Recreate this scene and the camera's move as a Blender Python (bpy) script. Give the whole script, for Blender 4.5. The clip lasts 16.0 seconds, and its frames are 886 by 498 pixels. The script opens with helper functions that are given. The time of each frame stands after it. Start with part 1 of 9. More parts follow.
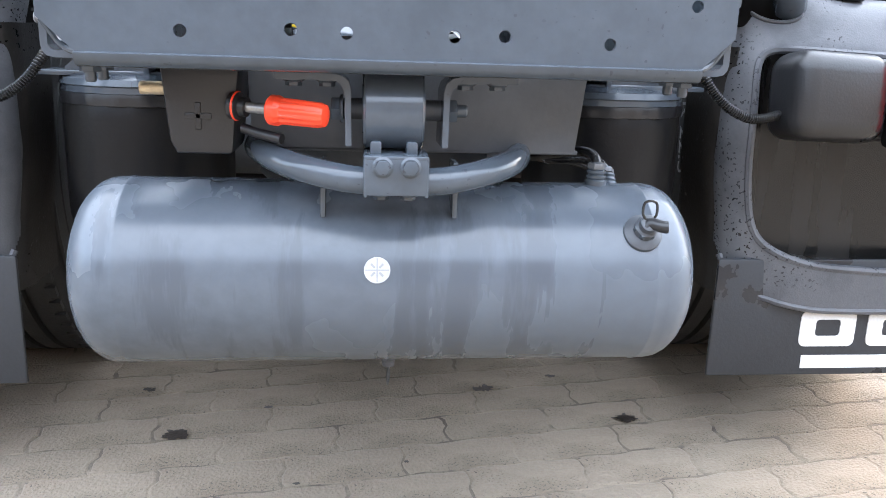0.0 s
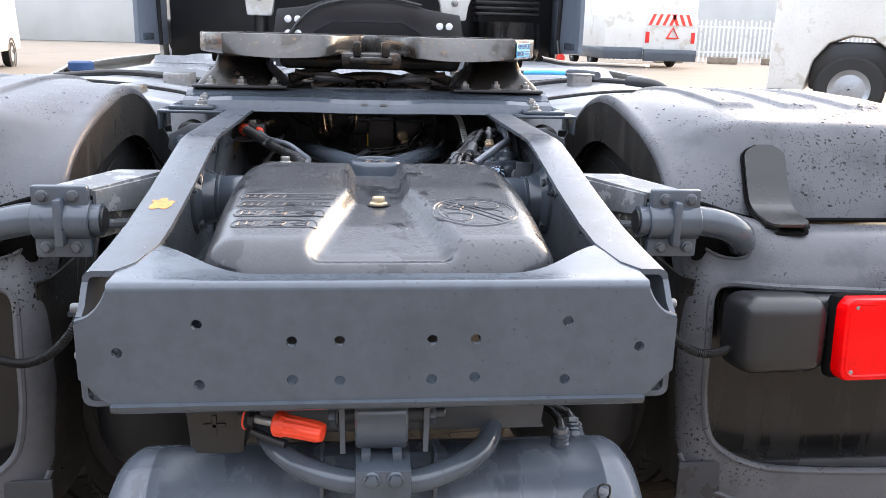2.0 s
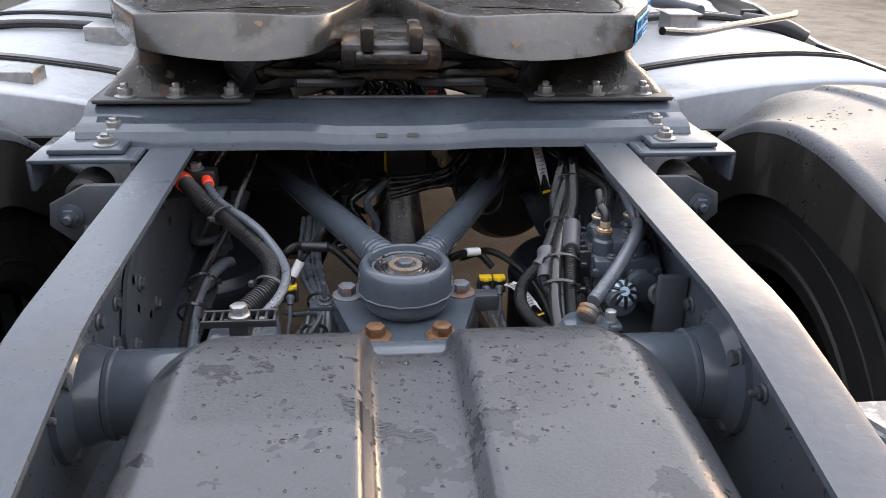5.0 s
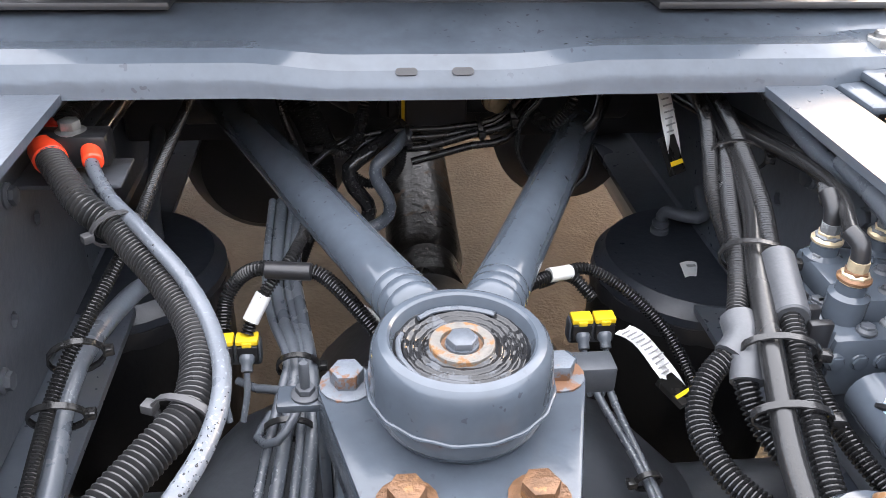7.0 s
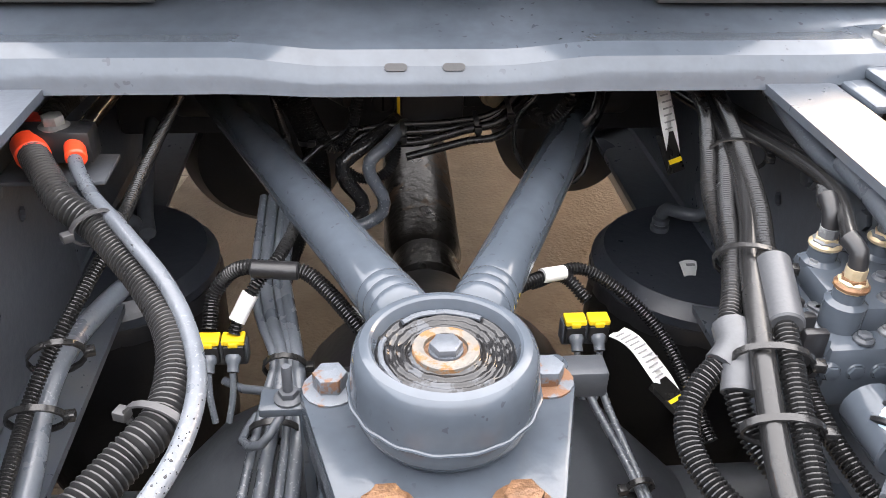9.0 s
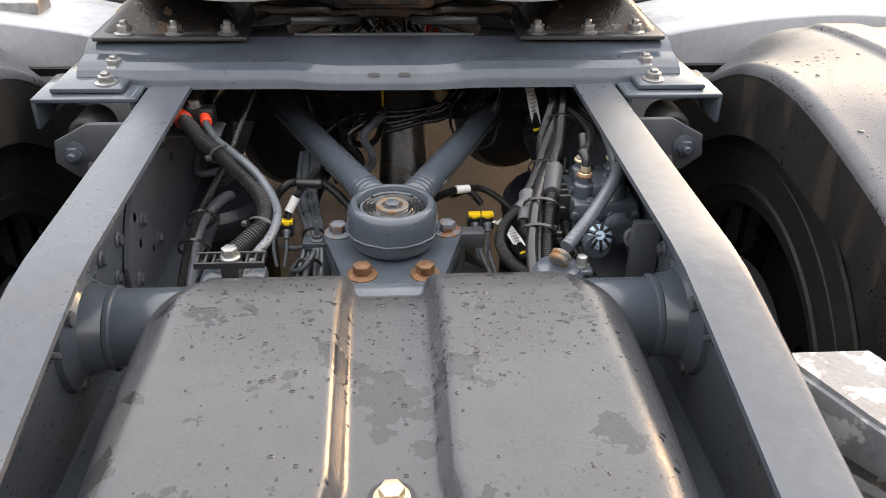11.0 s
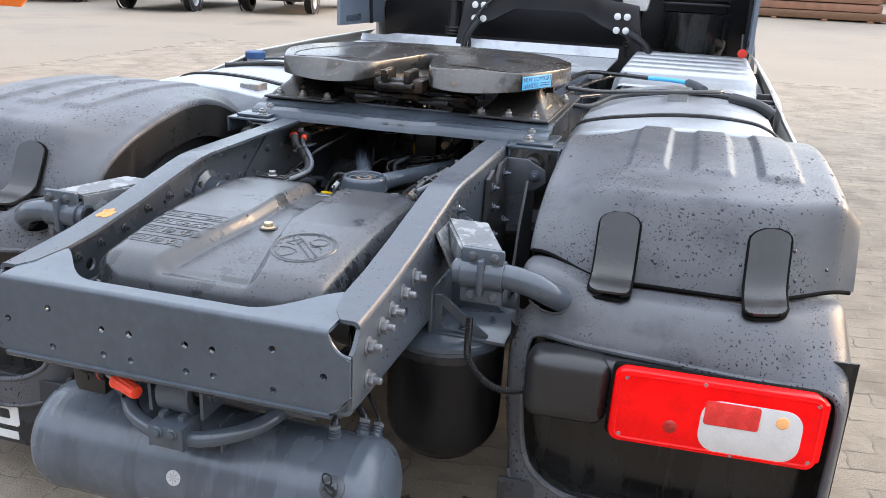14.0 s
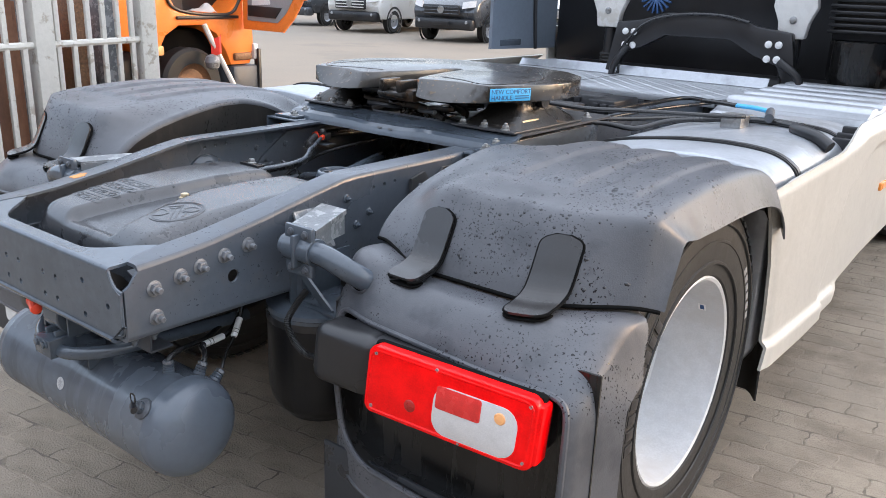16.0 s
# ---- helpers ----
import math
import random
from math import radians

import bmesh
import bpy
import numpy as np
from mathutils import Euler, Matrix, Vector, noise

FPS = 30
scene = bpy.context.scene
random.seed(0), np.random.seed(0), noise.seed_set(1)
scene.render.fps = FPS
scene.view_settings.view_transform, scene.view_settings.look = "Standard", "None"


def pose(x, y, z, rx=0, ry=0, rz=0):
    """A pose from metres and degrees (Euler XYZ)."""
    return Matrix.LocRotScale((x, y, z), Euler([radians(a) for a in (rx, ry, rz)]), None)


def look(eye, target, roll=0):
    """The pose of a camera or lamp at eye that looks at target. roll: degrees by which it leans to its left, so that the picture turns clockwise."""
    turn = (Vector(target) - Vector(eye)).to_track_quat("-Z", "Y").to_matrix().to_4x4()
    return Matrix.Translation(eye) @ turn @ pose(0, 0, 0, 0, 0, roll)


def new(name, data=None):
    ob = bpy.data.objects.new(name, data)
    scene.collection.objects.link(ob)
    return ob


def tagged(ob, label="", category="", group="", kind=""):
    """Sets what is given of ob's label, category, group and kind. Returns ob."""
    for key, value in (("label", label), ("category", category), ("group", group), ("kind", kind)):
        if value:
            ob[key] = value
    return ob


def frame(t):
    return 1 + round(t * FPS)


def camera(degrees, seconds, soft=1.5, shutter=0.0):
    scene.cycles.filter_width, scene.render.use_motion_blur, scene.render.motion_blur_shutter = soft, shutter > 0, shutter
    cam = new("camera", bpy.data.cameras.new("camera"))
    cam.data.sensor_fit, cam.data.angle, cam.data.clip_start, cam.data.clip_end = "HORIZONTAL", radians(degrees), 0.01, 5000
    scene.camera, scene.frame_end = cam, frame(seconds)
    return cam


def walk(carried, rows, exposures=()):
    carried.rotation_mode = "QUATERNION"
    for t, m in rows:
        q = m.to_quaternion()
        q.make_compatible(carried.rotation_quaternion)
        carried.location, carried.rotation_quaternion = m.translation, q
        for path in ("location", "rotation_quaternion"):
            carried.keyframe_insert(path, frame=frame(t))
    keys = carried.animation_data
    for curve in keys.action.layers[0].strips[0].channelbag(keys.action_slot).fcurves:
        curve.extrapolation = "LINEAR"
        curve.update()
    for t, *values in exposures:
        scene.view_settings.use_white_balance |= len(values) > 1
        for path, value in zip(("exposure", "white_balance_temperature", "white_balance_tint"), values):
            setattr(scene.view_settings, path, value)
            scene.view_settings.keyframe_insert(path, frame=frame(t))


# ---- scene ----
cam = camera(56.5, 16.0, 0.7)
PATH = [
    (0, (-0.053, -0.96, 0.774), (0.165, 0.968, 0.287), 1.9),
    (0.5, (-0.041, -0.986, 0.84), (0.176, 0.942, 0.355), 1.9),
    (1, (-0.017, -1.061, 0.961), (0.195, 0.869, 0.482), 1.8),
    (1.5, (-0.023, -1.074, 1.106), (0.188, 0.854, 0.616), 1.6),
    (2, (-0.037, -1.02, 1.229), (0.168, 0.904, 0.722), 1.5),
    (2.5, (-0.002, -0.879, 1.315), (0.194, 1.033, 0.762), 1.3),
    (3, (0.021, -0.734, 1.368), (0.208, 1.12, 0.641), 1.3),
    (3.5, (-0.057, -0.564, 1.398), (0.128, 1.281, 0.65), 1.2),
    (4, (-0.063, -0.402, 1.391), (0.123, 1.436, 0.626), 1.0),
    (4.2, (-0.038, -0.324, 1.412), (0.143, 1.515, 0.646), 0.9),
    (6.3, (-0.062, 0.374, 1.373), (0.122, 2.116, 0.407), 1.3),
    (6.5, (-0.059, 0.433, 1.348), (0.125, 2.162, 0.36), 1.3),
    (7, (-0.062, 0.56, 1.278), (0.13, 2.263, 0.248), 1.6),
    (7.5, (-0.051, 0.629, 1.235), (0.146, 2.328, 0.198), 1.7),
    (8, (-0.064, 0.632, 1.228), (0.123, 2.325, 0.18), 1.7),
    (8.2, (-0.059, 0.633, 1.228), (0.124, 2.325, 0.177), 1.7),
    (10.5, (-0.033, 0.151, 1.456), (0.103, 1.843, 0.399), 1.2),
    (11, (0.003, -0.063, 1.474), (0.13, 1.661, 0.469), 1.0),
    (11.5, (0.139, -0.213, 1.475), (0.239, 1.59, 0.617), 0.8),
    (12, (0.242, -0.4, 1.503), (0.178, 1.415, 0.665), 1.4),
    (12.5, (0.37, -0.645, 1.509), (0.146, 1.162, 0.68), 1.7),
    (13, (0.572, -0.828, 1.508), (0.245, 0.999, 0.765), 1.7),
    (13.5, (0.748, -1.018, 1.533), (0.332, 0.821, 0.864), 2.2),
    (14, (0.899, -1.209, 1.536), (0.383, 0.607, 0.876), 2.6),
    (14.5, (1.189, -1.322, 1.549), (0.554, 0.471, 0.933), 2.6),
    (15, (1.436, -1.302, 1.538), (0.659, 0.436, 0.925), 2.6),
    (15.5, (1.681, -1.102, 1.54), (0.732, 0.549, 0.927), 2.4),
    (16, (1.953, -0.881, 1.525), (0.787, 0.625, 0.913), 2.1),
]
EXPO = [(t, 2.05 + e, k - 330, tint) for t, e, k, tint in (
    (0.0, 1.25, 6250, 9), (0.6, 1.12, 6250, 9), (1.5, 0.50, 6500, 11), (2.5, 0.22, 6700, 13), (3.5, -0.08, 6850, 13), (4.2, -0.16, 6850, 13), (6.3, 0.66, 6900, 13), (7.0, 1.28, 7000, 13),
    (8.2, 1.60, 7250, 14), (10.3, 0.70, 7700, 12), (11.0, 0.27, 7650, 12), (12.0, -0.03, 7150, 12), (12.5, -0.04, 6900, 9), (13.0, 0.06, 6350, 6), (13.5, 0.05, 6450, 8), (14.5, 0.02, 6450, 10), (16.0, -0.17, 6350, 10))]
walk(cam, [(t, look(eye, target, roll)) for t, eye, target, roll in PATH], EXPO)

# ---- world and sun ----
world = bpy.data.worlds.new("world")
scene.world = world
world.use_nodes = True
wn = world.node_tree.nodes
sky = wn.new("ShaderNodeTexSky")
sky.sky_type = "NISHITA"
sky.sun_disc = False
SUN_EL, SUN_AZ = 14.0, 46.0          # degrees; azimuth from +y towards +x
sky.sun_elevation = radians(SUN_EL)
sky.sun_rotation = radians(SUN_AZ)
sky.air_density, sky.dust_density, sky.ozone_density = 1.0, 3.0, 2.0
world.node_tree.links.new(sky.outputs[0], wn["Background"].inputs[0])
wn["Background"].inputs[1].default_value = 0.068
haze = wn.new("ShaderNodeBackground")      # bright hazy cloud all round
haze.inputs[0].default_value = (0.96, 0.97, 1.0, 1.0)
way = wn.new("ShaderNodeTexCoord")
up_ = wn.new("ShaderNodeSeparateXYZ")
overhead = wn.new("ShaderNodeMapRange")
overhead.inputs[1].default_value, overhead.inputs[2].default_value, overhead.inputs[3].default_value, overhead.inputs[4].default_value = 0.0, 1.0, 0.22, 0.74
world.node_tree.links.new(way.outputs["Generated"], up_.inputs[0])
world.node_tree.links.new(up_.outputs[2], overhead.inputs[0])
world.node_tree.links.new(overhead.outputs[0], haze.inputs[1])
both = wn.new("ShaderNodeAddShader")
world.node_tree.links.new(wn["Background"].outputs[0], both.inputs[0])
world.node_tree.links.new(haze.outputs[0], both.inputs[1])
world.node_tree.links.new(both.outputs[0], wn["World Output"].inputs[0])
sun_data = bpy.data.lights.new("sun", "SUN")
sun_data.energy, sun_data.angle, sun_data.color = 0.46, radians(18), (1.0, 0.50, 0.18)
sun_dir = Vector((math.sin(radians(SUN_AZ)) * math.cos(radians(SUN_EL)), math.cos(radians(SUN_AZ)) * math.cos(radians(SUN_EL)), math.sin(radians(SUN_EL))))
sun = new("sun", sun_data)
sun.matrix_world = look(sun_dir * 30, (0, 0, 0))

# ---- materials ----
def material(name, col, rough=0.5, metal=0.0, var=0.18, scale=6.0, bump=0.08, fine=180.0, stain=None, stain_scale=9.0,
             stain_rough=0.2, stain_cut=0.56, stain_soft=0.03, streak=(1.0, 1.0, 1.0), spot_rough=0.2, spot_scale=120.0, piece=0.0, coat=0.0, spots=0.0, spot_col=(0.02, 0.02, 0.02), spec=0.5):
    """A worn surface: broad and fine variation, fine relief, wet or dirty patches, small spots."""
    m = bpy.data.materials.new(name)
    m.use_nodes = True
    nt = m.node_tree
    N, L = nt.nodes, nt.links
    p = N["Principled BSDF"]
    p.inputs["Metallic"].default_value = metal
    p.inputs["Coat Weight"].default_value = coat
    p.inputs["Coat Roughness"].default_value = 0.12
    p.inputs["Specular IOR Level"].default_value = spec
    tc = N.new("ShaderNodeTexCoord")

    def noise_tex(sc, detail=4.0, ro=0.55, stretch=None):
        n = N.new("ShaderNodeTexNoise")
        n.inputs["Scale"].default_value, n.inputs["Detail"].default_value, n.inputs["Roughness"].default_value = sc, detail, ro
        if stretch and stretch != (1.0, 1.0, 1.0):
            mp_ = N.new("ShaderNodeMapping")
            mp_.inputs["Scale"].default_value = stretch
            L.new(tc.outputs["Object"], mp_.inputs["Vector"])
            L.new(mp_.outputs[0], n.inputs["Vector"])
        else:
            L.new(tc.outputs["Object"], n.inputs["Vector"])
        return n.outputs["Fac"]

    def ramp(fac, a, b, va=0.0, vb=1.0):
        r = N.new("ShaderNodeMapRange")
        r.inputs[1].default_value, r.inputs[2].default_value, r.inputs[3].default_value, r.inputs[4].default_value = a, b, va, vb
        L.new(fac, r.inputs[0])
        return r.outputs[0]

    def mixc(fac, a, b):
        x = N.new("ShaderNodeMix")
        x.data_type = "RGBA"
        for sock, v in ((x.inputs[0], fac), (x.inputs[6], a), (x.inputs[7], b)):
            if isinstance(v, tuple):
                sock.default_value = (*v, 1.0)
            elif isinstance(v, float):
                sock.default_value = v
            else:
                L.new(v, sock)
        return x.outputs[2]

    big = noise_tex(scale)
    small = noise_tex(fine, 3.0)
    lo = tuple(c * (1 - var) for c in col)
    hi = tuple(min(1.0, c * (1 + var)) for c in col)
    c = mixc(ramp(big, 0.3, 0.7), lo, hi)
    c = mixc(ramp(small, 0.35, 0.65, 0.0, 0.40), c, tuple(min(1.0, v * 1.25) for v in col))
    mid = noise_tex(34.0, 3.0)
    c = mixc(ramp(mid, 0.42, 0.66, 0.0, 0.22), c, tuple(v * 0.72 for v in col))
    rr = ramp(big, 0.3, 0.7, max(0.02, rough - 0.07), min(1.0, rough + 0.07))
    if piece:
        oi = N.new("ShaderNodeObjectInfo")
        ge = N.new("ShaderNodeNewGeometry")
        c = mixc(ramp(oi.outputs["Random"], 0.0, 1.0, 0.0, piece), c, tuple(v * 0.5 for v in col))
        c = mixc(ramp(ge.outputs["Random Per Island"], 0.0, 1.0, 0.0, piece), c, tuple(v * 0.5 for v in col))
    if stain:
        st = ramp(noise_tex(stain_scale, 5.0, 0.62, streak), stain_cut, stain_cut + stain_soft)
        c = mixc(st, c, stain)
        mr = N.new("ShaderNodeMix")
        L.new(st, mr.inputs[0])
        L.new(rr, mr.inputs[2])
        mr.inputs[3].default_value = stain_rough
        rr = mr.outputs[0]
    if spots:
        # drops, gathered in loose clusters
        fine_sp = ramp(noise_tex(spot_scale, 1.5), 0.70 - spots, 0.715 - spots)
        gather = ramp(noise_tex(4.5, 3.0), 0.46, 0.56)
        both_sp = N.new("ShaderNodeMath")
        both_sp.operation = "MULTIPLY"
        L.new(fine_sp, both_sp.inputs[0])
        L.new(gather, both_sp.inputs[1])
        sp = both_sp.outputs[0]
        c = mixc(sp, c, spot_col)
        ms = N.new("ShaderNodeMix")
        L.new(sp, ms.inputs[0])
        L.new(rr, ms.inputs[2])
        ms.inputs[3].default_value = spot_rough
        rr = ms.outputs[0]
    L.new(c, p.inputs["Base Color"])
    L.new(rr, p.inputs["Roughness"])
    b = N.new("ShaderNodeBump")
    b.inputs["Strength"].default_value = bump
    b.inputs["Distance"].default_value = 0.004
    L.new(small, b.inputs["Height"])
    L.new(b.outputs[0], p.inputs["Normal"])
    return m


PAINT = material("grey_chassis_paint", (0.064, 0.077, 0.094), 0.16, var=0.12, scale=3.0, bump=0.12, fine=40, stain=(0.054, 0.066, 0.081), stain_scale=6, stain_rough=0.16, stain_cut=0.52, stain_soft=0.14, spots=0.016, spot_col=(0.045, 0.053, 0.066))
PAINT_DULL = material("dusty_grey_paint", (0.062, 0.068, 0.078), 0.45, var=0.2, scale=8, bump=0.12, fine=90)
# dark paint, lowered further to deepen the shade among inner and lower parts
PAINT_DARK = material("dark_grey_paint_and_shade", (0.034, 0.034, 0.036), 0.42, var=0.25, scale=8, bump=0.12, fine=90)
TANK_PAINT = material("tank_grey_paint", (0.086, 0.100, 0.120), 0.26, var=0.12, scale=4, bump=0.05, fine=40, stain=(0.070, 0.081, 0.098), stain_scale=16.0, stain_rough=0.18, stain_cut=0.55, stain_soft=0.06, streak=(1.0, 0.35, 0.14))
COVER = material("wet_grey_plastic", (0.050, 0.0525, 0.0575), 0.22, var=0.14, scale=5, bump=0.12, fine=260, stain=(0.026, 0.0275, 0.031), stain_scale=10.5, stain_rough=0.06, stain_cut=0.585, stain_soft=0.008, spots=0.06, spot_col=(0.016, 0.017, 0.019), spot_rough=0.06)
FENDER = material("dark_grey_plastic", (0.084, 0.0865, 0.095), 0.38, var=0.14, scale=4, bump=0.14, fine=300, spots=0.072, spot_col=(0.008, 0.008, 0.010), spot_scale=170, spot_rough=0.08, stain=(0.056, 0.0585, 0.066), stain_scale=6, stain_rough=0.40, stain_cut=0.52, stain_soft=0.12, spec=0.32)
# streaky wet grime, its base lowered further to carry the shade on these sides
GRIME_SHADE = material("wet_grime_and_shade", (0.013, 0.0115, 0.010), 0.6, var=0.3, scale=5, bump=0.2, fine=200, stain=(0.024, 0.021, 0.018), stain_scale=14, stain_rough=0.7, stain_cut=0.52, stain_soft=0.08, streak=(1.0, 1.0, 0.35), spots=0.04, spot_col=(0.008, 0.008, 0.008), spec=0.3)
STRAP = material("smooth_dark_rubber", (0.022, 0.021, 0.021), 0.24, var=0.15, scale=8, bump=0.06, fine=300)
BLACK = material("black_plastic", (0.014, 0.014, 0.0155), 0.36, var=0.2, bump=0.08, fine=200)
GLOSSBLACK = material("wet_black_plastic", (0.009, 0.0088, 0.0085), 0.20, var=0.3, scale=5, bump=0.05, fine=120, stain=(0.017, 0.016, 0.015), stain_scale=20, stain_rough=0.42, stain_cut=0.49, stain_soft=0.08, streak=(1.0, 1.0, 0.12), spec=0.4)
PADGREY = material("grey_brown_pad", (0.013, 0.013, 0.014), 0.32, var=0.15, scale=6, bump=0.08, fine=240)
RUBBER = material("tyre_rubber", (0.012, 0.0118, 0.0115), 0.66, var=0.3, scale=10, bump=0.2, fine=150, stain=(0.020, 0.0185, 0.017), stain_scale=12, stain_rough=0.8, stain_cut=0.54, stain_soft=0.12)
HOSE = material("black_hose", (0.014, 0.014, 0.0145), 0.24, var=0.25, bump=0.06, spots=0.04, spot_scale=300, spot_col=(0.05, 0.05, 0.052), spot_rough=0.08)
GREYHOSE = material("grey_painted_hose", (0.0828, 0.0936, 0.1094), 0.30, var=0.15, scale=20, bump=0.06, fine=400, spots=0.075, spot_scale=330, spot_rough=0.1, spot_col=(0.216, 0.2304, 0.252))
STEEL = material("zinc_steel", (0.30, 0.30, 0.295), 0.34, metal=0.7, var=0.25, scale=60, bump=0.12, fine=300)
RUST = material("rusty_steel", (0.150, 0.078, 0.040), 0.48, metal=0.35, var=0.5, scale=50, bump=0.4, fine=240, stain=(0.27, 0.145, 0.065), stain_scale=60, stain_rough=0.6, stain_cut=0.58, stain_soft=0.06)
ZINC = material("dull_zinc_nut", (0.150, 0.155, 0.165), 0.38, metal=0.3, var=0.25, scale=60, bump=0.12, fine=300)
BRASS = material("yellow_zinc", (0.55, 0.45, 0.30), 0.4, metal=0.6, var=0.25, scale=60, bump=0.15, fine=260)
CAST = material("worn_cast_metal", (0.152, 0.16, 0.168), 0.5, metal=0.2, var=0.3, scale=14, bump=0.25, fine=120, stain=(0.288, 0.296, 0.3), stain_scale=18, stain_rough=0.45, stain_cut=0.52)
ORANGE = material("orange_red_cap", (0.85, 0.065, 0.022), 0.35, var=0.1, bump=0.04)
LENS = material("red_lens", (0.80, 0.0008, 0.0015), 0.16, var=0.22, scale=14, bump=0.05, fine=240, coat=0.0, spec=0.22)
LENS_DARK = material("dull_red_lens", (0.60, 0.035, 0.03), 0.25, var=0.15, scale=40, bump=0.25, fine=500, coat=0.0, spec=0.3)
LENS_CLEAR = material("clear_lens", (0.52, 0.50, 0.485), 0.18, var=0.05, scale=20, bump=0.15, fine=300, coat=0.3)
ORANGE_LAMP = material("orange_lamp_lens", (0.72, 0.26, 0.05), 0.25, var=0.1, bump=0.04)
PAINT_RAIL = material("dusty_rail_paint", (0.066, 0.076, 0.091), 0.30, var=0.12, scale=3.0, bump=0.10, fine=60, stain=(0.084, 0.087, 0.092), stain_scale=5, stain_rough=0.42, stain_cut=0.55, stain_soft=0.14, spots=0.012, spot_col=(0.05, 0.057, 0.068), spec=0.36)
BULB_DIM = material("bulb_behind_red_lens", (0.33, 0.012, 0.008), 0.3, var=0.3, scale=60)
AMBER = material("amber_bulb", (0.75, 0.36, 0.14), 0.25)
WHITE = material("white_paint", (0.612, 0.6035, 0.578), 0.35, var=0.05, scale=2, bump=0.03, spots=0.0, stain=(0.527, 0.5015, 0.4505), stain_scale=2.5, stain_rough=0.45, stain_cut=0.58)
CREAM = material("cream_white_paint", (0.42, 0.4032, 0.3654), 0.34, var=0.04, scale=1.5, bump=0.02, stain=(0.3864, 0.3696, 0.3318), stain_scale=2.0, stain_rough=0.42, stain_cut=0.5, stain_soft=0.2)
RIM = material("white_wheel_paint", (0.504, 0.5124, 0.5208), 0.36, var=0.05, scale=8, bump=0.04, stain=(0.4704, 0.4662, 0.4578), stain_scale=7, stain_cut=0.5, stain_soft=0.2, stain_rough=0.4)
ALU = material("brushed_aluminium", (0.3666, 0.3822, 0.4056), 0.40, metal=0.6, var=0.12, scale=3, bump=0.06, fine=80, stain=(0.2964, 0.3081, 0.3237), stain_scale=4, stain_rough=0.5, stain_cut=0.54, stain_soft=0.08)
ALU_DULL = material("chequer_aluminium", (0.464, 0.48, 0.504), 0.42, metal=0.6, var=0.15, scale=6, bump=0.1, fine=120)
GREASE = material("greasy_steel", (0.018, 0.016, 0.014), 0.30, metal=0.3, var=0.45, scale=9, bump=0.5, fine=70, stain=(0.060, 0.036, 0.020), stain_scale=11, stain_rough=0.6, stain_cut=0.57, spots=0.05, spot_scale=80, spot_col=(0.09, 0.08, 0.07))
FWHEEL = material("fifth_wheel_steel", (0.066, 0.063, 0.060), 0.23, metal=0.3, var=0.35, scale=7, bump=0.14, fine=60, stain=(0.028, 0.023, 0.018), stain_scale=7, stain_rough=0.22, stain_cut=0.53, stain_soft=0.07, spots=0.05, spot_scale=60, spot_col=(0.10, 0.068, 0.04), spot_rough=0.5)
YELLOW = material("yellow_plastic", (0.80, 0.55, 0.02), 0.4, var=0.1, bump=0.03)
WHITEPL = material("white_plastic", (0.6375, 0.6375, 0.629), 0.4, var=0.06, bump=0.03)
RED = material("red_plastic", (0.75, 0.05, 0.03), 0.4, var=0.1, bump=0.03)
BLUE = material("blue_label", (0.07, 0.38, 0.68), 0.35, var=0.06, bump=0.02)
PALEBLUE = material("pale_blue_plastic", (0.42, 0.55, 0.68), 0.35, var=0.08, bump=0.03)
INK = material("dark_blue_ink", (0.02, 0.06, 0.16), 0.5, var=0.05, bump=0.0)
PALE_STICKER = material("pale_grey_sticker", (0.40, 0.40, 0.40), 0.5, var=0.08, scale=60, bump=0.02)
GREYINK = material("grey_ink", (0.26, 0.26, 0.265), 0.5, var=0.05, bump=0.0)
GLASS_DARK = material("dark_window_glass", (0.02, 0.024, 0.028), 0.06, var=0.1, bump=0.0, coat=0.5)
VANGREY = material("anthracite_car_paint", (0.055, 0.06, 0.068), 0.25, metal=0.3, var=0.1, scale=3, bump=0.0, coat=0.5)
ORANGEPAINT = material("orange_truck_paint", (0.80, 0.20, 0.025), 0.32, var=0.1, scale=3, bump=0.02, coat=0.3)
BLUEGREY = material("blue_grey_panel", (0.136, 0.16, 0.196), 0.38, var=0.08, scale=3, bump=0.03)
TIMBER = material("rusty_brown_beams", (0.22, 0.105, 0.06), 0.75, var=0.35, scale=3, bump=0.3, fine=40)
PAVER = material("concrete_paver", (0.262, 0.218, 0.165), 0.84, var=0.22, scale=2.2, bump=1.0, fine=150, piece=0.24, stain=(0.165, 0.130, 0.094), stain_scale=2.6, stain_rough=0.75, stain_cut=0.47, stain_soft=0.16, spots=0.09, spot_scale=190, spot_col=(0.10, 0.084, 0.066), spot_rough=0.85)
OIL = material("oil_stain", (0.022, 0.016, 0.012), 0.5, var=0.5, scale=60, bump=0.3)
SAND = material("joint_sand", (0.125, 0.102, 0.077), 0.95, var=0.5, scale=12, bump=0.8, fine=240, stain=(0.262, 0.218, 0.165), stain_scale=5, stain_rough=0.95, stain_cut=0.45, stain_soft=0.12)
BACKWALL = material("grey_added_wall", (0.40, 0.40, 0.39), 0.6, var=0.12, scale=0.5, bump=0.1, fine=20)
# dark surface of the unseen wall added to cut low light from behind
LIGHTBLOCK = material("dark_light_block", (0.16, 0.15, 0.145), 0.6, var=0.15, scale=0.6, bump=0.1, fine=20)
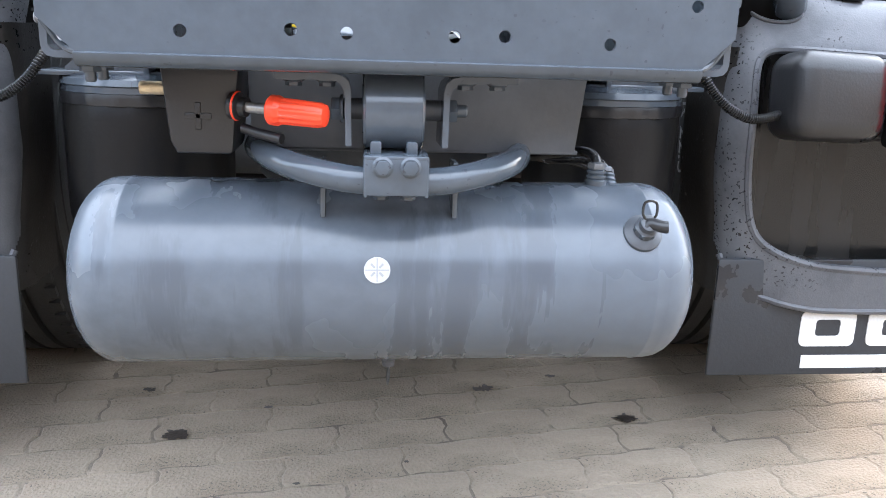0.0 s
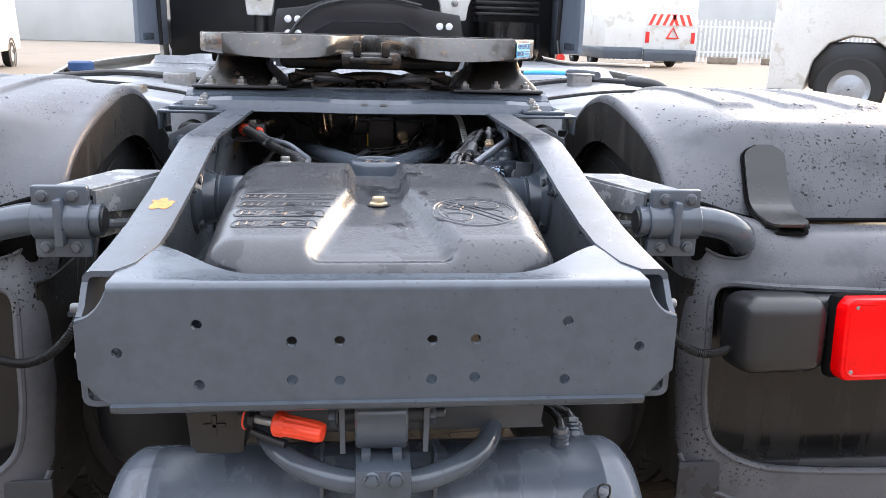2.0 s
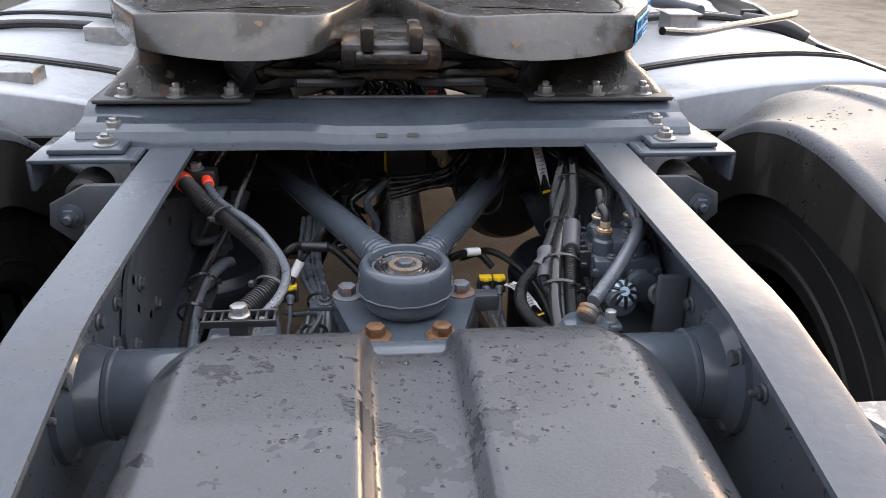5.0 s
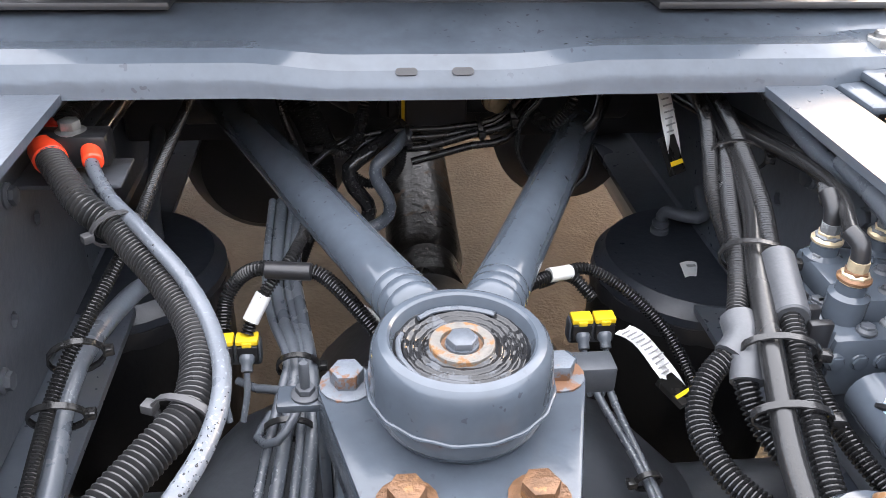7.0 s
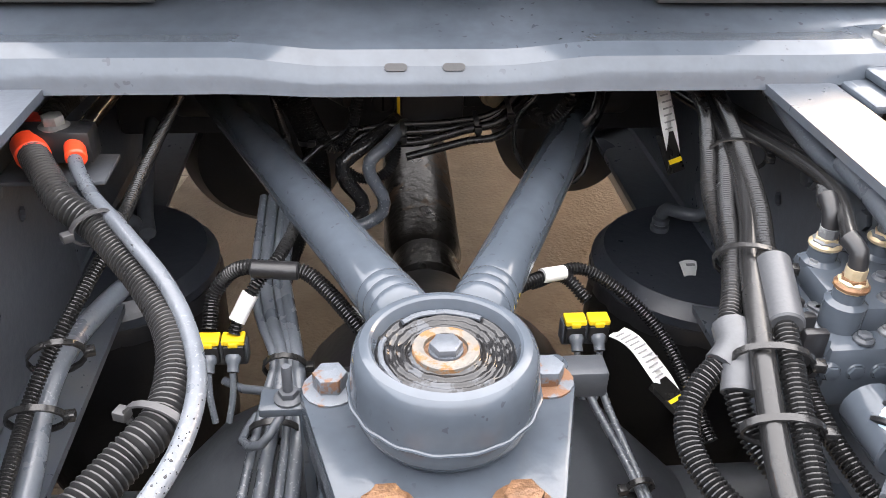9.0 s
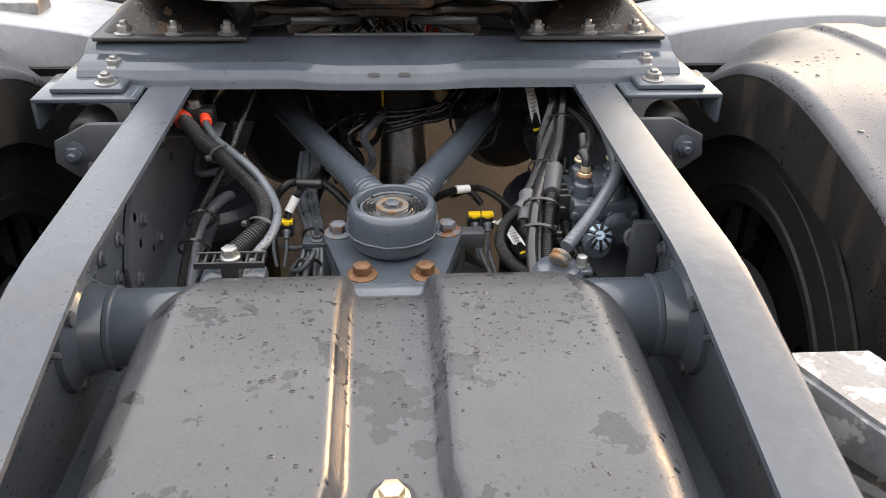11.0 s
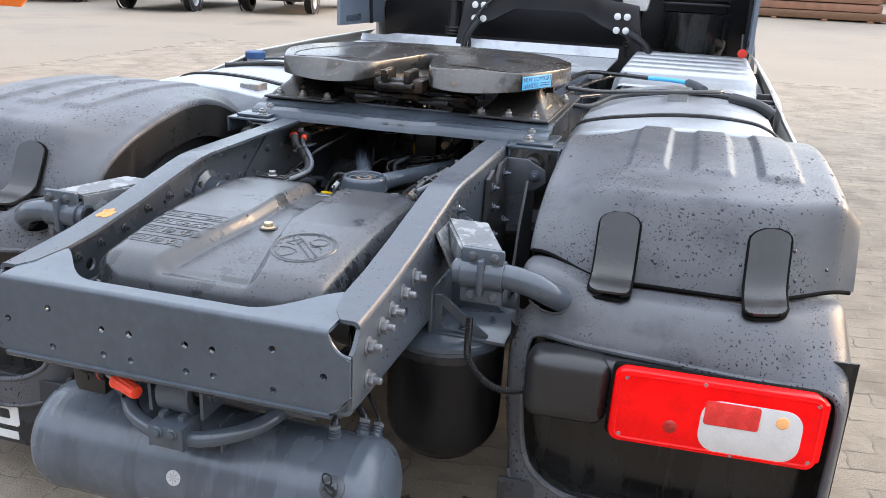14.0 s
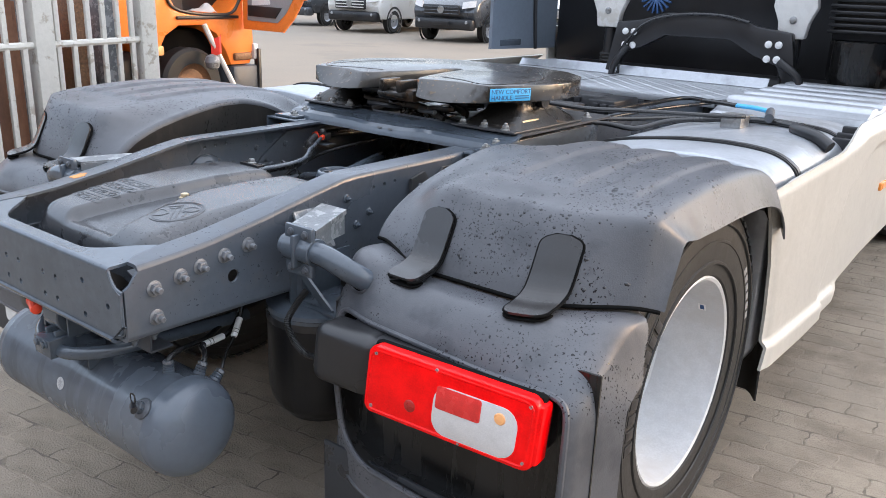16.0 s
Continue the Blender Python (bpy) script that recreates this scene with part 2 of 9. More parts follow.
# near-black that paints the shade inside gaps and hollows; gasket and slot too
GAP = material("black_gap", (0.004, 0.004, 0.004), 0.9, var=0.1, bump=0.0, spec=0.1)
RUSTSPOT = material("bare_rust_patch", (0.52, 0.24, 0.07), 0.7, var=0.4, scale=80, bump=0.3)
PALEGROUND = material("far_yard_paving", (0.205, 0.170, 0.130), 0.85, var=0.16, scale=0.35, bump=0.3, fine=26, stain=(0.155, 0.126, 0.094), stain_scale=0.5, stain_rough=0.7, stain_cut=0.56, stain_soft=0.10)


# ---- building blocks ----
ORG = {}


def thing(name, label, category, at=(0, 0, 0), group="", kind=""):
    ob = new(name)
    ob.empty_display_size = 0.05
    ob.location = at
    ORG[ob.name] = Vector(at)
    return tagged(ob, label, category, group, kind)


def finish(name, bm, mat, sharp=32):
    bmesh.ops.recalc_face_normals(bm, faces=bm.faces)
    me = bpy.data.meshes.new(name)
    bm.to_mesh(me)
    bm.free()
    me.materials.append(mat)
    me.polygons.foreach_set("use_smooth", [True] * len(me.polygons))
    me.set_sharp_from_angle(angle=radians(sharp))
    return me


def part(name, bm, mat, parent=None, label="", sharp=32):
    """One mesh object, built in world places, under a thing or a part."""
    if parent is not None:
        bm.transform(Matrix.Translation(-ORG[parent.name]))
    ob = new(name, finish(name, bm, mat, sharp))
    if parent is not None:
        ob.parent = parent
        ORG[ob.name] = ORG[parent.name].copy()
    else:
        ORG[ob.name] = Vector((0, 0, 0))
    if label:
        ob["label"] = label
    return ob


def solo(name, bm, mat, label, category, group="", kind="", sharp=32):
    ob = part(name, bm, mat, None, "", sharp)
    return tagged(ob, label, category, group, kind)


def box(x0, x1, y0, y1, z0, z1, bev=0.003, bm=None, m=None, seg=2):
    own = bmesh.new()
    bmesh.ops.create_cube(own, size=1)
    own.transform(Matrix.Translation(((x0 + x1) / 2, (y0 + y1) / 2, (z0 + z1) / 2)) @ Matrix.Diagonal((abs(x1 - x0), abs(y1 - y0), abs(z1 - z0), 1)))
    if bev:
        bmesh.ops.bevel(own, geom=own.edges[:], offset=min(bev, 0.45 * min(abs(x1 - x0), abs(y1 - y0), abs(z1 - z0))), segments=seg, affect="EDGES", profile=0.5)
    return merge(own, bm, m)


def merge(own, bm=None, m=None):
    if m is not None:
        own.transform(m)
    if bm is None:
        return own
    me = bpy.data.meshes.new("tmp")
    own.to_mesh(me)
    own.free()
    bm.from_mesh(me)
    bpy.data.meshes.remove(me)
    return bm


def along(p0, p1):
    """Pose whose z axis runs from p0 to p1, at p0."""
    d = Vector(p1) - Vector(p0)
    return Matrix.Translation(p0) @ d.to_track_quat("Z", "Y").to_matrix().to_4x4()


def lathe(prof, n=28, m=None, bm=None, cap=True):
    """Turns (radius, height) pairs about z."""
    own = bmesh.new()
    rings = []
    for r, h in prof:
        rings.append([own.verts.new((max(r, 1e-4) * math.cos(2 * math.pi * k / n), max(r, 1e-4) * math.sin(2 * math.pi * k / n), h)) for k in range(n)])
    for a, b in zip(rings, rings[1:]):
        for k in range(n):
            own.faces.new((a[k], a[(k + 1) % n], b[(k + 1) % n], b[k]))
    if cap:
        own.faces.new(rings[0][::-1])
        own.faces.new(rings[-1])
    return merge(own, bm, m)


def rod(p0, p1, r, n=18, bev=0.0015, bm=None, r1=None):
    h = (Vector(p1) - Vector(p0)).length
    r1 = r if r1 is None else r1
    b = min(bev, r * 0.4, h * 0.4)
    return lathe([(r - b, 0), (r, b), (r1, h - b), (r1 - b, h)], n, along(p0, p1), bm)


def spline(pts, step=0.01):
    """Points of a smooth line through pts, evenly spaced."""
    P = [Vector(p) for p in pts]
    P = [P[0] * 2 - P[1]] + P + [P[-1] * 2 - P[-2]]
    out = []
    for a, b, c, d in zip(P, P[1:], P[2:], P[3:]):
        k = max(2, int((c - b).length / step))
        for i in range(k):
            t = i / k
            out.append(0.5 * ((2 * b) + (c - a) * t + (2 * a - 5 * b + 4 * c - d) * t * t + (3 * b - a - 3 * c + d) * t ** 3))
    out.append(P[-2])
    return out


def evenly(line, step):
    """The same line with points at equal distances."""
    out, rest = [line[0]], step
    for a, b in zip(line, line[1:]):
        ln = (b - a).length
        d = rest
        while d <= ln:
            out.append(a.lerp(b, d / ln))
            d += step
        rest = d - ln
    return out


def sweep(pts, r, n=10, step=0.012, bm=None, smooth=True, ribs=0.0, flat=1.0):
    """A tube along pts. ribs: pitch of corrugation. flat: squash of the section."""
    line = spline(pts, ribs / 4 if ribs else step) if smooth else [Vector(p) for p in pts]
    if ribs:
        line = evenly(line, ribs / 4)
    own = bmesh.new()
    up = Vector((0.13, 0.21, 0.97)).normalized()
    rings = []
    for i, p in enumerate(line):
        d = (line[min(i + 1, len(line) - 1)] - line[max(i - 1, 0)]).normalized()
        side = d.cross(up)
        if side.length < 1e-3:
            side = d.cross(Vector((1, 0, 0)))
        side.normalize()
        up = side.cross(d).normalized()
        q = r * ((1.0, 1.0, 0.84, 0.66)[i % 4] if ribs else 1.0)
        rings.append([own.verts.new(p + side * (q * math.cos(2 * math.pi * k / n)) + up * (q * flat * math.sin(2 * math.pi * k / n))) for k in range(n)])
    for a, b in zip(rings, rings[1:]):
        for k in range(n):
            own.faces.new((a[k], a[(k + 1) % n], b[(k + 1) % n], b[k]))
    own.faces.new(rings[0][::-1])
    own.faces.new(rings[-1])
    return merge(own, bm)


def disc(cx, cy, r, n=14):
    return [(cx + r * math.cos(2 * math.pi * k / n), cy + r * math.sin(2 * math.pi * k / n)) for k in range(n)]


def rounded(x0, x1, y0, y1, r, n=4):
    out = []
    for cx, cy, a in ((x1 - r, y1 - r, 0), (x0 + r, y1 - r, 90), (x0 + r, y0 + r, 180), (x1 - r, y0 + r, 270)):
        for k in range(n + 1):
            t = radians(a + 90 * k / n)
            out.append((cx + r * math.cos(t), cy + r * math.sin(t)))
    return out


def plate(outline, thick, holes=(), m=None, bm=None, bev=0.0):
    """A flat plate with openings through it, in its own xy plane, from z 0 to thick."""
    own = bmesh.new()
    edges = []
    for loop in (outline, *holes):
        vs = [own.verts.new((x, y, 0)) for x, y in loop]
        edges += [own.edges.new((vs[k], vs[(k + 1) % len(vs)])) for k in range(len(vs))]
    bmesh.ops.triangle_fill(own, use_beauty=True, use_dissolve=False, edges=edges)
    res = bmesh.ops.extrude_face_region(own, geom=own.faces[:])
    bmesh.ops.translate(own, verts=[v for v in res["geom"] if isinstance(v, bmesh.types.BMVert)], vec=(0, 0, thick))
    if bev:
        bmesh.ops.recalc_face_normals(own, faces=own.faces)
        es = [e for e in own.edges if len(e.link_faces) == 2 and e.calc_face_angle(0) > 1.2]
        bmesh.ops.bevel(own, geom=es, offset=bev, segments=2, affect="EDGES", profile=0.5)
    return merge(own, bm, m)


# plate poses: xz upright facing the rear, yz upright facing the side
XZ = lambda y: Matrix(((1, 0, 0, 0), (0, 0, 1, y), (0, 1, 0, 0), (0, 0, 0, 1)))
YZ = lambda x: Matrix(((0, 0, 1, x), (1, 0, 0, 0), (0, 1, 0, 0), (0, 0, 0, 1)))
XY = lambda z: Matrix.Translation((0, 0, z))


def hexagon(r):
    return [(r * math.cos(math.pi * k / 3), r * math.sin(math.pi * k / 3)) for k in range(6)]


def bolt(p, d, r=0.011, h=0.012, washer=0.0, stud=0.0, bm=None):
    """A hexagon head or nut with flange, looking along d."""
    m = along(p, Vector(p) + Vector(d))
    own = bmesh.new()
    w = washer or r * 1.35
    lathe([(w, 0), (w, 0.002), (r * 1.05, 0.004)], 16, None, own)
    plate(hexagon(r), h - 0.003, (), Matrix.Translation((0, 0, 0.003)), own, 0.0008)
    if stud:
        lathe([(r * 0.52, h), (r * 0.52, h + stud), (r * 0.4, h + stud + 0.002)], 12, None, own)
    return merge(own, bm, m)


def surface(f, nu, nv, thick=0.0, bm=None, gap=None):
    """A sheet f(u, v), u and v from 0 to 1, given a thickness inwards; left open where gap says so."""
    own = bmesh.new()
    g = [[own.verts.new(f(i / nu, j / nv)) for j in range(nv + 1)] for i in range(nu + 1)]
    for i in range(nu):
        for j in range(nv):
            if gap is None or not gap((g[i][j].co + g[i + 1][j + 1].co) / 2):
                own.faces.new((g[i][j], g[i + 1][j], g[i + 1][j + 1], g[i][j + 1]))
    bmesh.ops.remove_doubles(own, verts=own.verts, dist=1e-5)
    if thick:
        bmesh.ops.recalc_face_normals(own, faces=own.faces)
        own.normal_update()
        outer = own.faces[:]
        rim = [(e.verts[0], e.verts[1]) for e in own.edges if len(e.link_faces) == 1]
        inner = {v: own.verts.new(v.co - v.normal * thick) for v in own.verts[:]}
        for fc in outer:
            own.faces.new([inner[v] for v in reversed(fc.verts)])
        for a, b in rim:
            own.faces.new((a, b, inner[b], inner[a]))
    return merge(own, bm)


def flip_x(bm):
    bm.transform(Matrix.Diagonal((-1, 1, 1, 1)))
    return bm


def lerp(table, y):
    """Linear look-up in (key, value) pairs."""
    if y <= table[0][0]:
        return table[0][1]
    for (a, va), (b, vb) in zip(table, table[1:]):
        if y <= b:
            return va + (vb - va) * (y - a) / (b - a)
    return table[-1][1]


def smooth(a, b, x):
    t = max(0.0, min(1.0, (x - a) / (b - a)))
    return t * t * (3 - 2 * t)

# ---- the chassis: rails, rear cross member ----
RAIL_TOP = [(0.0, 0.915), (0.16, 0.927), (0.25, 0.936), (0.41, 0.962), (0.50, 0.980), (0.61, 1.001), (0.68, 1.013), (0.73, 1.016), (0.80, 1.016), (4.3, 1.016)]
RAIL_BOT = [(0.0, 0.744), (0.45, 0.737), (0.9, 0.725), (4.3, 0.725)]
RX, RI = 0.395, 0.320
STATIONS = [0.012, 0.08, 0.16, 0.25, 0.33, 0.41, 0.50, 0.56, 0.61, 0.65, 0.68, 0.705, 0.73, 0.76, 0.80, 0.85, 0.92, 1.0, 1.2, 2.0, 4.25]
SIDE_BOLTS = [(0.348, 0.899), (0.277, 0.888), (0.208, 0.877), (0.153, 0.867), (0.084, 0.856), (0.085, 0.787)]
chassis = thing("chassis_frame", "grey painted steel ladder chassis of a tractor unit", "chassis", (0, 0.5, 0.72))


def loft(section, stations, bm=None):
    own = bmesh.new()
    rows = [[own.verts.new(p) for p in section(y)] for y in stations]
    n = len(rows[0])
    for a, b in zip(rows, rows[1:]):
        for k in range(n):
            own.faces.new((a[k], a[(k + 1) % n], b[(k + 1) % n], b[k]))
    own.faces.new(rows[0][::-1])
    own.faces.new(rows[-1])
    return merge(own, bm)


def rail_lip(top):
    def section(y):
        z = lerp(RAIL_TOP, y) if top else lerp(RAIL_BOT, y)
        s = 1 if top else -1
        tip = RI + 0.055 * (1 - smooth(0.0, 0.12, y)) if top else RI
        return [(tip, y, z), (RX - 0.014, y, z), (RX - 0.006, y, z - s * 0.002), (RX - 0.0015, y, z - s * 0.007), (RX, y, z - s * 0.014),
                (RX - 0.008, y, z - s * 0.014), (RX - 0.012, y, z - s * 0.009), (RX - 0.018, y, z - s * 0.008), (tip, y, z - s * 0.008)]
    return section


def build_rail(s):
    bm = loft(rail_lip(True), [0.048] + STATIONS[1:])
    loft(rail_lip(False), STATIONS, bm)
    outline = [(0.012, 0.868), (0.026, 0.876), (0.044, 0.900)] + [(y, lerp(RAIL_TOP, y) - 0.014) for y in [0.050] + STATIONS[1:]] + [(y, lerp(RAIL_BOT, y) + 0.014) for y in STATIONS[::-1]]
    holes = [disc(0.301, 0.830, 0.017), disc(0.44, 0.80, 0.007, 10), disc(0.52, 0.905, 0.007, 10), disc(0.60, 0.90, 0.006, 10), disc(0.80, 0.968, 0.006, 10), disc(0.845, 0.971, 0.006, 10), disc(0.89, 0.973, 0.006, 10),
             disc(0.94, 0.80, 0.012, 12), disc(1.10, 0.93, 0.006, 10), disc(1.16, 0.93, 0.006, 10)]
    plate(outline, 0.008, holes, YZ(RX - 0.008), bm)
    if s < 0:
        flip_x(bm)
    rail = part("rail", bm, PAINT_RAIL, chassis)
    for y, z in SIDE_BOLTS + [(0.78, 0.901), (0.727, 0.873), (0.69, 0.955), (0.61, 0.86)]:
        small = y > 0.5
        part("bolt", bolt((s * RX, y, z), (s, 0, 0), 0.009 if small else 0.0135, 0.010 if small else 0.015, 0.0 if small else 0.019, 0.006 if small else 0.012), ZINC if not small else PAINT, rail)
    # studs and heads on the inner side
    for y, z in ((0.62, 0.915), (0.70, 0.90), (0.526, 0.904), (0.43, 0.88), (0.34, 0.87), (0.26, 0.86), (0.775, 0.905), (0.842, 0.918), (0.916, 0.897), (0.99, 0.885), (1.054, 0.888), (1.02, 0.94), (1.116, 0.80), (0.96, 0.84), (1.06, 0.84), (0.90, 0.84)):
        part("rivet", bolt((s * (RX - 0.008), y, z), (-s, 0, 0), 0.0085, 0.009, 0.0, 0.008 if y < 0.85 else 0.0), PAINT_DULL, rail)
    return rail


rail_r, rail_l = build_rail(1), build_rail(-1)

# rust patch where the paint has come off the flange of the left rail
bm = bmesh.new()
rng = random.Random(4)
pts = []
for k in range(26):
    a = 2 * math.pi * k / 26
    r = 0.013 + 0.009 * noise.noise((math.cos(a) * 1.7, math.sin(a) * 1.7, 3.0)) + 0.008 * abs(math.cos(a * 1.5)) * rng.random()
    pts.append((-0.353 + r * 1.2 * math.cos(a), 0.332 + r * 1.25 * math.sin(a)))
plate(pts, 0.0006, (), None, bm)
for v in bm.verts:
    v.co.z += lerp(RAIL_TOP, v.co.y) + 0.0002
part("rust_patch", bm, RUSTSPOT, rail_l, "bare orange rust where paint has flaked")

# rear cross member: a folded plate with bolt holes
HOLES = [(-0.243, 0.860), (-0.123, 0.836), (-0.061, 0.836), (0.061, 0.836), (0.119, 0.836), (0.243, 0.860), (-0.344, 0.823), (0.344, 0.823),
         (-0.243, 0.777), (-0.123, 0.782), (-0.061, 0.780), (0.061, 0.780), (0.119, 0.782), (0.243, 0.777)]
FACE = [(-0.350, 0.905), (-0.362, 0.884), (-0.376, 0.870), (-0.394, 0.862), (-0.394, 0.788), (-0.356, 0.752), (0.356, 0.752), (0.394, 0.788), (0.394, 0.862), (0.376, 0.870), (0.362, 0.884), (0.350, 0.905)]
bm = plate(FACE, 0.008, [disc(x, z, 0.0072, 14) for x, z in HOLES], XZ(0.0))


def top_fold(u, v):
    x = -0.352 + 0.704 * u
    edge = abs(x)
    depth = 0.040 + 0.125 * smooth(0.16, 0.345, edge) ** 1.25
    if v < 0.34:
        a = v / 0.34 * math.pi / 2
        return (x, 0.010 - 0.010 * math.cos(a), 0.905 + 0.010 * math.sin(a))
    t = (v - 0.34) / 0.66
    y = 0.010 + (depth - 0.010) * t
    return (x, y, 0.915 + 0.010 * smooth(0.01, 0.17, y))


surface(top_fold, 60, 12, 0.007, bm)


def low_fold(u, v):
    x = -0.356 + 0.712 * u
    if v < 0.4:
        a = v / 0.4 * math.pi / 2
        return (x, 0.010 - 0.010 * math.cos(a), 0.752 - 0.010 * math.sin(a))
    return (x, 0.010 + 0.11 * (v - 0.4) / 0.6, 0.742)


surface(low_fold, 20, 8, 0.007, bm)
cross = part("rear_crossmember", bm, PAINT, chassis, "grey folded steel cross member with bolt holes")
for s in (-1, 1):
    part("curled_corner", sweep([(s * 0.348, 0.005, 0.908), (s * 0.358, 0.004, 0.888), (s * 0.374, 0.004, 0.871), (s * 0.393, 0.008, 0.863)], 0.0042, 8, 0.006), PAINT, cross)
    part("curled_corner", sweep([(s * 0.350, 0.004, 0.749), (s * 0.374, 0.016, 0.758), (s * 0.392, 0.012, 0.786)], 0.004, 8, 0.006), PAINT, cross)
    part("cheek", box(s * 0.376, s * 0.384, 0.01, 0.16, 0.775, 0.850, 0.003), PAINT, cross)
    for y in (0.05, 0.10):
        part("bolt", bolt((s * 0.355, y, 0.742), (0, 0, -1), 0.0125, 0.014, 0.0, 0.010), PAINT, cross)

# folded bracket under the middle and dark plate behind the stabiliser
bm = plate([(-0.185, 0.630), (0.250, 0.632), (0.262, 0.742), (-0.19, 0.742)], 0.006, (), XZ(0.150))
box(-0.185, 0.255, 0.150, 0.215, 0.628, 0.634, 0.002, bm)
part("lower_plate", bm, PAINT_DULL, chassis)
# round tube cross member between the rails
bm = rod((-0.387, 0.80, 0.866), (0.387, 0.80, 0.866), 0.050, 36)
for s in (-1, 1):
    lathe([(0.080, 0), (0.078, 0.008), (0.060, 0.02), (0.052, 0.045), (0.054, 0.047), (0.054, 0.052), (0.0505, 0.054)], 32, along((s * 0.387, 0.80, 0.866), (0, 0.80, 0.866)), bm)
tube_cm = part("tube_crossmember", bm, PAINT, chassis)
for s in (-1, 1):
    for a in range(4):
        t = math.radians(45 + 90 * a)
        part("bolt", bolt((s * 0.379, 0.80 + 0.066 * math.cos(t), 0.866 + 0.066 * math.sin(t)), (-s, 0, 0), 0.010, 0.011), PAINT_DULL, tube_cm)
# front cross members, deep in the frame, darker than the rails
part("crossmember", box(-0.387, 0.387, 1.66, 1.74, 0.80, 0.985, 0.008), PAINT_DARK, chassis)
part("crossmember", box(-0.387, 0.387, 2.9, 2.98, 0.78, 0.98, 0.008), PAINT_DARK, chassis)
# reinforcement plates inside the left and right rail near the front bellows
for s in (-1, 1):
    bm = plate([(0.985, 0.742), (1.40, 0.742), (1.40, 0.985), (1.16, 0.985), (1.03, 0.90), (0.985, 0.84)], 0.006, [disc(1.2, 0.83, 0.008, 10), disc(1.3, 0.88, 0.008, 10)], YZ(0.378))
    if s < 0:
        flip_x(bm)
    gus = part("gusset", bm, PAINT_DULL, chassis)
    for y, z in ((1.02, 0.80), (1.08, 0.87), (1.15, 0.94), (1.15, 0.80), (1.25, 0.93)):
        part("bolt", bolt((s * 0.378, y, z), (-s, 0, 0), 0.009, 0.009), PAINT_DULL, gus)
# outer hanger plates of the suspension, above the axle, their shade put into dark paint
for s in (-1, 1):
    bm = plate([(0.93, 0.70), (1.16, 0.62), (1.22, 0.75), (1.20, 0.985), (1.10, 0.985), (1.05, 0.93), (1.01, 0.985), (0.95, 0.97)], 0.010, [disc(1.1, 0.86, 0.012)], YZ(0.400))
    if s < 0:
        flip_x(bm)
    han = part("suspension_hanger", bm, PAINT_DARK, chassis)
    bm = plate([(0.40, 0.86), (0.40, 0.985), (0.47, 0.985), (0.525, 0.955), (0.53, 0.92), (0.50, 0.895)], 0.012, [disc(0.495, 0.937, 0.010, 12)], XZ(1.185), None, 0.003)
    if s < 0:
        flip_x(bm)
    ear = part("stay_ear", bm, PAINT_DULL, han)
    part("roller", rod((s * 0.478, 1.200, 0.958), (s * 0.478, 1.275, 0.958), 0.030, 26, 0.006), RUBBER, han, "black rubber roller")
    part("bolt", bolt((s * 0.495, 1.184, 0.937), (0, -1, 0), 0.014, 0.014, 0.020, 0.008), PAINT, ear)
    bm = plate([(1.02, 0.60), (1.30, 0.60), (1.30, 0.97), (1.22, 0.97), (1.10, 0.80)], 0.008, (), YZ(0.47))
    if s < 0:
        flip_x(bm)
    part("inner_stay", bm, PAINT_DARK, han)
    for y, z in ((0.985, 0.94), (1.13, 0.95), (1.0, 0.80), (1.15, 0.80), (1.0, 0.88)):
        part("bolt", bolt((s * 0.411, y, z), (s, 0, 0), 0.010, 0.011, 0, 0.008), PAINT, han)

# ---- the plastic cover between the rails ----
cover = thing("frame_cover", "dark grey plastic frame cover with embossed symbols, wet in patches", "cover", (0, 0.45, 0.86))


CF = 0.818          # front edge of the cover


def cover_half(y):
    return lerp([(0.13, 0.268), (0.30, 0.272), (0.55, 0.280), (0.72, 0.283), (0.82, 0.276)], y)


def cover_z(x, y):
    w = cover_half(y)
    crown = lerp([(0.14, 0.912), (0.20, 0.928), (0.32, 0.945), (0.45, 0.955), (0.60, 0.958), (0.74, 0.954), (0.815, 0.947)], y)
    # rounded edges at the sides, back and front
    d = min(w - abs(x), (y - 0.138) * 1.1, (CF - y) * 1.0)
    dx, dy = max(0.0, 0.055 - (w - abs(x))), max(0.0, 0.055 - (y - 0.138), 0.055 - (CF - y))
    q = min(0.055, math.hypot(dx, dy))
    z = crown - 0.055 + math.sqrt(max(0.0, 0.055 ** 2 - q * q)) if q > 0 else crown
    # the channel along the middle
    half = lerp([(0.155, 0.103), (0.38, 0.055), (0.46, 0.041), (0.92, 0.047)], y)
    soft = 0.018 + 0.010 * smooth(0.45, 0.2, y)
    k = 1 - smooth(half - soft * 0.2, half + soft, abs(x))
    depth = 0.030 * smooth(0.145, 0.185, y)
    return z - depth * k


def cover_f(u, v):
    # u across, v along; the outline has round corners
    y = 0.1385 + (CF - 0.139) * v
    w = cover_half(y)
    x = -w + 2 * w * u
    e = 2 * u - 1
    r = 0.055
    back, front = y - 0.1385, CF - 0.0005 - y
    lim = w
    for d, q in ((back, r), (front, 0.105)):
        if d < q:
            lim = min(lim, max(w - q + math.sqrt(max(0.0, q * q - (q - d) ** 2)), w - q * 0.8))
    x = e * lim
    sx = e * w
    return (x, y, cover_z(sx, y))


bm = surface(cover_f, 96, 100)
# skirt down from the rim
rim = [e for e in bm.edges if e.is_boundary]
ext = bmesh.ops.extrude_edge_only(bm, edges=rim)
bmesh.ops.translate(bm, verts=[g for g in ext["geom"] if isinstance(g, bmesh.types.BMVert)], vec=(0, 0, -0.05))
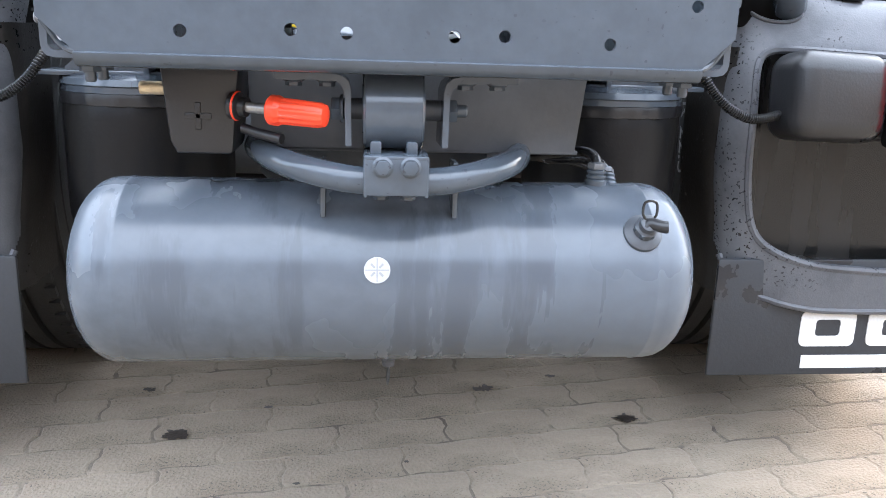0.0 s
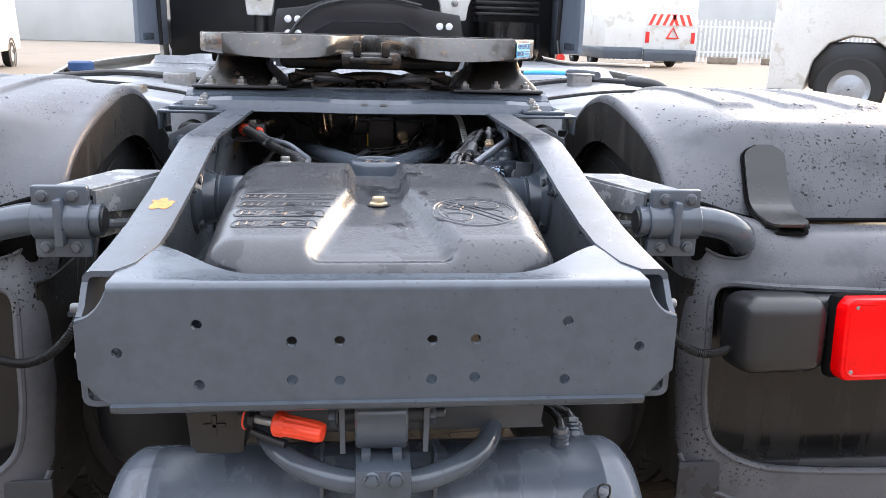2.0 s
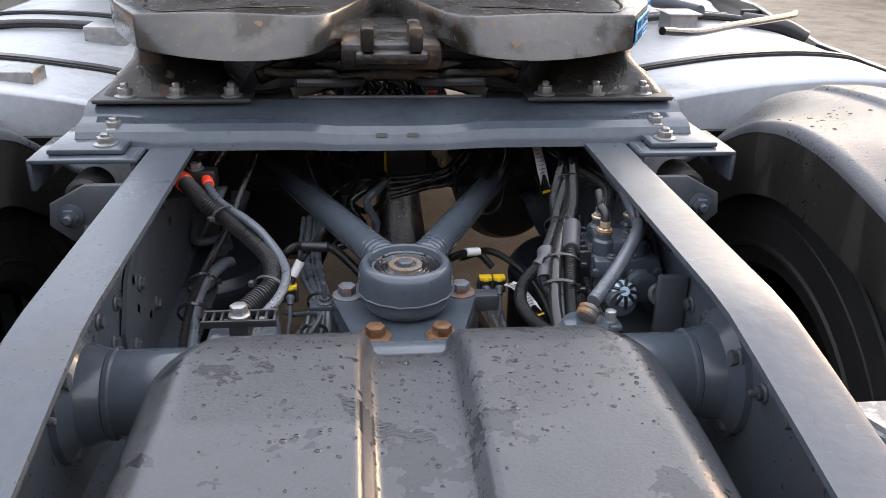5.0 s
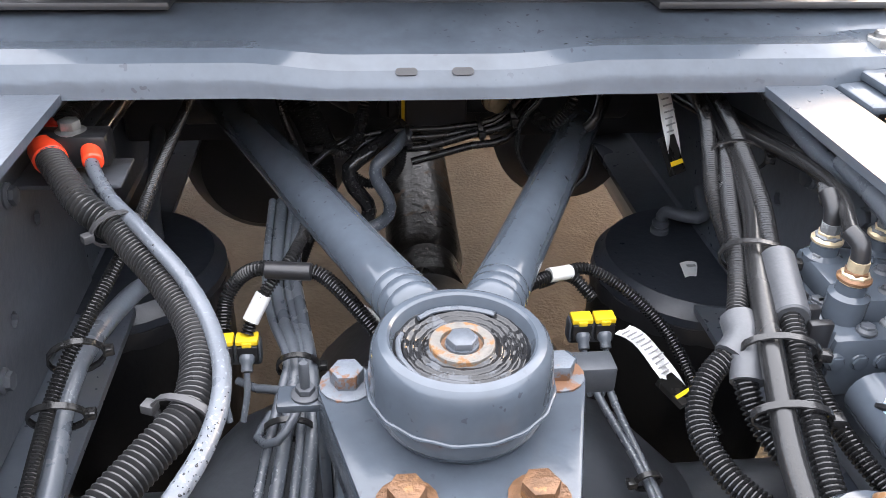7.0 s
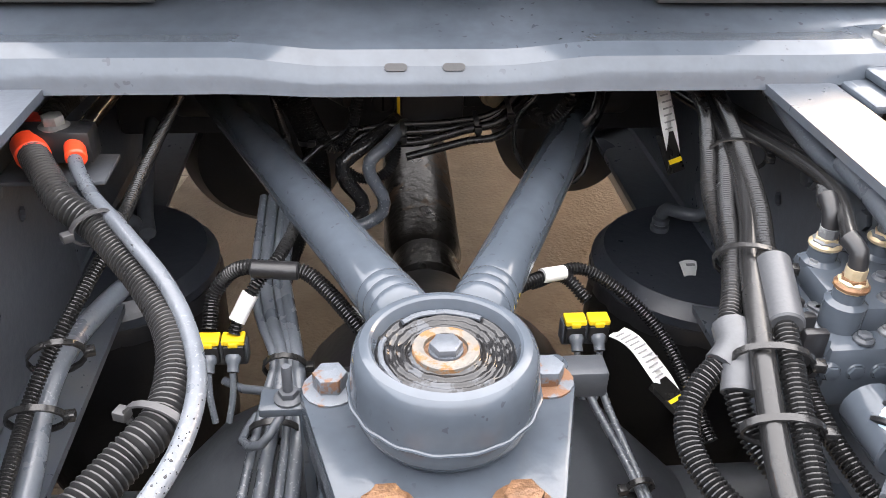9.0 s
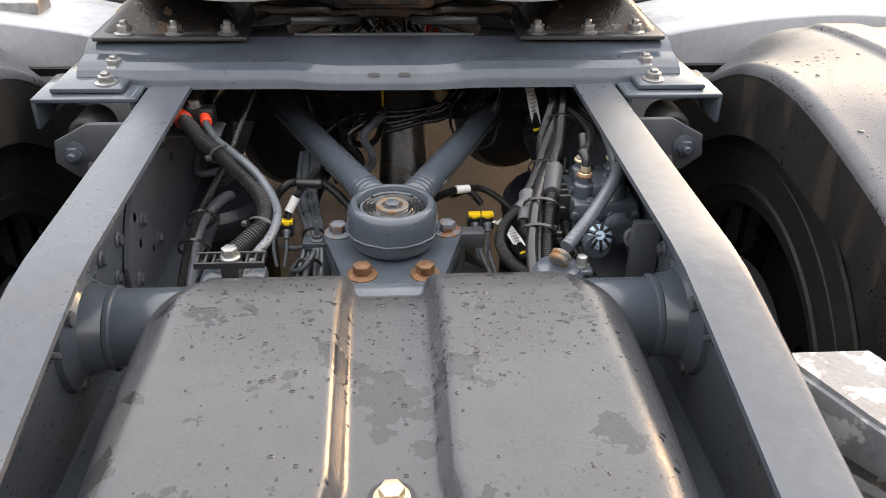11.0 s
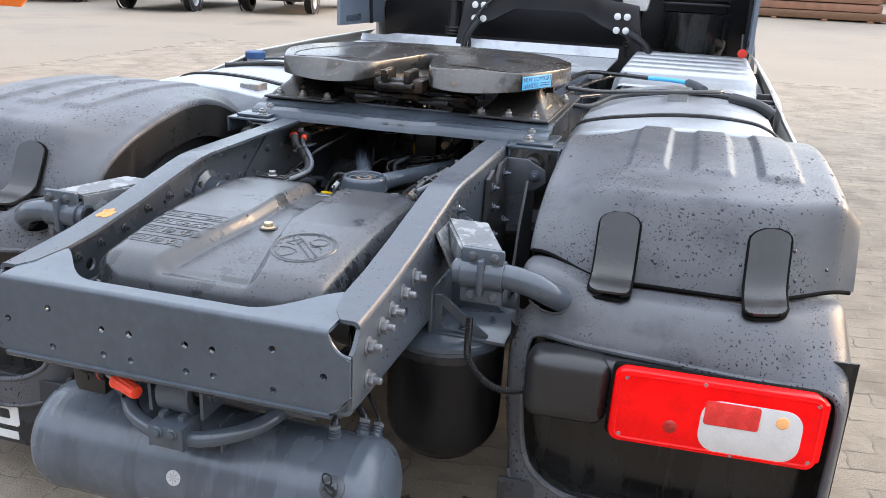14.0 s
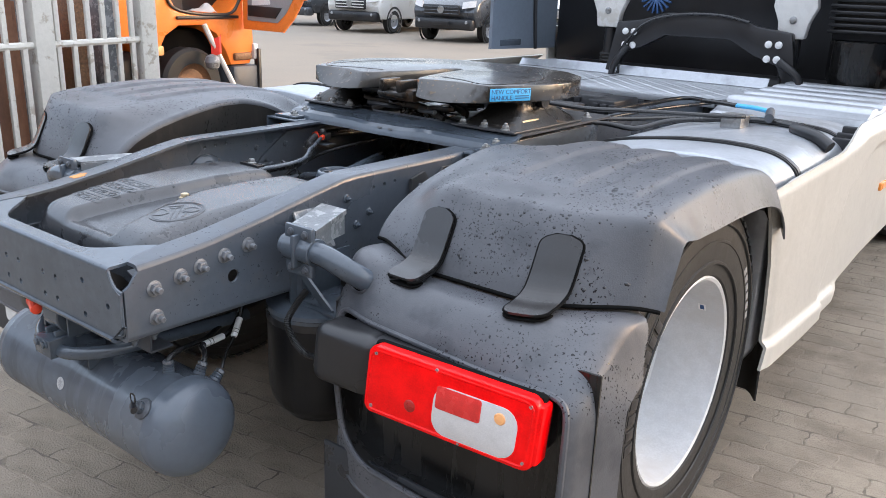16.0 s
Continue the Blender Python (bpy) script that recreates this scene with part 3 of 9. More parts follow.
part("shell", bm, COVER, cover, sharp=60)


def emboss(pts, r=0.0022, closed=True, bm=None):
    """A raised line laid on the cover."""
    line = [(x, y, cover_z(x, y) + 0.0004) for x, y in pts]
    return sweep(line + (line[:2] if closed else []), r, 6, 0.006, bm, smooth=False, flat=0.7)


circle = [(0.157 + 0.070 * math.cos(2 * math.pi * k / 48), 0.314 + 0.070 * math.sin(2 * math.pi * k / 48)) for k in range(48)]
bm = emboss(circle, 0.0027)
emboss([(0.157 + 0.063 * math.cos(2 * math.pi * k / 48), 0.314 + 0.063 * math.sin(2 * math.pi * k / 48)) for k in range(48)], 0.0012, True, bm)
a = math.radians(-45)
for o in (-0.008, 0.008):
    emboss([(0.157 + 0.048 * t - o * 0.6, 0.314 - 0.050 * t - o * 0.6) for t in (-1, -0.5, 0, 0.5, 1)], 0.0019, False, bm)
part("no_step_symbol", bm, COVER, cover, "embossed ring with a bar across")
bm = emboss([(0.106, 0.300), (0.112, 0.270), (0.130, 0.262), (0.146, 0.276), (0.150, 0.292), (0.128, 0.302)], 0.0018)
emboss([(0.110, 0.322), (0.134, 0.350), (0.141, 0.338), (0.132, 0.316)], 0.0018, True, bm)
emboss([(0.180 + 0.020 * math.cos(t), 0.342 + 0.018 * math.sin(t)) for t in np.linspace(-2.6, 3.5, 18)], 0.0021, False, bm)
emboss([(0.172, 0.318), (0.190, 0.318), (0.203, 0.308), (0.203, 0.296)], 0.0016, False, bm)
part("foot_symbol", bm, COVER, cover, "embossed shoe shape")


def ring_pts(cx, cy, r, n=12):
    return [(cx + r * math.cos(2 * math.pi * k / n), cy + r * math.sin(2 * math.pi * k / n)) for k in range(n)]


for j in range(4):
    yy, x0, x1 = 0.391 - j * 0.0465, -0.237 + 0.001 * j, -0.072 - 0.0095 * j
    h = 0.0150
    pill = [(x1 - h + h * math.cos(t), yy + h * math.sin(t)) for t in np.linspace(-1.57, 1.57, 9)] + [(x0 + h + h * math.cos(t), yy + h * math.sin(t)) for t in np.linspace(1.57, 4.71, 9)]
    bm = emboss(pill, 0.0013)
    emboss([(x0 + 0.038, yy - h), (x0 + 0.051, yy + h)], 0.0011, False, bm)
    # open book
    emboss([(x0 + 0.010, yy - 0.008), (x0 + 0.022, yy - 0.006), (x0 + 0.033, yy - 0.008), (x0 + 0.036, yy + 0.007), (x0 + 0.025, yy + 0.009), (x0 + 0.013, yy + 0.007)], 0.0010, True, bm)
    emboss([(x0 + 0.022, yy - 0.006), (x0 + 0.025, yy + 0.009)], 0.0010, False, bm)
    a, b = x0 + 0.058, x1 - 0.012
    m_ = (a + b) / 2
    if j == 0:
        emboss([(a, yy - 0.006), (a + 0.012, yy - 0.008), (a + 0.018, yy + 0.004), (a + 0.006, yy + 0.006)], 0.0011, True, bm)
        emboss([(m_ - 0.02, yy + 0.004), (m_ + 0.012, yy + 0.004), (m_ + 0.016, yy - 0.008), (m_ + 0.008, yy - 0.008), (m_ + 0.004, yy)], 0.0011, False, bm)
        emboss(ring_pts(b - 0.012, yy, 0.009), 0.0011, True, bm)
        emboss([(b - 0.036, yy - 0.004), (b - 0.022, yy - 0.006), (b - 0.022, yy + 0.005)], 0.0011, False, bm)
    elif j == 1:
        emboss(ring_pts(a + 0.010, yy, 0.009), 0.0011, True, bm)
        emboss(ring_pts(b - 0.010, yy, 0.009), 0.0011, True, bm)
        for q in (-0.013, 0.010):
            emboss([(m_ + q - 0.008, yy - 0.008), (m_ + q + 0.008, yy - 0.008), (m_ + q + 0.008, yy + 0.002), (m_ + q - 0.008, yy + 0.002)], 0.0011, True, bm)
        emboss([(a + 0.019, yy), (m_ - 0.02, yy + 0.009), (m_ - 0.014, yy + 0.003)], 0.0011, False, bm)
        emboss([(b - 0.019, yy), (m_ + 0.017, yy + 0.009), (m_ + 0.012, yy + 0.003)], 0.0011, False, bm)
    else:
        emboss([(a, yy - 0.008), (a + 0.022, yy - 0.008), (a + 0.026, yy + 0.004), (a + 0.006, yy + 0.008)], 0.0011, True, bm)
        emboss(ring_pts(a + 0.013, yy - 0.001, 0.005, 8), 0.0011, True, bm)
        emboss([(m_ + 0.004, yy), (m_ + 0.012, yy + 0.006), (m_ + 0.012, yy - 0.006)], 0.0011, True, bm)
        emboss([(b - 0.024, yy - 0.009), (b - 0.004, yy - 0.009), (b - 0.002, yy + 0.004), (b - 0.010, yy + 0.009), (b - 0.022, yy + 0.006)], 0.0011, True, bm)
        emboss([(b - 0.022, yy), (b - 0.012, yy + 0.003), (b - 0.004, yy - 0.003)], 0.0011, False, bm)
    part("embossed_symbol", bm, COVER, cover, "row of raised pictograms in a rounded frame")
zb = cover_z(0, 0.448)
bm = lathe([(0.0215, 0), (0.0215, 0.0016), (0.010, 0.0022)], 28, XY(zb) @ Matrix.Translation((0, 0.448, 0)))
part("rubber_washer", bm, BLACK, cover)
part("cover_bolt", bolt((0, 0.448, zb + 0.002), (0, 0, 1), 0.0115, 0.013, 0.0165), BRASS, cover, "yellow zinc-plated hexagon bolt")
# shallow grey trays under the cover's edge
for s in (-1, 1):
    bm = surface(lambda u, v: (s * (0.262 + 0.024 * u), 0.10 + 0.71 * v, 0.862 - 0.01 * u), 4, 10, 0.004)
    part("side_tray", bm, PAINT_DULL, cover)

# ---- the air tank under the cross member ----
TY, TZ, TR = 0.172, 0.458, 0.127
tank = thing("air_tank", "grey painted steel compressed-air tank with water streaks", "air tank", (0, TY, TZ - TR))
prof = [(0.001, -0.426)]
for k in range(1, 9):
    a = math.pi / 2 * k / 8
    prof.append((TR * math.sin(a) ** 0.8, -0.364 - 0.062 * math.cos(a)))
prof += [(TR, -0.352), (TR + 0.0012, -0.349), (TR + 0.0012, -0.346), (TR, -0.343)]
prof += [(r, -h) for r, h in prof[::-1]]
AX = Matrix.Translation((0, TY, TZ)) @ Matrix.Rotation(radians(90), 4, "Y")
part("shell", lathe(prof, 64, AX), TANK_PAINT, tank, sharp=40)


def on_tank(x, ang, lift=0.0):
    """A place on the tank; ang is measured from the top towards the rear."""
    a = radians(ang)
    n = Vector((0, -math.sin(a), math.cos(a)))
    return Vector((x, TY, TZ)) + n * (TR + lift), n


p, n = on_tank(-0.022, 75)
m = along(p, p + n)
stick = part("round_sticker", lathe([(0.0168, 0), (0.0168, 0.0008)], 32, m), PALE_STICKER, tank, "round white sticker with thin dark lines")
bm = bmesh.new()
for a in (0, 90):
    box(-0.015, 0.015, -0.0008, 0.0008, 0.0006, 0.0014, 0, bm, m @ Matrix.Rotation(radians(a), 4, "Z"))
for a in (45, 135, 225, 315):
    box(0.004, 0.011, -0.0014, 0.0014, 0.0006, 0.0014, 0, bm, m @ Matrix.Rotation(radians(a), 4, "Z"))
part("print", bm, GREYINK, stick)
# test valve with a cap and wire loop
p, n = on_tank(0.329, 52)
valve = part("test_valve", lathe([(0.026, -0.004), (0.026, 0.004), (0.022, 0.007), (0.015, 0.009), (0.015, 0.020), (0.012, 0.022), (0.012, 0.032), (0.008, 0.034)], 24, along(p, p + n)), PAINT_DULL, tank)
part("hex_nut", plate(hexagon(0.0165), 0.010, (), along(p + n * 0.010, p + n * 0.02), None, 0.001), PAINT, valve)
q = p + n * 0.030
part("cap", sweep([q + Vector((-0.004, 0, -0.006)), q, q + Vector((0.014, -0.01, -0.002)), q + Vector((0.020, -0.012, -0.002))], 0.008, 12, 0.004), BLACK, valve)
part("wire_loop", sweep([q, q + Vector((-0.010, 0, 0.012)), q + Vector((-0.008, 0, 0.028)), q + Vector((0.006, 0, 0.028)), q + Vector((0.008, 0, 0.012)), q + Vector((0.002, 0, 0.002))], 0.0018, 6, 0.004), HOSE, valve)
# ports on top
for x, ang in ((0.290, 0), (0.327, -29), (0.345, -47)):
    p, n = on_tank(x, ang)
    port = part("port", lathe([(0.016, -0.006), (0.016, 0.006), (0.013, 0.008), (0.0145, 0.010), (0.0145, 0.013), (0.012, 0.014), (0.014, 0.017), (0.014, 0.020), (0.009, 0.022), (0.009, 0.032)], 20, along(p, p + n)), PAINT, tank)
    part("hex_nut", plate(hexagon(0.013), 0.008, (), along(p + n * 0.022, p + n * 0.03), None, 0.001), ZINC, port)
# small tabs that hold the tank, and the plug on its end
for x in (-0.091, 0.078):
    bm = box(x - 0.0035, x + 0.0035, 0.078, 0.130, 0.552, 0.625, 0.002)
    part("holding_tab", bm, PAINT, tank)
part("end_plug", lathe([(0.018, 0), (0.018, 0.006), (0.012, 0.008), (0.012, 0.014)], 20, along((-0.421, TY, TZ + 0.005), (-0.45, TY, TZ + 0.005))), PAINT, tank)
part("end_mark", sweep([(0.4165, TY - 0.03, TZ + 0.05), (0.418, TY - 0.02, TZ + 0.055), (0.4185, TY - 0.008, TZ + 0.052)], 0.003, 6, 0.004), WHITEPL, tank)
bm = lathe([(0.02, 0), (0.017, 0.008), (0.009, 0.014), (0.009, 0.022)], 18, along((0.0, TY, TZ - TR + 0.003), (0, TY, TZ - TR - 0.03)))
drain = part("drain_valve", bm, PAINT_DULL, tank)
ring = [(0.0, TY + 0.0, TZ - TR - 0.020)] + [(0.002 * math.sin(t), TY + 0.011 * math.sin(t), TZ - TR - 0.034 - 0.013 * math.cos(t + math.pi)) for t in np.linspace(3.3, 9.2, 12)]
part("pull_ring", sweep(ring, 0.0013, 6, 0.004), PAINT_DARK, drain)

# ---- the stabiliser's rubber bush with its clamp and bent bar ----
stab = thing("stabiliser_mount", "grey steel bush housing with clamp on a bent bar", "suspension mount", (0, 0.08, 0.6))
bm = lathe([(0.047, -0.037), (0.050, -0.034), (0.050, -0.0335), (0.0505, 0.0335), (0.0505, 0.034), (0.047, 0.037), (0.030, 0.038), (0.030, -0.038)], 44, Matrix.Translation((-0.004, 0.083, 0.690)) @ Matrix.Rotation(radians(90), 4, "Y"), None, False)
part("bush_housing", bm, PAINT, stab)
part("rubber_bush", lathe([(0.046, -0.032), (0.046, 0.032)], 32, Matrix.Translation((-0.004, 0.083, 0.690)) @ Matrix.Rotation(radians(90), 4, "Y")), RUBBER, stab)
bm = rod((-0.066, 0.083, 0.690), (0.062, 0.083, 0.690), 0.013, 20)
part("pivot_pin", bm, PAINT_DULL, stab)
bm = bolt((-0.066, 0.083, 0.690), (-1, 0, 0), 0.0155, 0.014, 0.018)
part("bolt", bm, PAINT, stab)
part("nut", bolt((0.061, 0.083, 0.690), (1, 0, 0), 0.0155, 0.015, 0.018, 0.012), PAINT, stab)
for s in (-1, 1):
    # L-shaped hanger brackets
    sec = [(s * 0.146, 0.7335), (s * 0.076, 0.7335), (s * 0.066, 0.731), (s * 0.059, 0.725), (s * 0.056, 0.715), (s * 0.055, 0.648), (s * 0.0625, 0.648), (s * 0.0635, 0.712), (s * 0.067, 0.720), (s * 0.073, 0.7245), (s * 0.082, 0.726), (s * 0.146, 0.726)]
    bm = plate(sec, 0.075, (), XZ(0.045), None, 0.0)
    br = part("hanger_bracket", bm, PAINT, stab)
    for x in (0.085, 0.125):
        part("bolt", bolt((s * x, 0.072, 0.726), (0, 0, -1), 0.010, 0.009), PAINT, br)
# clamp under the bush
bm = box(-0.041, 0.037, 0.005, 0.012, 0.594, 0.640, 0.003)
box(-0.041, -0.036, 0.005, 0.075, 0.592, 0.640, 0.002, bm)
box(0.032, 0.037, 0.005, 0.075, 0.592, 0.640, 0.002, bm)
box(-0.041, 0.037, 0.005, 0.078, 0.636, 0.642, 0.002, bm)
for s in (-1, 1):
    box(-0.004 + s * 0.022 - 0.007, -0.004 + s * 0.022 + 0.007, 0.03, 0.07, 0.638, 0.656, 0.003, bm)
clamp = part("clamp", bm, PAINT, stab)
for x in (-0.0165, 0.0165):
    part("bolt", bolt((x - 0.002, 0.005, 0.629), (0, -1, 0), 0.0095, 0.009), PAINT, clamp)
    part("bolt", bolt((x - 0.002, 0.040, 0.592), (0, 0, -1), 0.0095, 0.008), PAINT, clamp)
bar = [(-0.19, 0.50, 0.61), (-0.188, 0.30, 0.622), (-0.177, 0.150, 0.630), (-0.13, 0.075, 0.620), (-0.06, 0.040, 0.609), (0.0, 0.036, 0.607), (0.06, 0.040, 0.608), (0.13, 0.078, 0.618), (0.172, 0.150, 0.626), (0.182, 0.30, 0.62), (0.184, 0.50, 0.61)]
part("bent_bar", sweep(bar, 0.0175, 18, 0.012), PAINT, stab)

# ---- the jump-start terminal ----
term = thing("jump_start_terminal", "black plastic terminal box with an orange-red protective cap", "terminal box", (-0.24, 0.10, 0.63))
bm = bmesh.new()
plate([(-0.287, 0.742), (-0.190, 0.742), (-0.193, 0.720), (-0.201, 0.629), (-0.270, 0.630), (-0.278, 0.645)], 0.110, (), XZ(0.085), bm, 0.007)
part("box", bm, BLACK, term)
bm = box(-0.258, -0.226, 0.0825, 0.0855, 0.673, 0.680, 0.001)
box(-0.2455, -0.2385, 0.0825, 0.0855, 0.660, 0.693, 0.001, bm)
part("plus_sign", bm, BLACK, term, "raised plus sign")
m = along((-0.195, 0.082, 0.690), (-0.086, 0.040, 0.684))
part("collar", lathe([(0.017, -0.006), (0.017, 0.004), (0.012, 0.006), (0.012, 0.014)], 22, m), BLACK, term)
part("seal_ring", lathe([(0.0172, -0.0005), (0.0185, 0.001), (0.0172, 0.0025)], 26, m), ORANGE, term)
part("pin", lathe([(0.0065, 0.010), (0.0065, 0.05)], 16, m), STEEL, term)
bm = lathe([(0.0155, 0.044), (0.0185, 0.047), (0.0185, 0.056), (0.016, 0.062), (0.0160, 0.066), (0.0152, 0.110), (0.013, 0.117), (0.006, 0.119)], 48)
for v in bm.verts:
    k = round(math.atan2(v.co.y, v.co.x) / (2 * math.pi) * 48)
    if k % 4 < 2 and 0.060 < v.co.z < 0.112:
        v.co.x, v.co.y = v.co.x * 0.90, v.co.y * 0.90
bm.transform(m)
part("cap", bm, ORANGE, term, "ribbed orange-red rubber cap")
part("small_stub", sweep([(-0.19, 0.095, 0.662), (-0.17, 0.085, 0.657), (-0.140, 0.07, 0.652)], 0.0065, 12, 0.006), BLACK, term)
part("brass_stub", rod((-0.283, 0.12, 0.707), (-0.318, 0.12, 0.707), 0.0085), BRASS, term)

# ---- tyres and wheels ----
AXLE_Y, WHEEL_R = 1.16, 0.505
axle = thing("rear_axle", "grey drive axle with twin tyres on white painted rims", "axle", (0, AXLE_Y, 0.0))


def tyre_mesh(width, n=64):
    """A truck tyre about z, with tread blocks as grooves."""
    w = width / 2
    prof = [(0.292, -w * 0.78), (0.305, -w * 0.93), (0.36, -w * 1.0), (0.42, -w * 1.0), (0.465, -w * 0.95), (0.490, -w * 0.90), (0.502, -w * 0.80)]
    grooves = []
    for g in (-0.5, -0.17, 0.17, 0.5):
        grooves += [(0.505, w * g - 0.008), (0.492, w * g - 0.005), (0.492, w * g + 0.005), (0.505, w * g + 0.008)]
    prof += grooves + [(r, -h) for r, h in prof[::-1]]
    bm = lathe(prof, n, None, None, False)
    # raised sidewall rings
    for s in (-1, 1):
        for r in (0.335, 0.395, 0.445):
            lathe([(r, s * w * 0.985), (r + 0.003, s * (w + 0.0025)), (r + 0.009, s * (w + 0.0025)), (r + 0.012, s * w * 0.985)], n, None, bm, False)
    # shallow shoulder sipes
    for k in range(0, 72):
        a = 2 * math.pi * k / 72
        for s in (-1, 1):
            box(0.497, 0.5065, -0.014, 0.014, s * w * 0.83 - 0.012, s * w * 0.83 + 0.010, 0.0, bm, Matrix.Rotation(a, 4, "Z"))
    return bm


def side_pose(x, y, z, s):
    """Wheel pose: local z looks to the truck's outside."""
    return Matrix.Translation((x, y, z)) @ Matrix.Rotation(radians(90 * s), 4, "Y")


def rear_wheel(s):
    w = axle
    for xc in (1.095, 0.790):
        bm = tyre_mesh(0.30)
        bm.transform(side_pose(s * xc, AXLE_Y, WHEEL_R, s))
        part("tyre", bm, RUBBER, w)
    # deep dished outer rim
    prof = [(0.300, 0.122), (0.302, 0.128), (0.296, 0.132), (0.288, 0.128), (0.282, 0.10), (0.278, 0.03), (0.268, -0.02), (0.262, -0.06), (0.235, -0.085), (0.17, -0.098), (0.12, -0.10), (0.11, -0.09), (0.11, -0.02), (0.10, -0.01), (0.01, -0.01)]
    bm = lathe(prof, 56, side_pose(s * 1.10, AXLE_Y, WHEEL_R, s), None, False)
    rim = part("rim", bm, RIM, w, "white painted dished steel rim")
    if s > 0:
        for dx, w_, mt in ((0.0, 0.030, WHITEPL), (0.0, 0.022, INK)):
            part("rim_sticker", surface(lambda u, v, w_=w_, lift=(0.0012 if mt is INK else 0.0006): (1.165 + (v - 0.5) * w_ * (0.55 if w_ < 0.03 else 0.8), AXLE_Y + (0.279 - lift) * math.cos(0.50 + w_ * 3.0 * (u - 0.5)), WHEEL_R + (0.279 - lift) * math.sin(0.50 + w_ * 3.0 * (u - 0.5))), 6, 2, 0.0003), mt, rim)
    for k in range(10):
        a = 2 * math.pi * k / 10
        m = side_pose(s * 1.10, AXLE_Y, WHEEL_R, s)
        p = m @ Vector((0.1675 * math.cos(a), 0.1675 * math.sin(a), -0.098))
        part("wheel_nut", bolt(p, (s, 0, 0), 0.016, 0.024, 0.02), STEEL, rim)
    bm = lathe([(0.285, -0.13), (0.27, -0.05), (0.20, -0.02), (0.02, -0.02)], 48, side_pose(s * 0.765, AXLE_Y, WHEEL_R, -s), None, False)
    part("inner_rim", bm, PAINT_DARK, w)
    part("brake_drum", lathe([(0.20, -0.02), (0.205, 0.12), (0.17, 0.14), (0.05, 0.14)], 36, side_pose(s * 0.64, AXLE_Y, WHEEL_R, -s)), PAINT_DARK, w)
    # outer sidewall: pale marks ahead of the hub, dark raised marks behind it
    m = side_pose(s * 1.2455, AXLE_Y, WHEEL_R, s)
    ang = lambda y, z: math.atan2((y - AXLE_Y) * 1.0, -(z - WHEEL_R) * s)
    for k in range(6):
        t = ang(AXLE_Y + 0.4 * math.cos(0.62 - 0.085 * k), WHEEL_R + 0.4 * math.sin(0.62 - 0.085 * k))
        part("pale_mark", box(0.405, 0.425, -0.011, 0.011, 0.0, 0.0012, 0.0003, None, m @ Matrix.Rotation(t, 4, "Z")), GREYINK, w)
    for k in range(9):
        t = ang(AXLE_Y - 0.4 * math.cos(0.75 - 0.105 * k), WHEEL_R + 0.4 * math.sin(0.75 - 0.105 * k))
        part("dark_mark", box(0.355, 0.395, -0.014, 0.014, 0.0, 0.003, 0.0008, None, m @ Matrix.Rotation(t, 4, "Z")), BLACK, w)
    return w


rear_wheel(1)
rear_wheel(-1)

FRONT_Y, STEER = 5.28, -24.0
fw = thing("front_axle", "front axle with steered truck tyres on pale silver rims", "axle", (0, FRONT_Y, 0.0))
part("axle_beam", box(-0.95, 0.95, FRONT_Y - 0.06, FRONT_Y + 0.06, 0.45, 0.56, 0.02), PAINT_DARK, fw)
for s in (1, -1):
    m = Matrix.Translation((s * 1.06, FRONT_Y, WHEEL_R)) @ Matrix.Rotation(radians(STEER), 4, "Z") @ Matrix.Rotation(radians(90 * s), 4, "Y")
    bm = tyre_mesh(0.31, 64)
    bm.transform(m)
    part("tyre", bm, RUBBER, fw)
    bm = lathe([(0.300, 0.125), (0.298, 0.140), (0.290, 0.142), (0.284, 0.128), (0.275, 0.085), (0.262, 0.075), (0.235, 0.105), (0.20, 0.122), (0.16, 0.128), (0.135, 0.128), (0.125, 0.100), (0.10, 0.095), (0.02, 0.095)], 48, m, None, False)
    rim = part("rim", bm, RIM, fw, "pale painted steel rim")
    part("hub", lathe([(0.118, 0.09), (0.118, 0.15), (0.105, 0.17), (0.02, 0.175)], 32, m), PAINT_DARK, fw)
    for k in range(10):
        a = 2 * math.pi * k / 10
        q = m @ Vector((0.1675 * math.cos(a), 0.1675 * math.sin(a), 0.126))
        part("wheel_nut", bolt(q, m.to_3x3() @ Vector((0, 0, 1)), 0.016, 0.024, 0.02), STEEL, rim)
        q = m @ Matrix.Rotation(a + 0.314, 4, "Z")
        part("vent_hole", lathe([(0.026, 0.0), (0.024, 0.004), (0.002, 0.004)], 18, q @ Matrix.Translation((0.222, 0, 0.112)) @ Matrix.Rotation(radians(24), 4, "Y")), BLACK, rim, "dark round vent opening")

WATER = material("water_drop", (0.020, 0.021, 0.024), 0.03, var=0.1, bump=0.0)


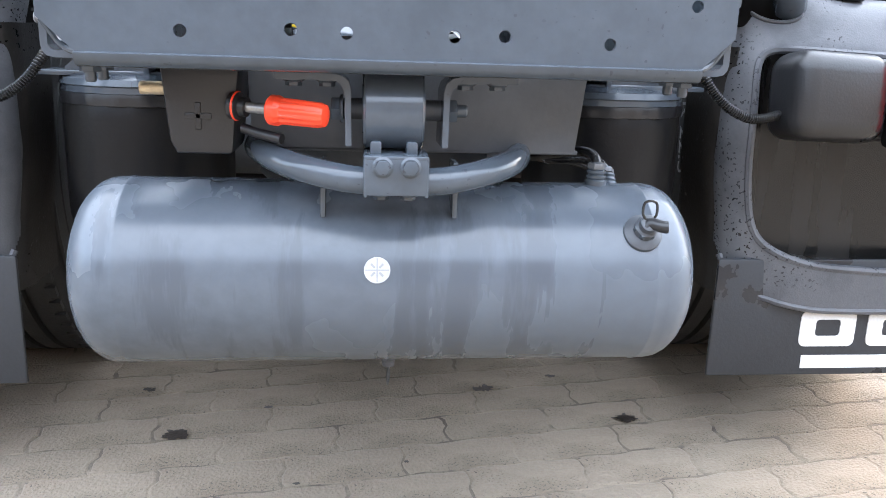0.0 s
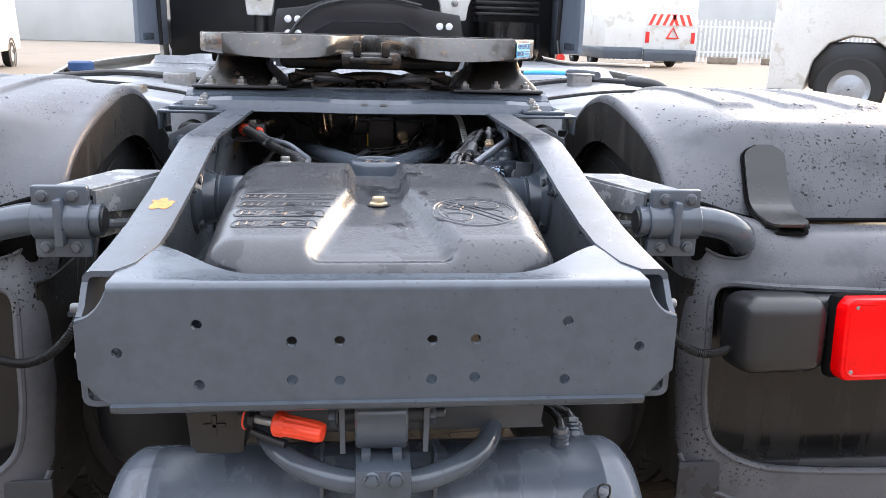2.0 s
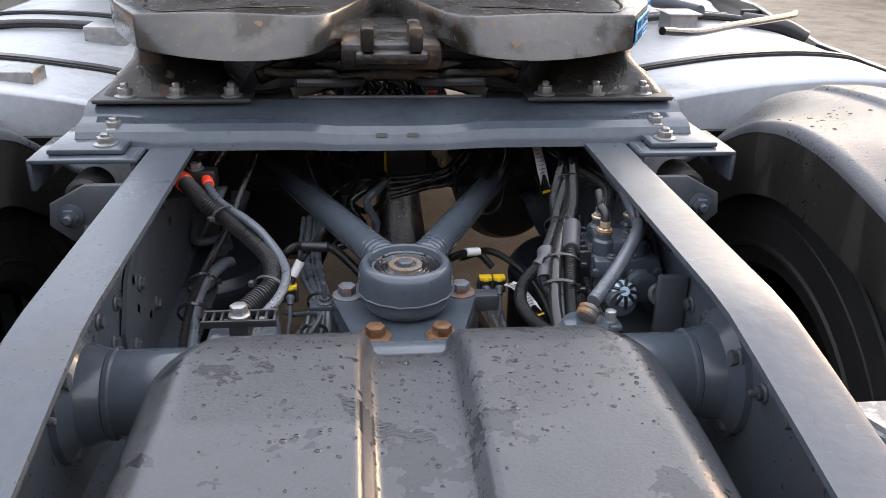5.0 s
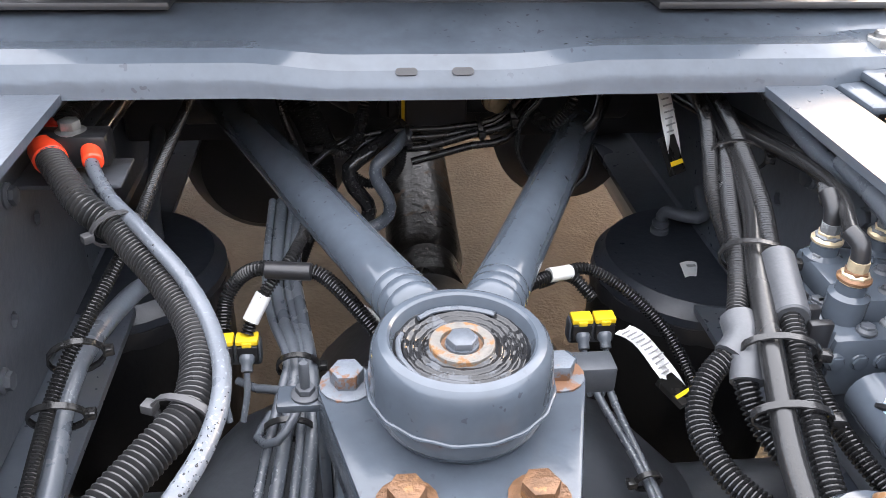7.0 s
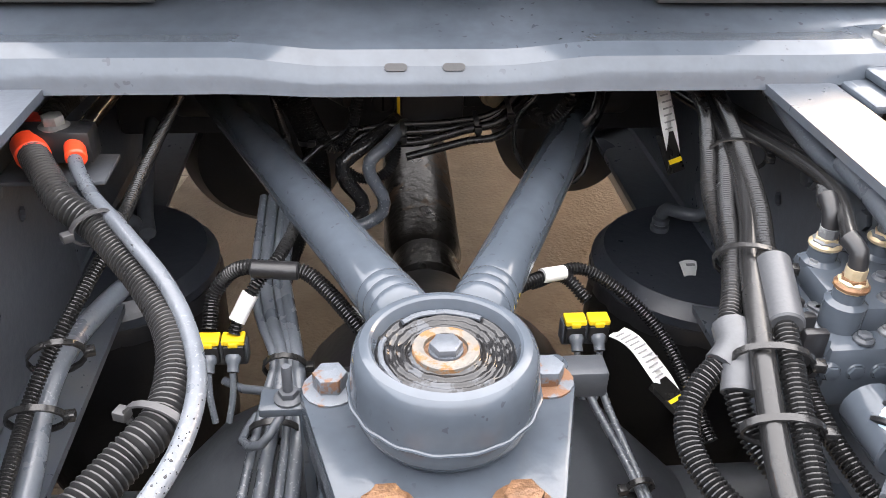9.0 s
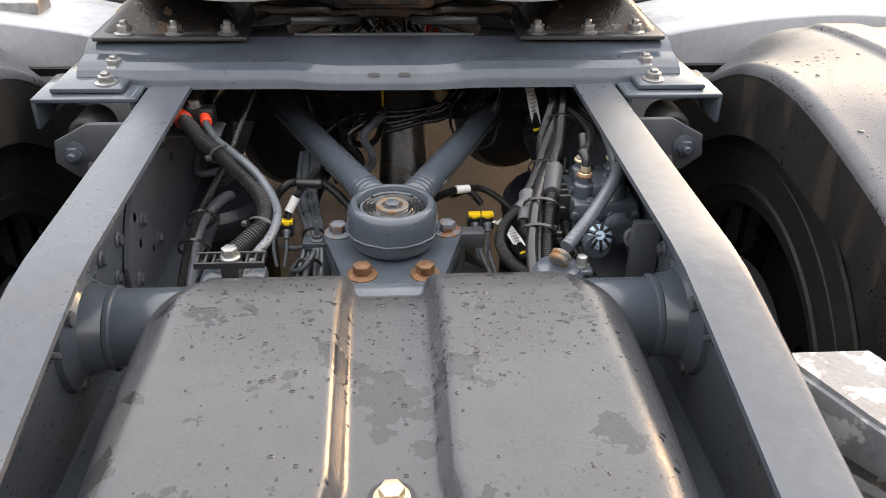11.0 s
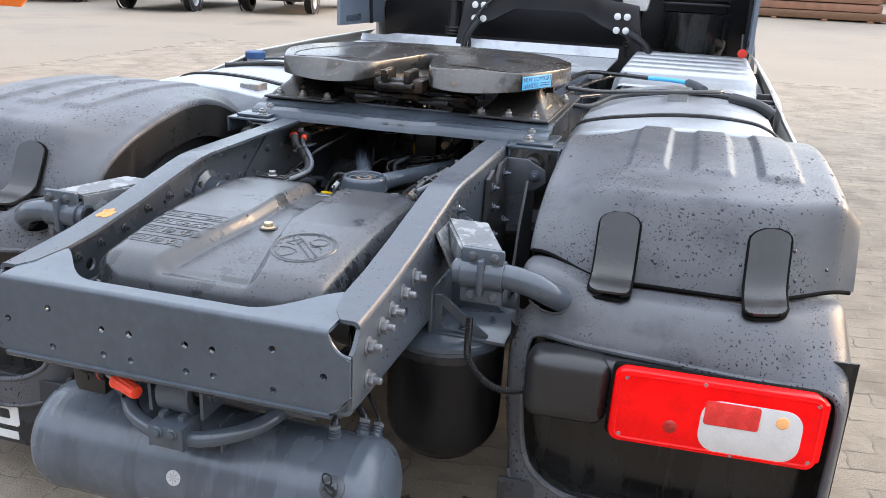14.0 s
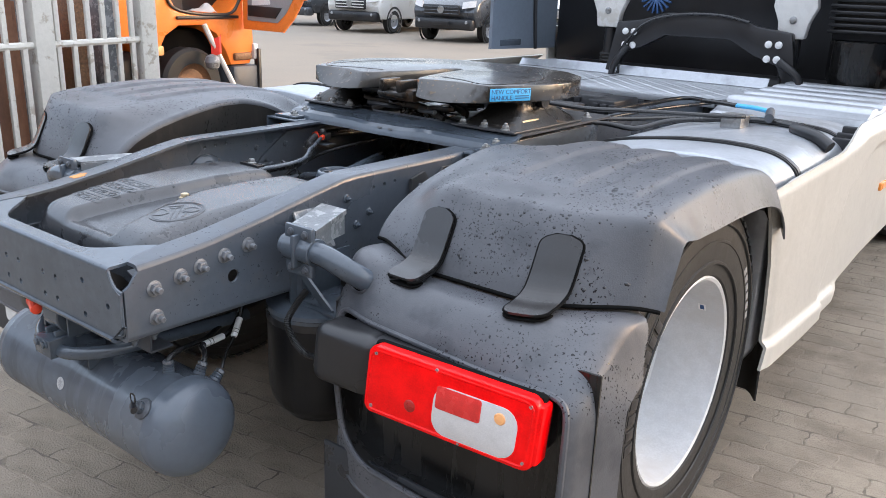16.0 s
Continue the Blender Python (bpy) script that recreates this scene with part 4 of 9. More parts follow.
def drops(f, count, seed, span, r0, r1, parent, flip=False, keep=None):
    """Small flat beads of water standing on a sheet f(u, v), gathered in loose patches."""
    rng = random.Random(seed)
    verts, faces = [], []
    while len(verts) < count * 17:
        u, v = rng.uniform(*span[0]), rng.uniform(*span[1])
        p = Vector(f(u, v))
        if noise.noise(p * 7.0) + 0.6 * noise.noise(p * 21.0) < rng.uniform(-0.25, 0.55) or (keep and not keep(p)):
            continue
        a, b = Vector(f(u + 0.004, v)) - p, Vector(f(u, v + 0.004)) - p
        n = a.cross(b).normalized()
        n = -n if n.z < 0 else n
        a = a.normalized()
        b = n.cross(a)
        r = r0 + (r1 - r0) * rng.random() ** 3
        sx, sy, n0 = rng.uniform(0.8, 1.3), rng.uniform(0.8, 1.3), len(verts)
        for q, h in ((1.0, -0.0004), (0.72, 0.28 * r)):
            for k in range(8):
                t = 2 * math.pi * k / 8
                verts.append(p + a * (q * r * sx * math.cos(t)) + b * (q * r * sy * math.sin(t)) + n * h)
        verts.append(p + n * (0.36 * r))
        faces += [(n0 + k, n0 + (k + 1) % 8, n0 + 8 + (k + 1) % 8, n0 + 8 + k) for k in range(8)]
        faces += [(n0 + 8 + k, n0 + 8 + (k + 1) % 8, n0 + 16) for k in range(8)]
    bm = bmesh.new()
    me = bpy.data.meshes.new("tmp")
    me.from_pydata(verts, [], faces)
    bm.from_mesh(me)
    bpy.data.meshes.remove(me)
    if flip:
        flip_x(bm)
    return tagged(part("water", bm, WATER, parent, "beads of water", 80), kind="stuff")


# ---- the mudguards ----
LID = [(0.552, 0.880), (0.566, 0.918), (0.590, 0.970), (0.613, 1.016), (0.630, 1.044), (0.643, 1.058), (0.662, 1.066), (0.700, 1.071), (0.760, 1.077), (0.900, 1.086), (1.10, 1.094), (1.30, 1.086), (1.45, 1.062), (1.56, 1.018), (1.63, 0.955), (1.66, 0.90)]


def path_at(path, v):
    """Place and direction at a share v of the length of a smooth path."""
    L = [0.0]
    for a, b in zip(path, path[1:]):
        L.append(L[-1] + (b - a).length)
    d = v * L[-1]
    for i in range(len(path) - 1):
        if d <= L[i + 1] or i == len(path) - 2:
            t = (d - L[i]) / max(1e-9, L[i + 1] - L[i])
            return path[i].lerp(path[i + 1], t), (path[i + 1] - path[i]).normalized()


LIDP = spline([(0, y, z) for y, z in LID], 0.01)
# gentler run of the lid's edge on the wheel side
LIDIN = spline([(0, y, z) for y, z in ((0.592, 0.915), (0.600, 0.930), (0.617, 0.950), (0.665, 0.985), (0.76, 1.025), (0.88, 1.056), (1.0, 1.078), (1.09, 1.084), (1.18, 1.076), (1.29, 1.044), (1.43, 0.970), (1.52, 0.915), (1.60, 0.88), (1.64, 0.86))], 0.01)
FX0, FX1 = 0.596, 1.320


def sweep_back(x, amount=0.15, inside=True):
    """How far the outer and inner rear corners are drawn forward."""
    return amount * smooth(1.02, 1.33, x) ** 1.5 + (0.045 * smooth(0.80, 0.59, x) ** 1.5 if inside else 0.0)


def guard_sheet(path, lip_in, chamfer, x0=FX0, x1=FX1, rin=0.035, weight=None, ribs=False, radial=False, lift=0.0, inner=None, taper=False, centre=None):
    """Sheet along a path; its section has a lip and a round on the wheel side, a flat, and an outer chamfer (radius, angle, length)."""
    r2, ang, side = chamfer[0], radians(chamfer[1]), chamfer[2]
    flat_end = x1 - r2 * math.sin(ang) - side * math.cos(ang)
    a1 = lip_in + rin * 1.57
    a2 = a1 + flat_end - x0 - rin
    a3 = a2 + r2 * ang
    total = a3 + side

    def fade(v):
        # the outer facet of the lid runs out towards its rear edge
        return 0.30 + 0.70 * smooth(0.0, 0.26, v) if radial else 1.0

    def f(u, v):
        s = u * total
        if s < lip_in:
            x, h = x0, -rin - (lip_in - s)
        elif s < a1:
            a = (s - lip_in) / rin
            x, h = x0 + rin - rin * math.cos(a), -rin + rin * math.sin(a)
        elif s < a2:
            x, h = x0 + rin + (s - a1), 0.0
        elif s < a3:
            a = (s - a2) / r2
            x, h = flat_end + r2 * math.sin(a), (-r2 + r2 * math.cos(a)) * fade(v)
        else:
            x, h = flat_end + r2 * math.sin(ang) + (s - a3) * math.cos(ang), (-r2 * (1 - math.cos(ang)) - (s - a3) * math.sin(ang)) * fade(v)
        p, d = path_at(path, v)
        if inner is not None:
            p = p.lerp(path_at(inner, v)[0], smooth(0.80, 0.61, x) ** 1.2)
        nrm = (p - Vector((0, AXLE_Y, 0.55))).normalized() if radial else Vector((0, -d.z, d.y))
        if centre:
            nrm = (p - Vector((0, centre[0], min(p.z, centre[1])))).normalized()
        q = p + nrm * h
        w = weight(v) if weight else 0.0
        q.y += sweep_back(x, inside=False) * w
        if inner is None:
            q.y += 0.8 * (sweep_back(x) - sweep_back(x, inside=False))
        q.z += lift * smooth(0.84, 0.64, x) * smooth(0.80, 0.86, q.z)
        if taper:
            x += 0.016 * smooth(0.60, 0.42, q.z) * smooth(0.76, 0.60, x)
        if ribs and h == 0.0:
            # raised flat ribs along the top, and a soft step behind them
            for c in (0.83, 0.985, 1.14):
                inside = smooth(0.052, 0.036, abs(x - c)) * smooth(0.80, 0.83, q.y) * smooth(1.45, 1.40, q.y)
                q.z += 0.010 * inside
        return (x, q.y, q.z)
    f.total = total
    return f


STRAPS = (0.795, 1.115)
LIDCHAMFER = (0.034, 62, 0.090)


def mudguard(s):
    g = thing("mudguard", "dark grey plastic rear mudguard, wet with drops, with two rubber straps", "mudguard", (s * 0.96, 0.45, 0.2), "rear mudguards")

    def P(name, bm, mat, parent=g, label="", sharp=40):
        if s < 0:
            flip_x(bm)
        return part(name, bm, mat, parent, label, sharp)

    bend = lambda v: smooth(0.42, 0.0, v)
    lid_f = guard_sheet(LIDP, 0.002, LIDCHAMFER, rin=0.018, weight=bend, ribs=True, radial=True, inner=LIDIN)
    lid = P("lid", surface(lid_f, 130, 130, 0.005), FENDER, label="removable top section with flat ribs", sharp=50)
    drops(lid_f, 650 if s > 0 else 300, 12 + s, ((0.05, 0.90), (0.01, 0.62)), 0.0011, 0.0048, lid, s < 0)
    # flank as its own strip: grime plus painted-in shade
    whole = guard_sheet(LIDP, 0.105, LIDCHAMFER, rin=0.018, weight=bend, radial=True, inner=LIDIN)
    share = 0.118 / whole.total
    P("wheel_side_flank", surface(lambda u, v: Vector(whole(u * share, v)) + Vector((0.0015, 0, 0)), 10, 130, 0.005), GRIME_SHADE, lid, "grimy flank on the wheel side, darkened for shade", 50)
    edge_f = guard_sheet(LIDP, 0.002, LIDCHAMFER, rin=0.018, weight=bend, radial=True, inner=LIDIN)
    # black tube along the lid's edge, painting the shade of the gap
    P("lid_seal", sweep([Vector(edge_f(k / 40, 0.0)) + Vector((0, 0.001, -0.004)) for k in range(1, 40)], 0.0052, 8, 0.02), GAP, lid, "black strip as the shade in the gap below the lid")
    # rear body below the lid: shelf, rear face round the lamp recess and outer corner in one sheet
    body = spline([(0, 0.386, 0.318), (0, 0.382, 0.45), (0, 0.381, 0.58), (0, 0.383, 0.68), (0, 0.389, 0.735), (0, 0.399, 0.775), (0, 0.413, 0.806), (0, 0.436, 0.840), (0, 0.464, 0.864), (0, 0.492, 0.871), (0, 0.535, 0.869), (0, 0.590, 0.862), (0, 0.660, 0.852)], 0.01)
    body_f = guard_sheet(body, 0.03, (0.055, 76, 0.14), 0.594, 1.328, 0.045, weight=lambda v: 0.06 + 0.90 * smooth(0.715, 0.885, path_at(body, v)[0].z), lift=0.034, taper=True, centre=(0.86, 0.64))

    def on_body(x, z):
        """Place on the rear face at a given x and height."""
        u, v = 0.5, 0.4
        for k in range(3):
            lo, hi, a, b = 0.06, 0.90, 0.0, 0.80
            for n in range(20):
                mid = (lo + hi) / 2
                lo, hi = (mid, hi) if body_f(mid, v)[0] < x else (lo, mid)
            u = (lo + hi) / 2
            for n in range(20):
                mid = (a + b) / 2
                a, b = (mid, b) if body_f(u, mid)[2] < z else (a, mid)
            v = (a + b) / 2
        return Vector((x, body_f(u, v)[1], z))

    corners = [(0.634, 0.770), (0.636, 0.56), (0.655, 0.45), (0.705, 0.421), (0.764, 0.405), (0.911, 0.394), (1.268, 0.384), (1.276, 0.56), (1.276, 0.756), (1.00, 0.768), (0.70, 0.780), (0.634, 0.783)]
    RECESS = []
    for (ax, az), (bx, bz) in zip(corners, corners[1:] + corners[:1]):
        n = max(1, round(math.hypot(bx - ax, bz - az) / 0.012))
        RECESS += [(ax + (bx - ax) * k / n, az + (bz - az) * k / n) for k in range(n)]
    for k in range(14):
        RECESS = [((p[0] + 2 * q[0] + r[0]) / 4, (p[1] + 2 * q[1] + r[1]) / 4) for p, q, r in zip(RECESS[-1:] + RECESS, RECESS, RECESS[1:] + RECESS[:1])]

    def within(px, pz):
        inside = False
        for (ax, az), (bx, bz) in zip(RECESS, RECESS[1:] + RECESS[:1]):
            if (az > pz) != (bz > pz) and px < ax + (pz - az) * (bx - ax) / (bz - az):
                inside = not inside
        return inside

    CURVE = [(0.608, 0.44), (0.615, 0.414), (0.627, 0.386), (0.645, 0.366), (0.668, 0.349), (0.717, 0.334), (0.776, 0.324)]

    def gone(p):
        # oval opening where the bracket's tube enters, the lamp recess, and the wheel arch
        dx, dz = p.x - 0.666, p.z - 0.848 + 0.10 * (p.x - 0.666)
        if p.y < 0.50 and (dx / 0.044) ** 2 + (dz / 0.022) ** 2 < 1.0:
            return True
        if p.x > 1.22 and (p.y - AXLE_Y) ** 2 + (p.z - WHEEL_R) ** 2 < 0.572 ** 2:
            return True
        if p.x < 0.78 and p.z < 0.44 and p.z < lerp(CURVE, p.x):
            return True
        return p.z < 0.79 and p.y < 0.60 and within(p.x, p.z)

    P("rear_body", surface(body_f, 190, 120, 0.006, None, gone), FENDER, sharp=50)
    ring = [on_body(x, z) for x, z in RECESS]
    lower = [on_body(x, z) for x, z in CURVE[1:] + [(0.84, 0.3205), (0.95, 0.3195), (1.10, 0.319), (1.22, 0.319)]]
    P("lower_edge", sweep([q + Vector((0, 0.003, 0)) for q in lower], 0.0065, 8, 0.01), FENDER, label="rolled lower edge of the guard")
    P("recess_rim", sweep([q + Vector((0, 0.004, 0)) for q in ring + ring[:1]], 0.0075, 8, 0.012, None, False), FENDER, label="rounded edge of the lamp recess")
    # walls of the recess, leading in to the panel
    deep = ring + ring[:1]
    P("recess_wall", surface(lambda u, v: deep[round(u * (len(deep) - 1))] + Vector((0, 0.004 + 0.09 * v, 0)), len(deep) - 1, 2, 0.003), GLOSSBLACK)
    # black box painting the shade behind the opening for the tube, and the rolled rim round it
    P("tube_pocket", box(0.606, 0.722, 0.455, 0.53, 0.815, 0.868, 0.006), GAP, label="black box as the shade behind the tube opening")
    rim_pts = []
    for k in range(29):
        a = 2 * math.pi * k / 28
        x = 0.666 + 0.044 * math.cos(a)
        rim_pts.append(on_body(x, 0.848 - 0.10 * (x - 0.666) + 0.022 * math.sin(a)) + Vector((0, -0.001, 0)))
    P("opening_rim", sweep(rim_pts, 0.0035, 8, 0.01, None, False), FENDER)
    P("recess_panel", surface(lambda u, v: (0.622 + 0.685 * u, 0.462 + 0.14 * sweep_back(0.622 + 0.685 * u), 0.800 - 0.43 * v), 40, 6, 0.006), GLOSSBLACK, label="glossy black panel with water streaks")
    # inner cheek that closes the rear body towards the frame, its shade put into the colour
    column = guard_sheet(spline([(0, 0.406, 0.34), (0, 0.403, 0.56), (0, 0.4005, 0.782)], 0.05), 0.12, (0.055, 76, 0.14), 0.594, 1.328, 0.045, taper=True)
    P("inner_cheek", surface(lambda u, v: column(0.16 / column.total * u, v), 10, 8, 0.006), GRIME_SHADE)
    # straps
    for x in STRAPS:
        def strap(u, v, x=x, grow=0.0, out=0.006):
            path = spline([(0, 0.6135, 1.018), (0, 0.590, 0.970), (0, 0.568, 0.926), (0, 0.548, 0.901), (0, 0.515, 0.887), (0, 0.482, 0.882), (0, 0.456, 0.877)], 0.01)
            p, d = path_at(path, v)
            w = 0.043 * (math.sqrt(max(0.0, 1 - max(0.0, (0.12 - v) / 0.12) ** 2)) if v < 0.12 else 1.0)
            w = max(w, 0.012)
            if v > 0.90:
                w *= 0.55 + 0.45 * math.sqrt(max(0.0, 1 - ((v - 0.90) / 0.10) ** 2))
            nrm = Vector((0, d.z, -d.y))
            q = p + nrm * out - d * (grow * (1 - 2 * v))
            px = x + (2 * u - 1) * (w + grow)
            return (px, q.y + sweep_back(px) * 0.93, q.z)
        st = P("strap", surface(strap, 14, 60, 0.006), STRAP, label="rubber strap holding the lid down", sharp=50)
        # black tube and sheet paint the shade round and below the strap
        rim_pts = [strap(0, 1 - k / 24, out=0.002) for k in range(25)] + [strap(k / 8, 0.004, out=0.002) for k in range(1, 8)] + [strap(1, k / 24, out=0.002) for k in range(25)]
        P("strap_gap", sweep([Vector(q) + Vector((0.002 if q[0] > x else -0.002, 0, 0)) for q in rim_pts], 0.0032, 8, 0.01, None, False), GAP, st, "black filler as the shade in the gap round the strap", 50)
        P("strap_shadow_gap", surface(lambda u, v, strap=strap: strap(u, 0.86 + 0.16 * v if v < 0.9 else 1.0, grow=0.003, out=-0.006), 6, 8, 0.004), GAP, st, "black filler as the shade in the gap round the strap", 50)
    # front half behind the wheel
    front = spline([(0, 1.652, 0.93), (0, 1.715, 0.82), (0, 1.765, 0.62), (0, 1.790, 0.42), (0, 1.80, 0.235)], 0.02)
    def ff(u, v):
        p, d = path_at(front, v)
        x = 0.62 + 0.655 * u
        return (x, p.y - 0.07 * smooth(0.93, 1.0, u), p.z)
    P("front_section", surface(ff, 24, 20, 0.006), RUBBER, sharp=50)
    # mud flap
    flap = P("mud_flap", box(0.598, 1.305, 0.402, 0.412, 0.190, 0.414, 0.004), BLUEGREY_FLAP, label="dark rubber mud flap with white shapes")
    for a, b in ((0.768, 0.876), (0.900, 1.010), (1.035, 1.135)):
        hole = [rounded(a + 0.030, b - 0.030, 0.268, 0.300, 0.006, 2)] if a < 1.0 else ()
        P("white_block", plate(rounded(a, b, 0.248, 0.316, 0.012, 3), 0.002, hole, XZ(0.4000)), WHITEPL, flap, "plain white block")
    P("white_bar", box(0.778, 1.135, 0.4000, 0.4025, 0.205, 0.230, 0.0), WHITEPL, flap, "plain white bar")
    return g


BLUEGREY_FLAP = material("flap_rubber", (0.024, 0.0265, 0.031), 0.55, var=0.2, scale=6, bump=0.1, stain=(0.017, 0.0185, 0.022), stain_scale=6, stain_cut=0.56)
mudguard(1)
mudguard(-1)

# ---- the tail lamp ----
def tail_lamp(s):
    lamp = thing("tail_lamp", "red tail lamp with a clear reversing lens, set in the mudguard", "tail lamp", (s * 1.04, 0.40, 0.63), "tail lamps")

    def P(name, bm, mat, parent=lamp, label="", sharp=35):
        # the lamp leans with the corner of the guard
        bm.transform(Matrix.Translation((0.838, 0.314, 0.710)) @ Matrix.Rotation(radians(7), 4, "Z") @ Matrix.Rotation(radians(-6), 4, "X") @ Matrix.Rotation(radians(2.2), 4, "Y") @ Matrix.Translation((-0.838, -0.318, -0.70)))
        if s < 0:
            flip_x(bm)
        return part(name, bm, mat, parent, label, sharp)

    P("housing", box(0.70, 1.240, 0.352, 0.452, 0.630, 0.766, 0.018, None, None, 3), BLACK)
    P("holder_block", box(0.656, 0.834, 0.330, 0.44, 0.624, 0.770, 0.034, None, None, 5), PADGREY, label="black plastic block beside the lens")
    P("gasket", box(0.832, 1.243, 0.330, 0.36, 0.617, 0.776, 0.012), GAP)
    P("lens", plate(rounded(0.836, 1.243, 0.619, 0.774, 0.022, 5), 0.040, (), XZ(0.306), None, 0.008), LENS, label="glossy red lens")
    P("side_lens", plate([(1.226, 0.632), (1.252, 0.632), (1.252, 0.762), (1.226, 0.762)], 0.052, (), XZ(0.312), None, 0.010), LENS, label="red side of the lens")
    P("lens_border", sweep([(x, 0.3075, z) for x, z in rounded(0.846, 1.233, 0.629, 0.764, 0.018, 4)] + [(1.233, 0.3075, 0.746)], 0.0035, 6, 0.02, None, False), LENS)
    P("clear_lens", plate(rounded(1.010, 1.205, 0.630, 0.738, 0.036, 6), 0.004, (), XZ(0.3045), None, 0.0015), LENS_CLEAR)
    P("reflector", plate(rounded(1.016, 1.122, 0.686, 0.736, 0.006, 3), 0.004, (), XZ(0.303), None, 0.001), LENS_DARK)
    P("bulb", lathe([(0.013, 0), (0.011, 0.002), (0.004, 0.003)], 18, along((1.165, 0.3045, 0.712), (1.165, 0.30, 0.712))), AMBER)
    P("bulb", lathe([(0.014, 0), (0.011, 0.002), (0.004, 0.003)], 18, along((0.955, 0.3055, 0.668), (0.955, 0.30, 0.668))), BULB_DIM)
    for x, z in ((0.858, 0.758), (0.858, 0.637), (1.226, 0.758), (1.226, 0.637), (1.01, 0.766), (1.08, 0.627)):
        P("screw", lathe([(0.0045, 0), (0.004, 0.002), (0.001, 0.002)], 10, along((x, 0.3065, z), (x, 0.30, z))), STEEL)


tail_lamp(1)

drops(cover_f, 300, 5, ((0.06, 0.94), (0.62, 0.94)), 0.0008, 0.0032, cover)
drops(cover_f, 160, 8, ((0.06, 0.94), (0.15, 0.62)), 0.0008, 0.0030, cover)

# ---- air bellows ----
BELLOW = material("wet_bellow_rubber", (0.008, 0.008, 0.0088), 0.40, var=0.3, scale=6, bump=0.1, fine=120, stain=(0.012, 0.0115, 0.011), stain_scale=14, stain_rough=0.55, stain_cut=0.5, stain_soft=0.08, streak=(1.0, 1.0, 0.25), spec=0.22)
PAINT_NAVY = material("dark_blue_grey_paint", (0.026, 0.030, 0.038), 0.36, var=0.2, scale=10, bump=0.12, fine=90, spots=0.02, spot_col=(0.06, 0.066, 0.075))
def bellow(x, y, z0, z1, r, label, top_mat=PAINT):
    b = thing("air_bellow", label, "air spring", (x, y, z0), "air bellows")
    h = z1 - z0
    prof = [(r * 0.66, 0), (r * 0.74, h * 0.05), (r * 0.86, h * 0.10), (r * 0.95, h * 0.17), (r * 0.99, h * 0.26), (r, h * 0.40), (r, h * 0.80), (r * 0.985, h * 0.88), (r * 0.93, h * 0.93)]
    part("rubber_sleeve", lathe(prof, 40, Matrix.Translation((x, y, z0))), BELLOW, b)
    bm = lathe([(r * 0.93, h * 0.92), (r * 1.0, h * 0.925), (r * 1.0, h * 0.955), (r * 0.95, h * 0.97), (r * 0.9, h), (0.02, h)], 40, Matrix.Translation((x, y, z0)))
    lid = part("top_plate", bm, top_mat, b)
    ring = lathe([(r * 0.95, h * 0.86), (r * 1.012, h * 0.865), (r * 1.018, h * 0.90), (r * 1.006, h * 0.922), (r * 0.95, h * 0.93)], 80, Matrix.Translation((x, y, z0)))
    for v in ring.verts:
        k = round(math.atan2(v.co.y - y, v.co.x - x) / (2 * math.pi) * 80)
        if k % 4 == 0:
            v.co.x, v.co.y = x + (v.co.x - x) * 0.975, y + (v.co.y - y) * 0.975
    part("crimp_ring", ring, BLACK, b)
    return b, lid


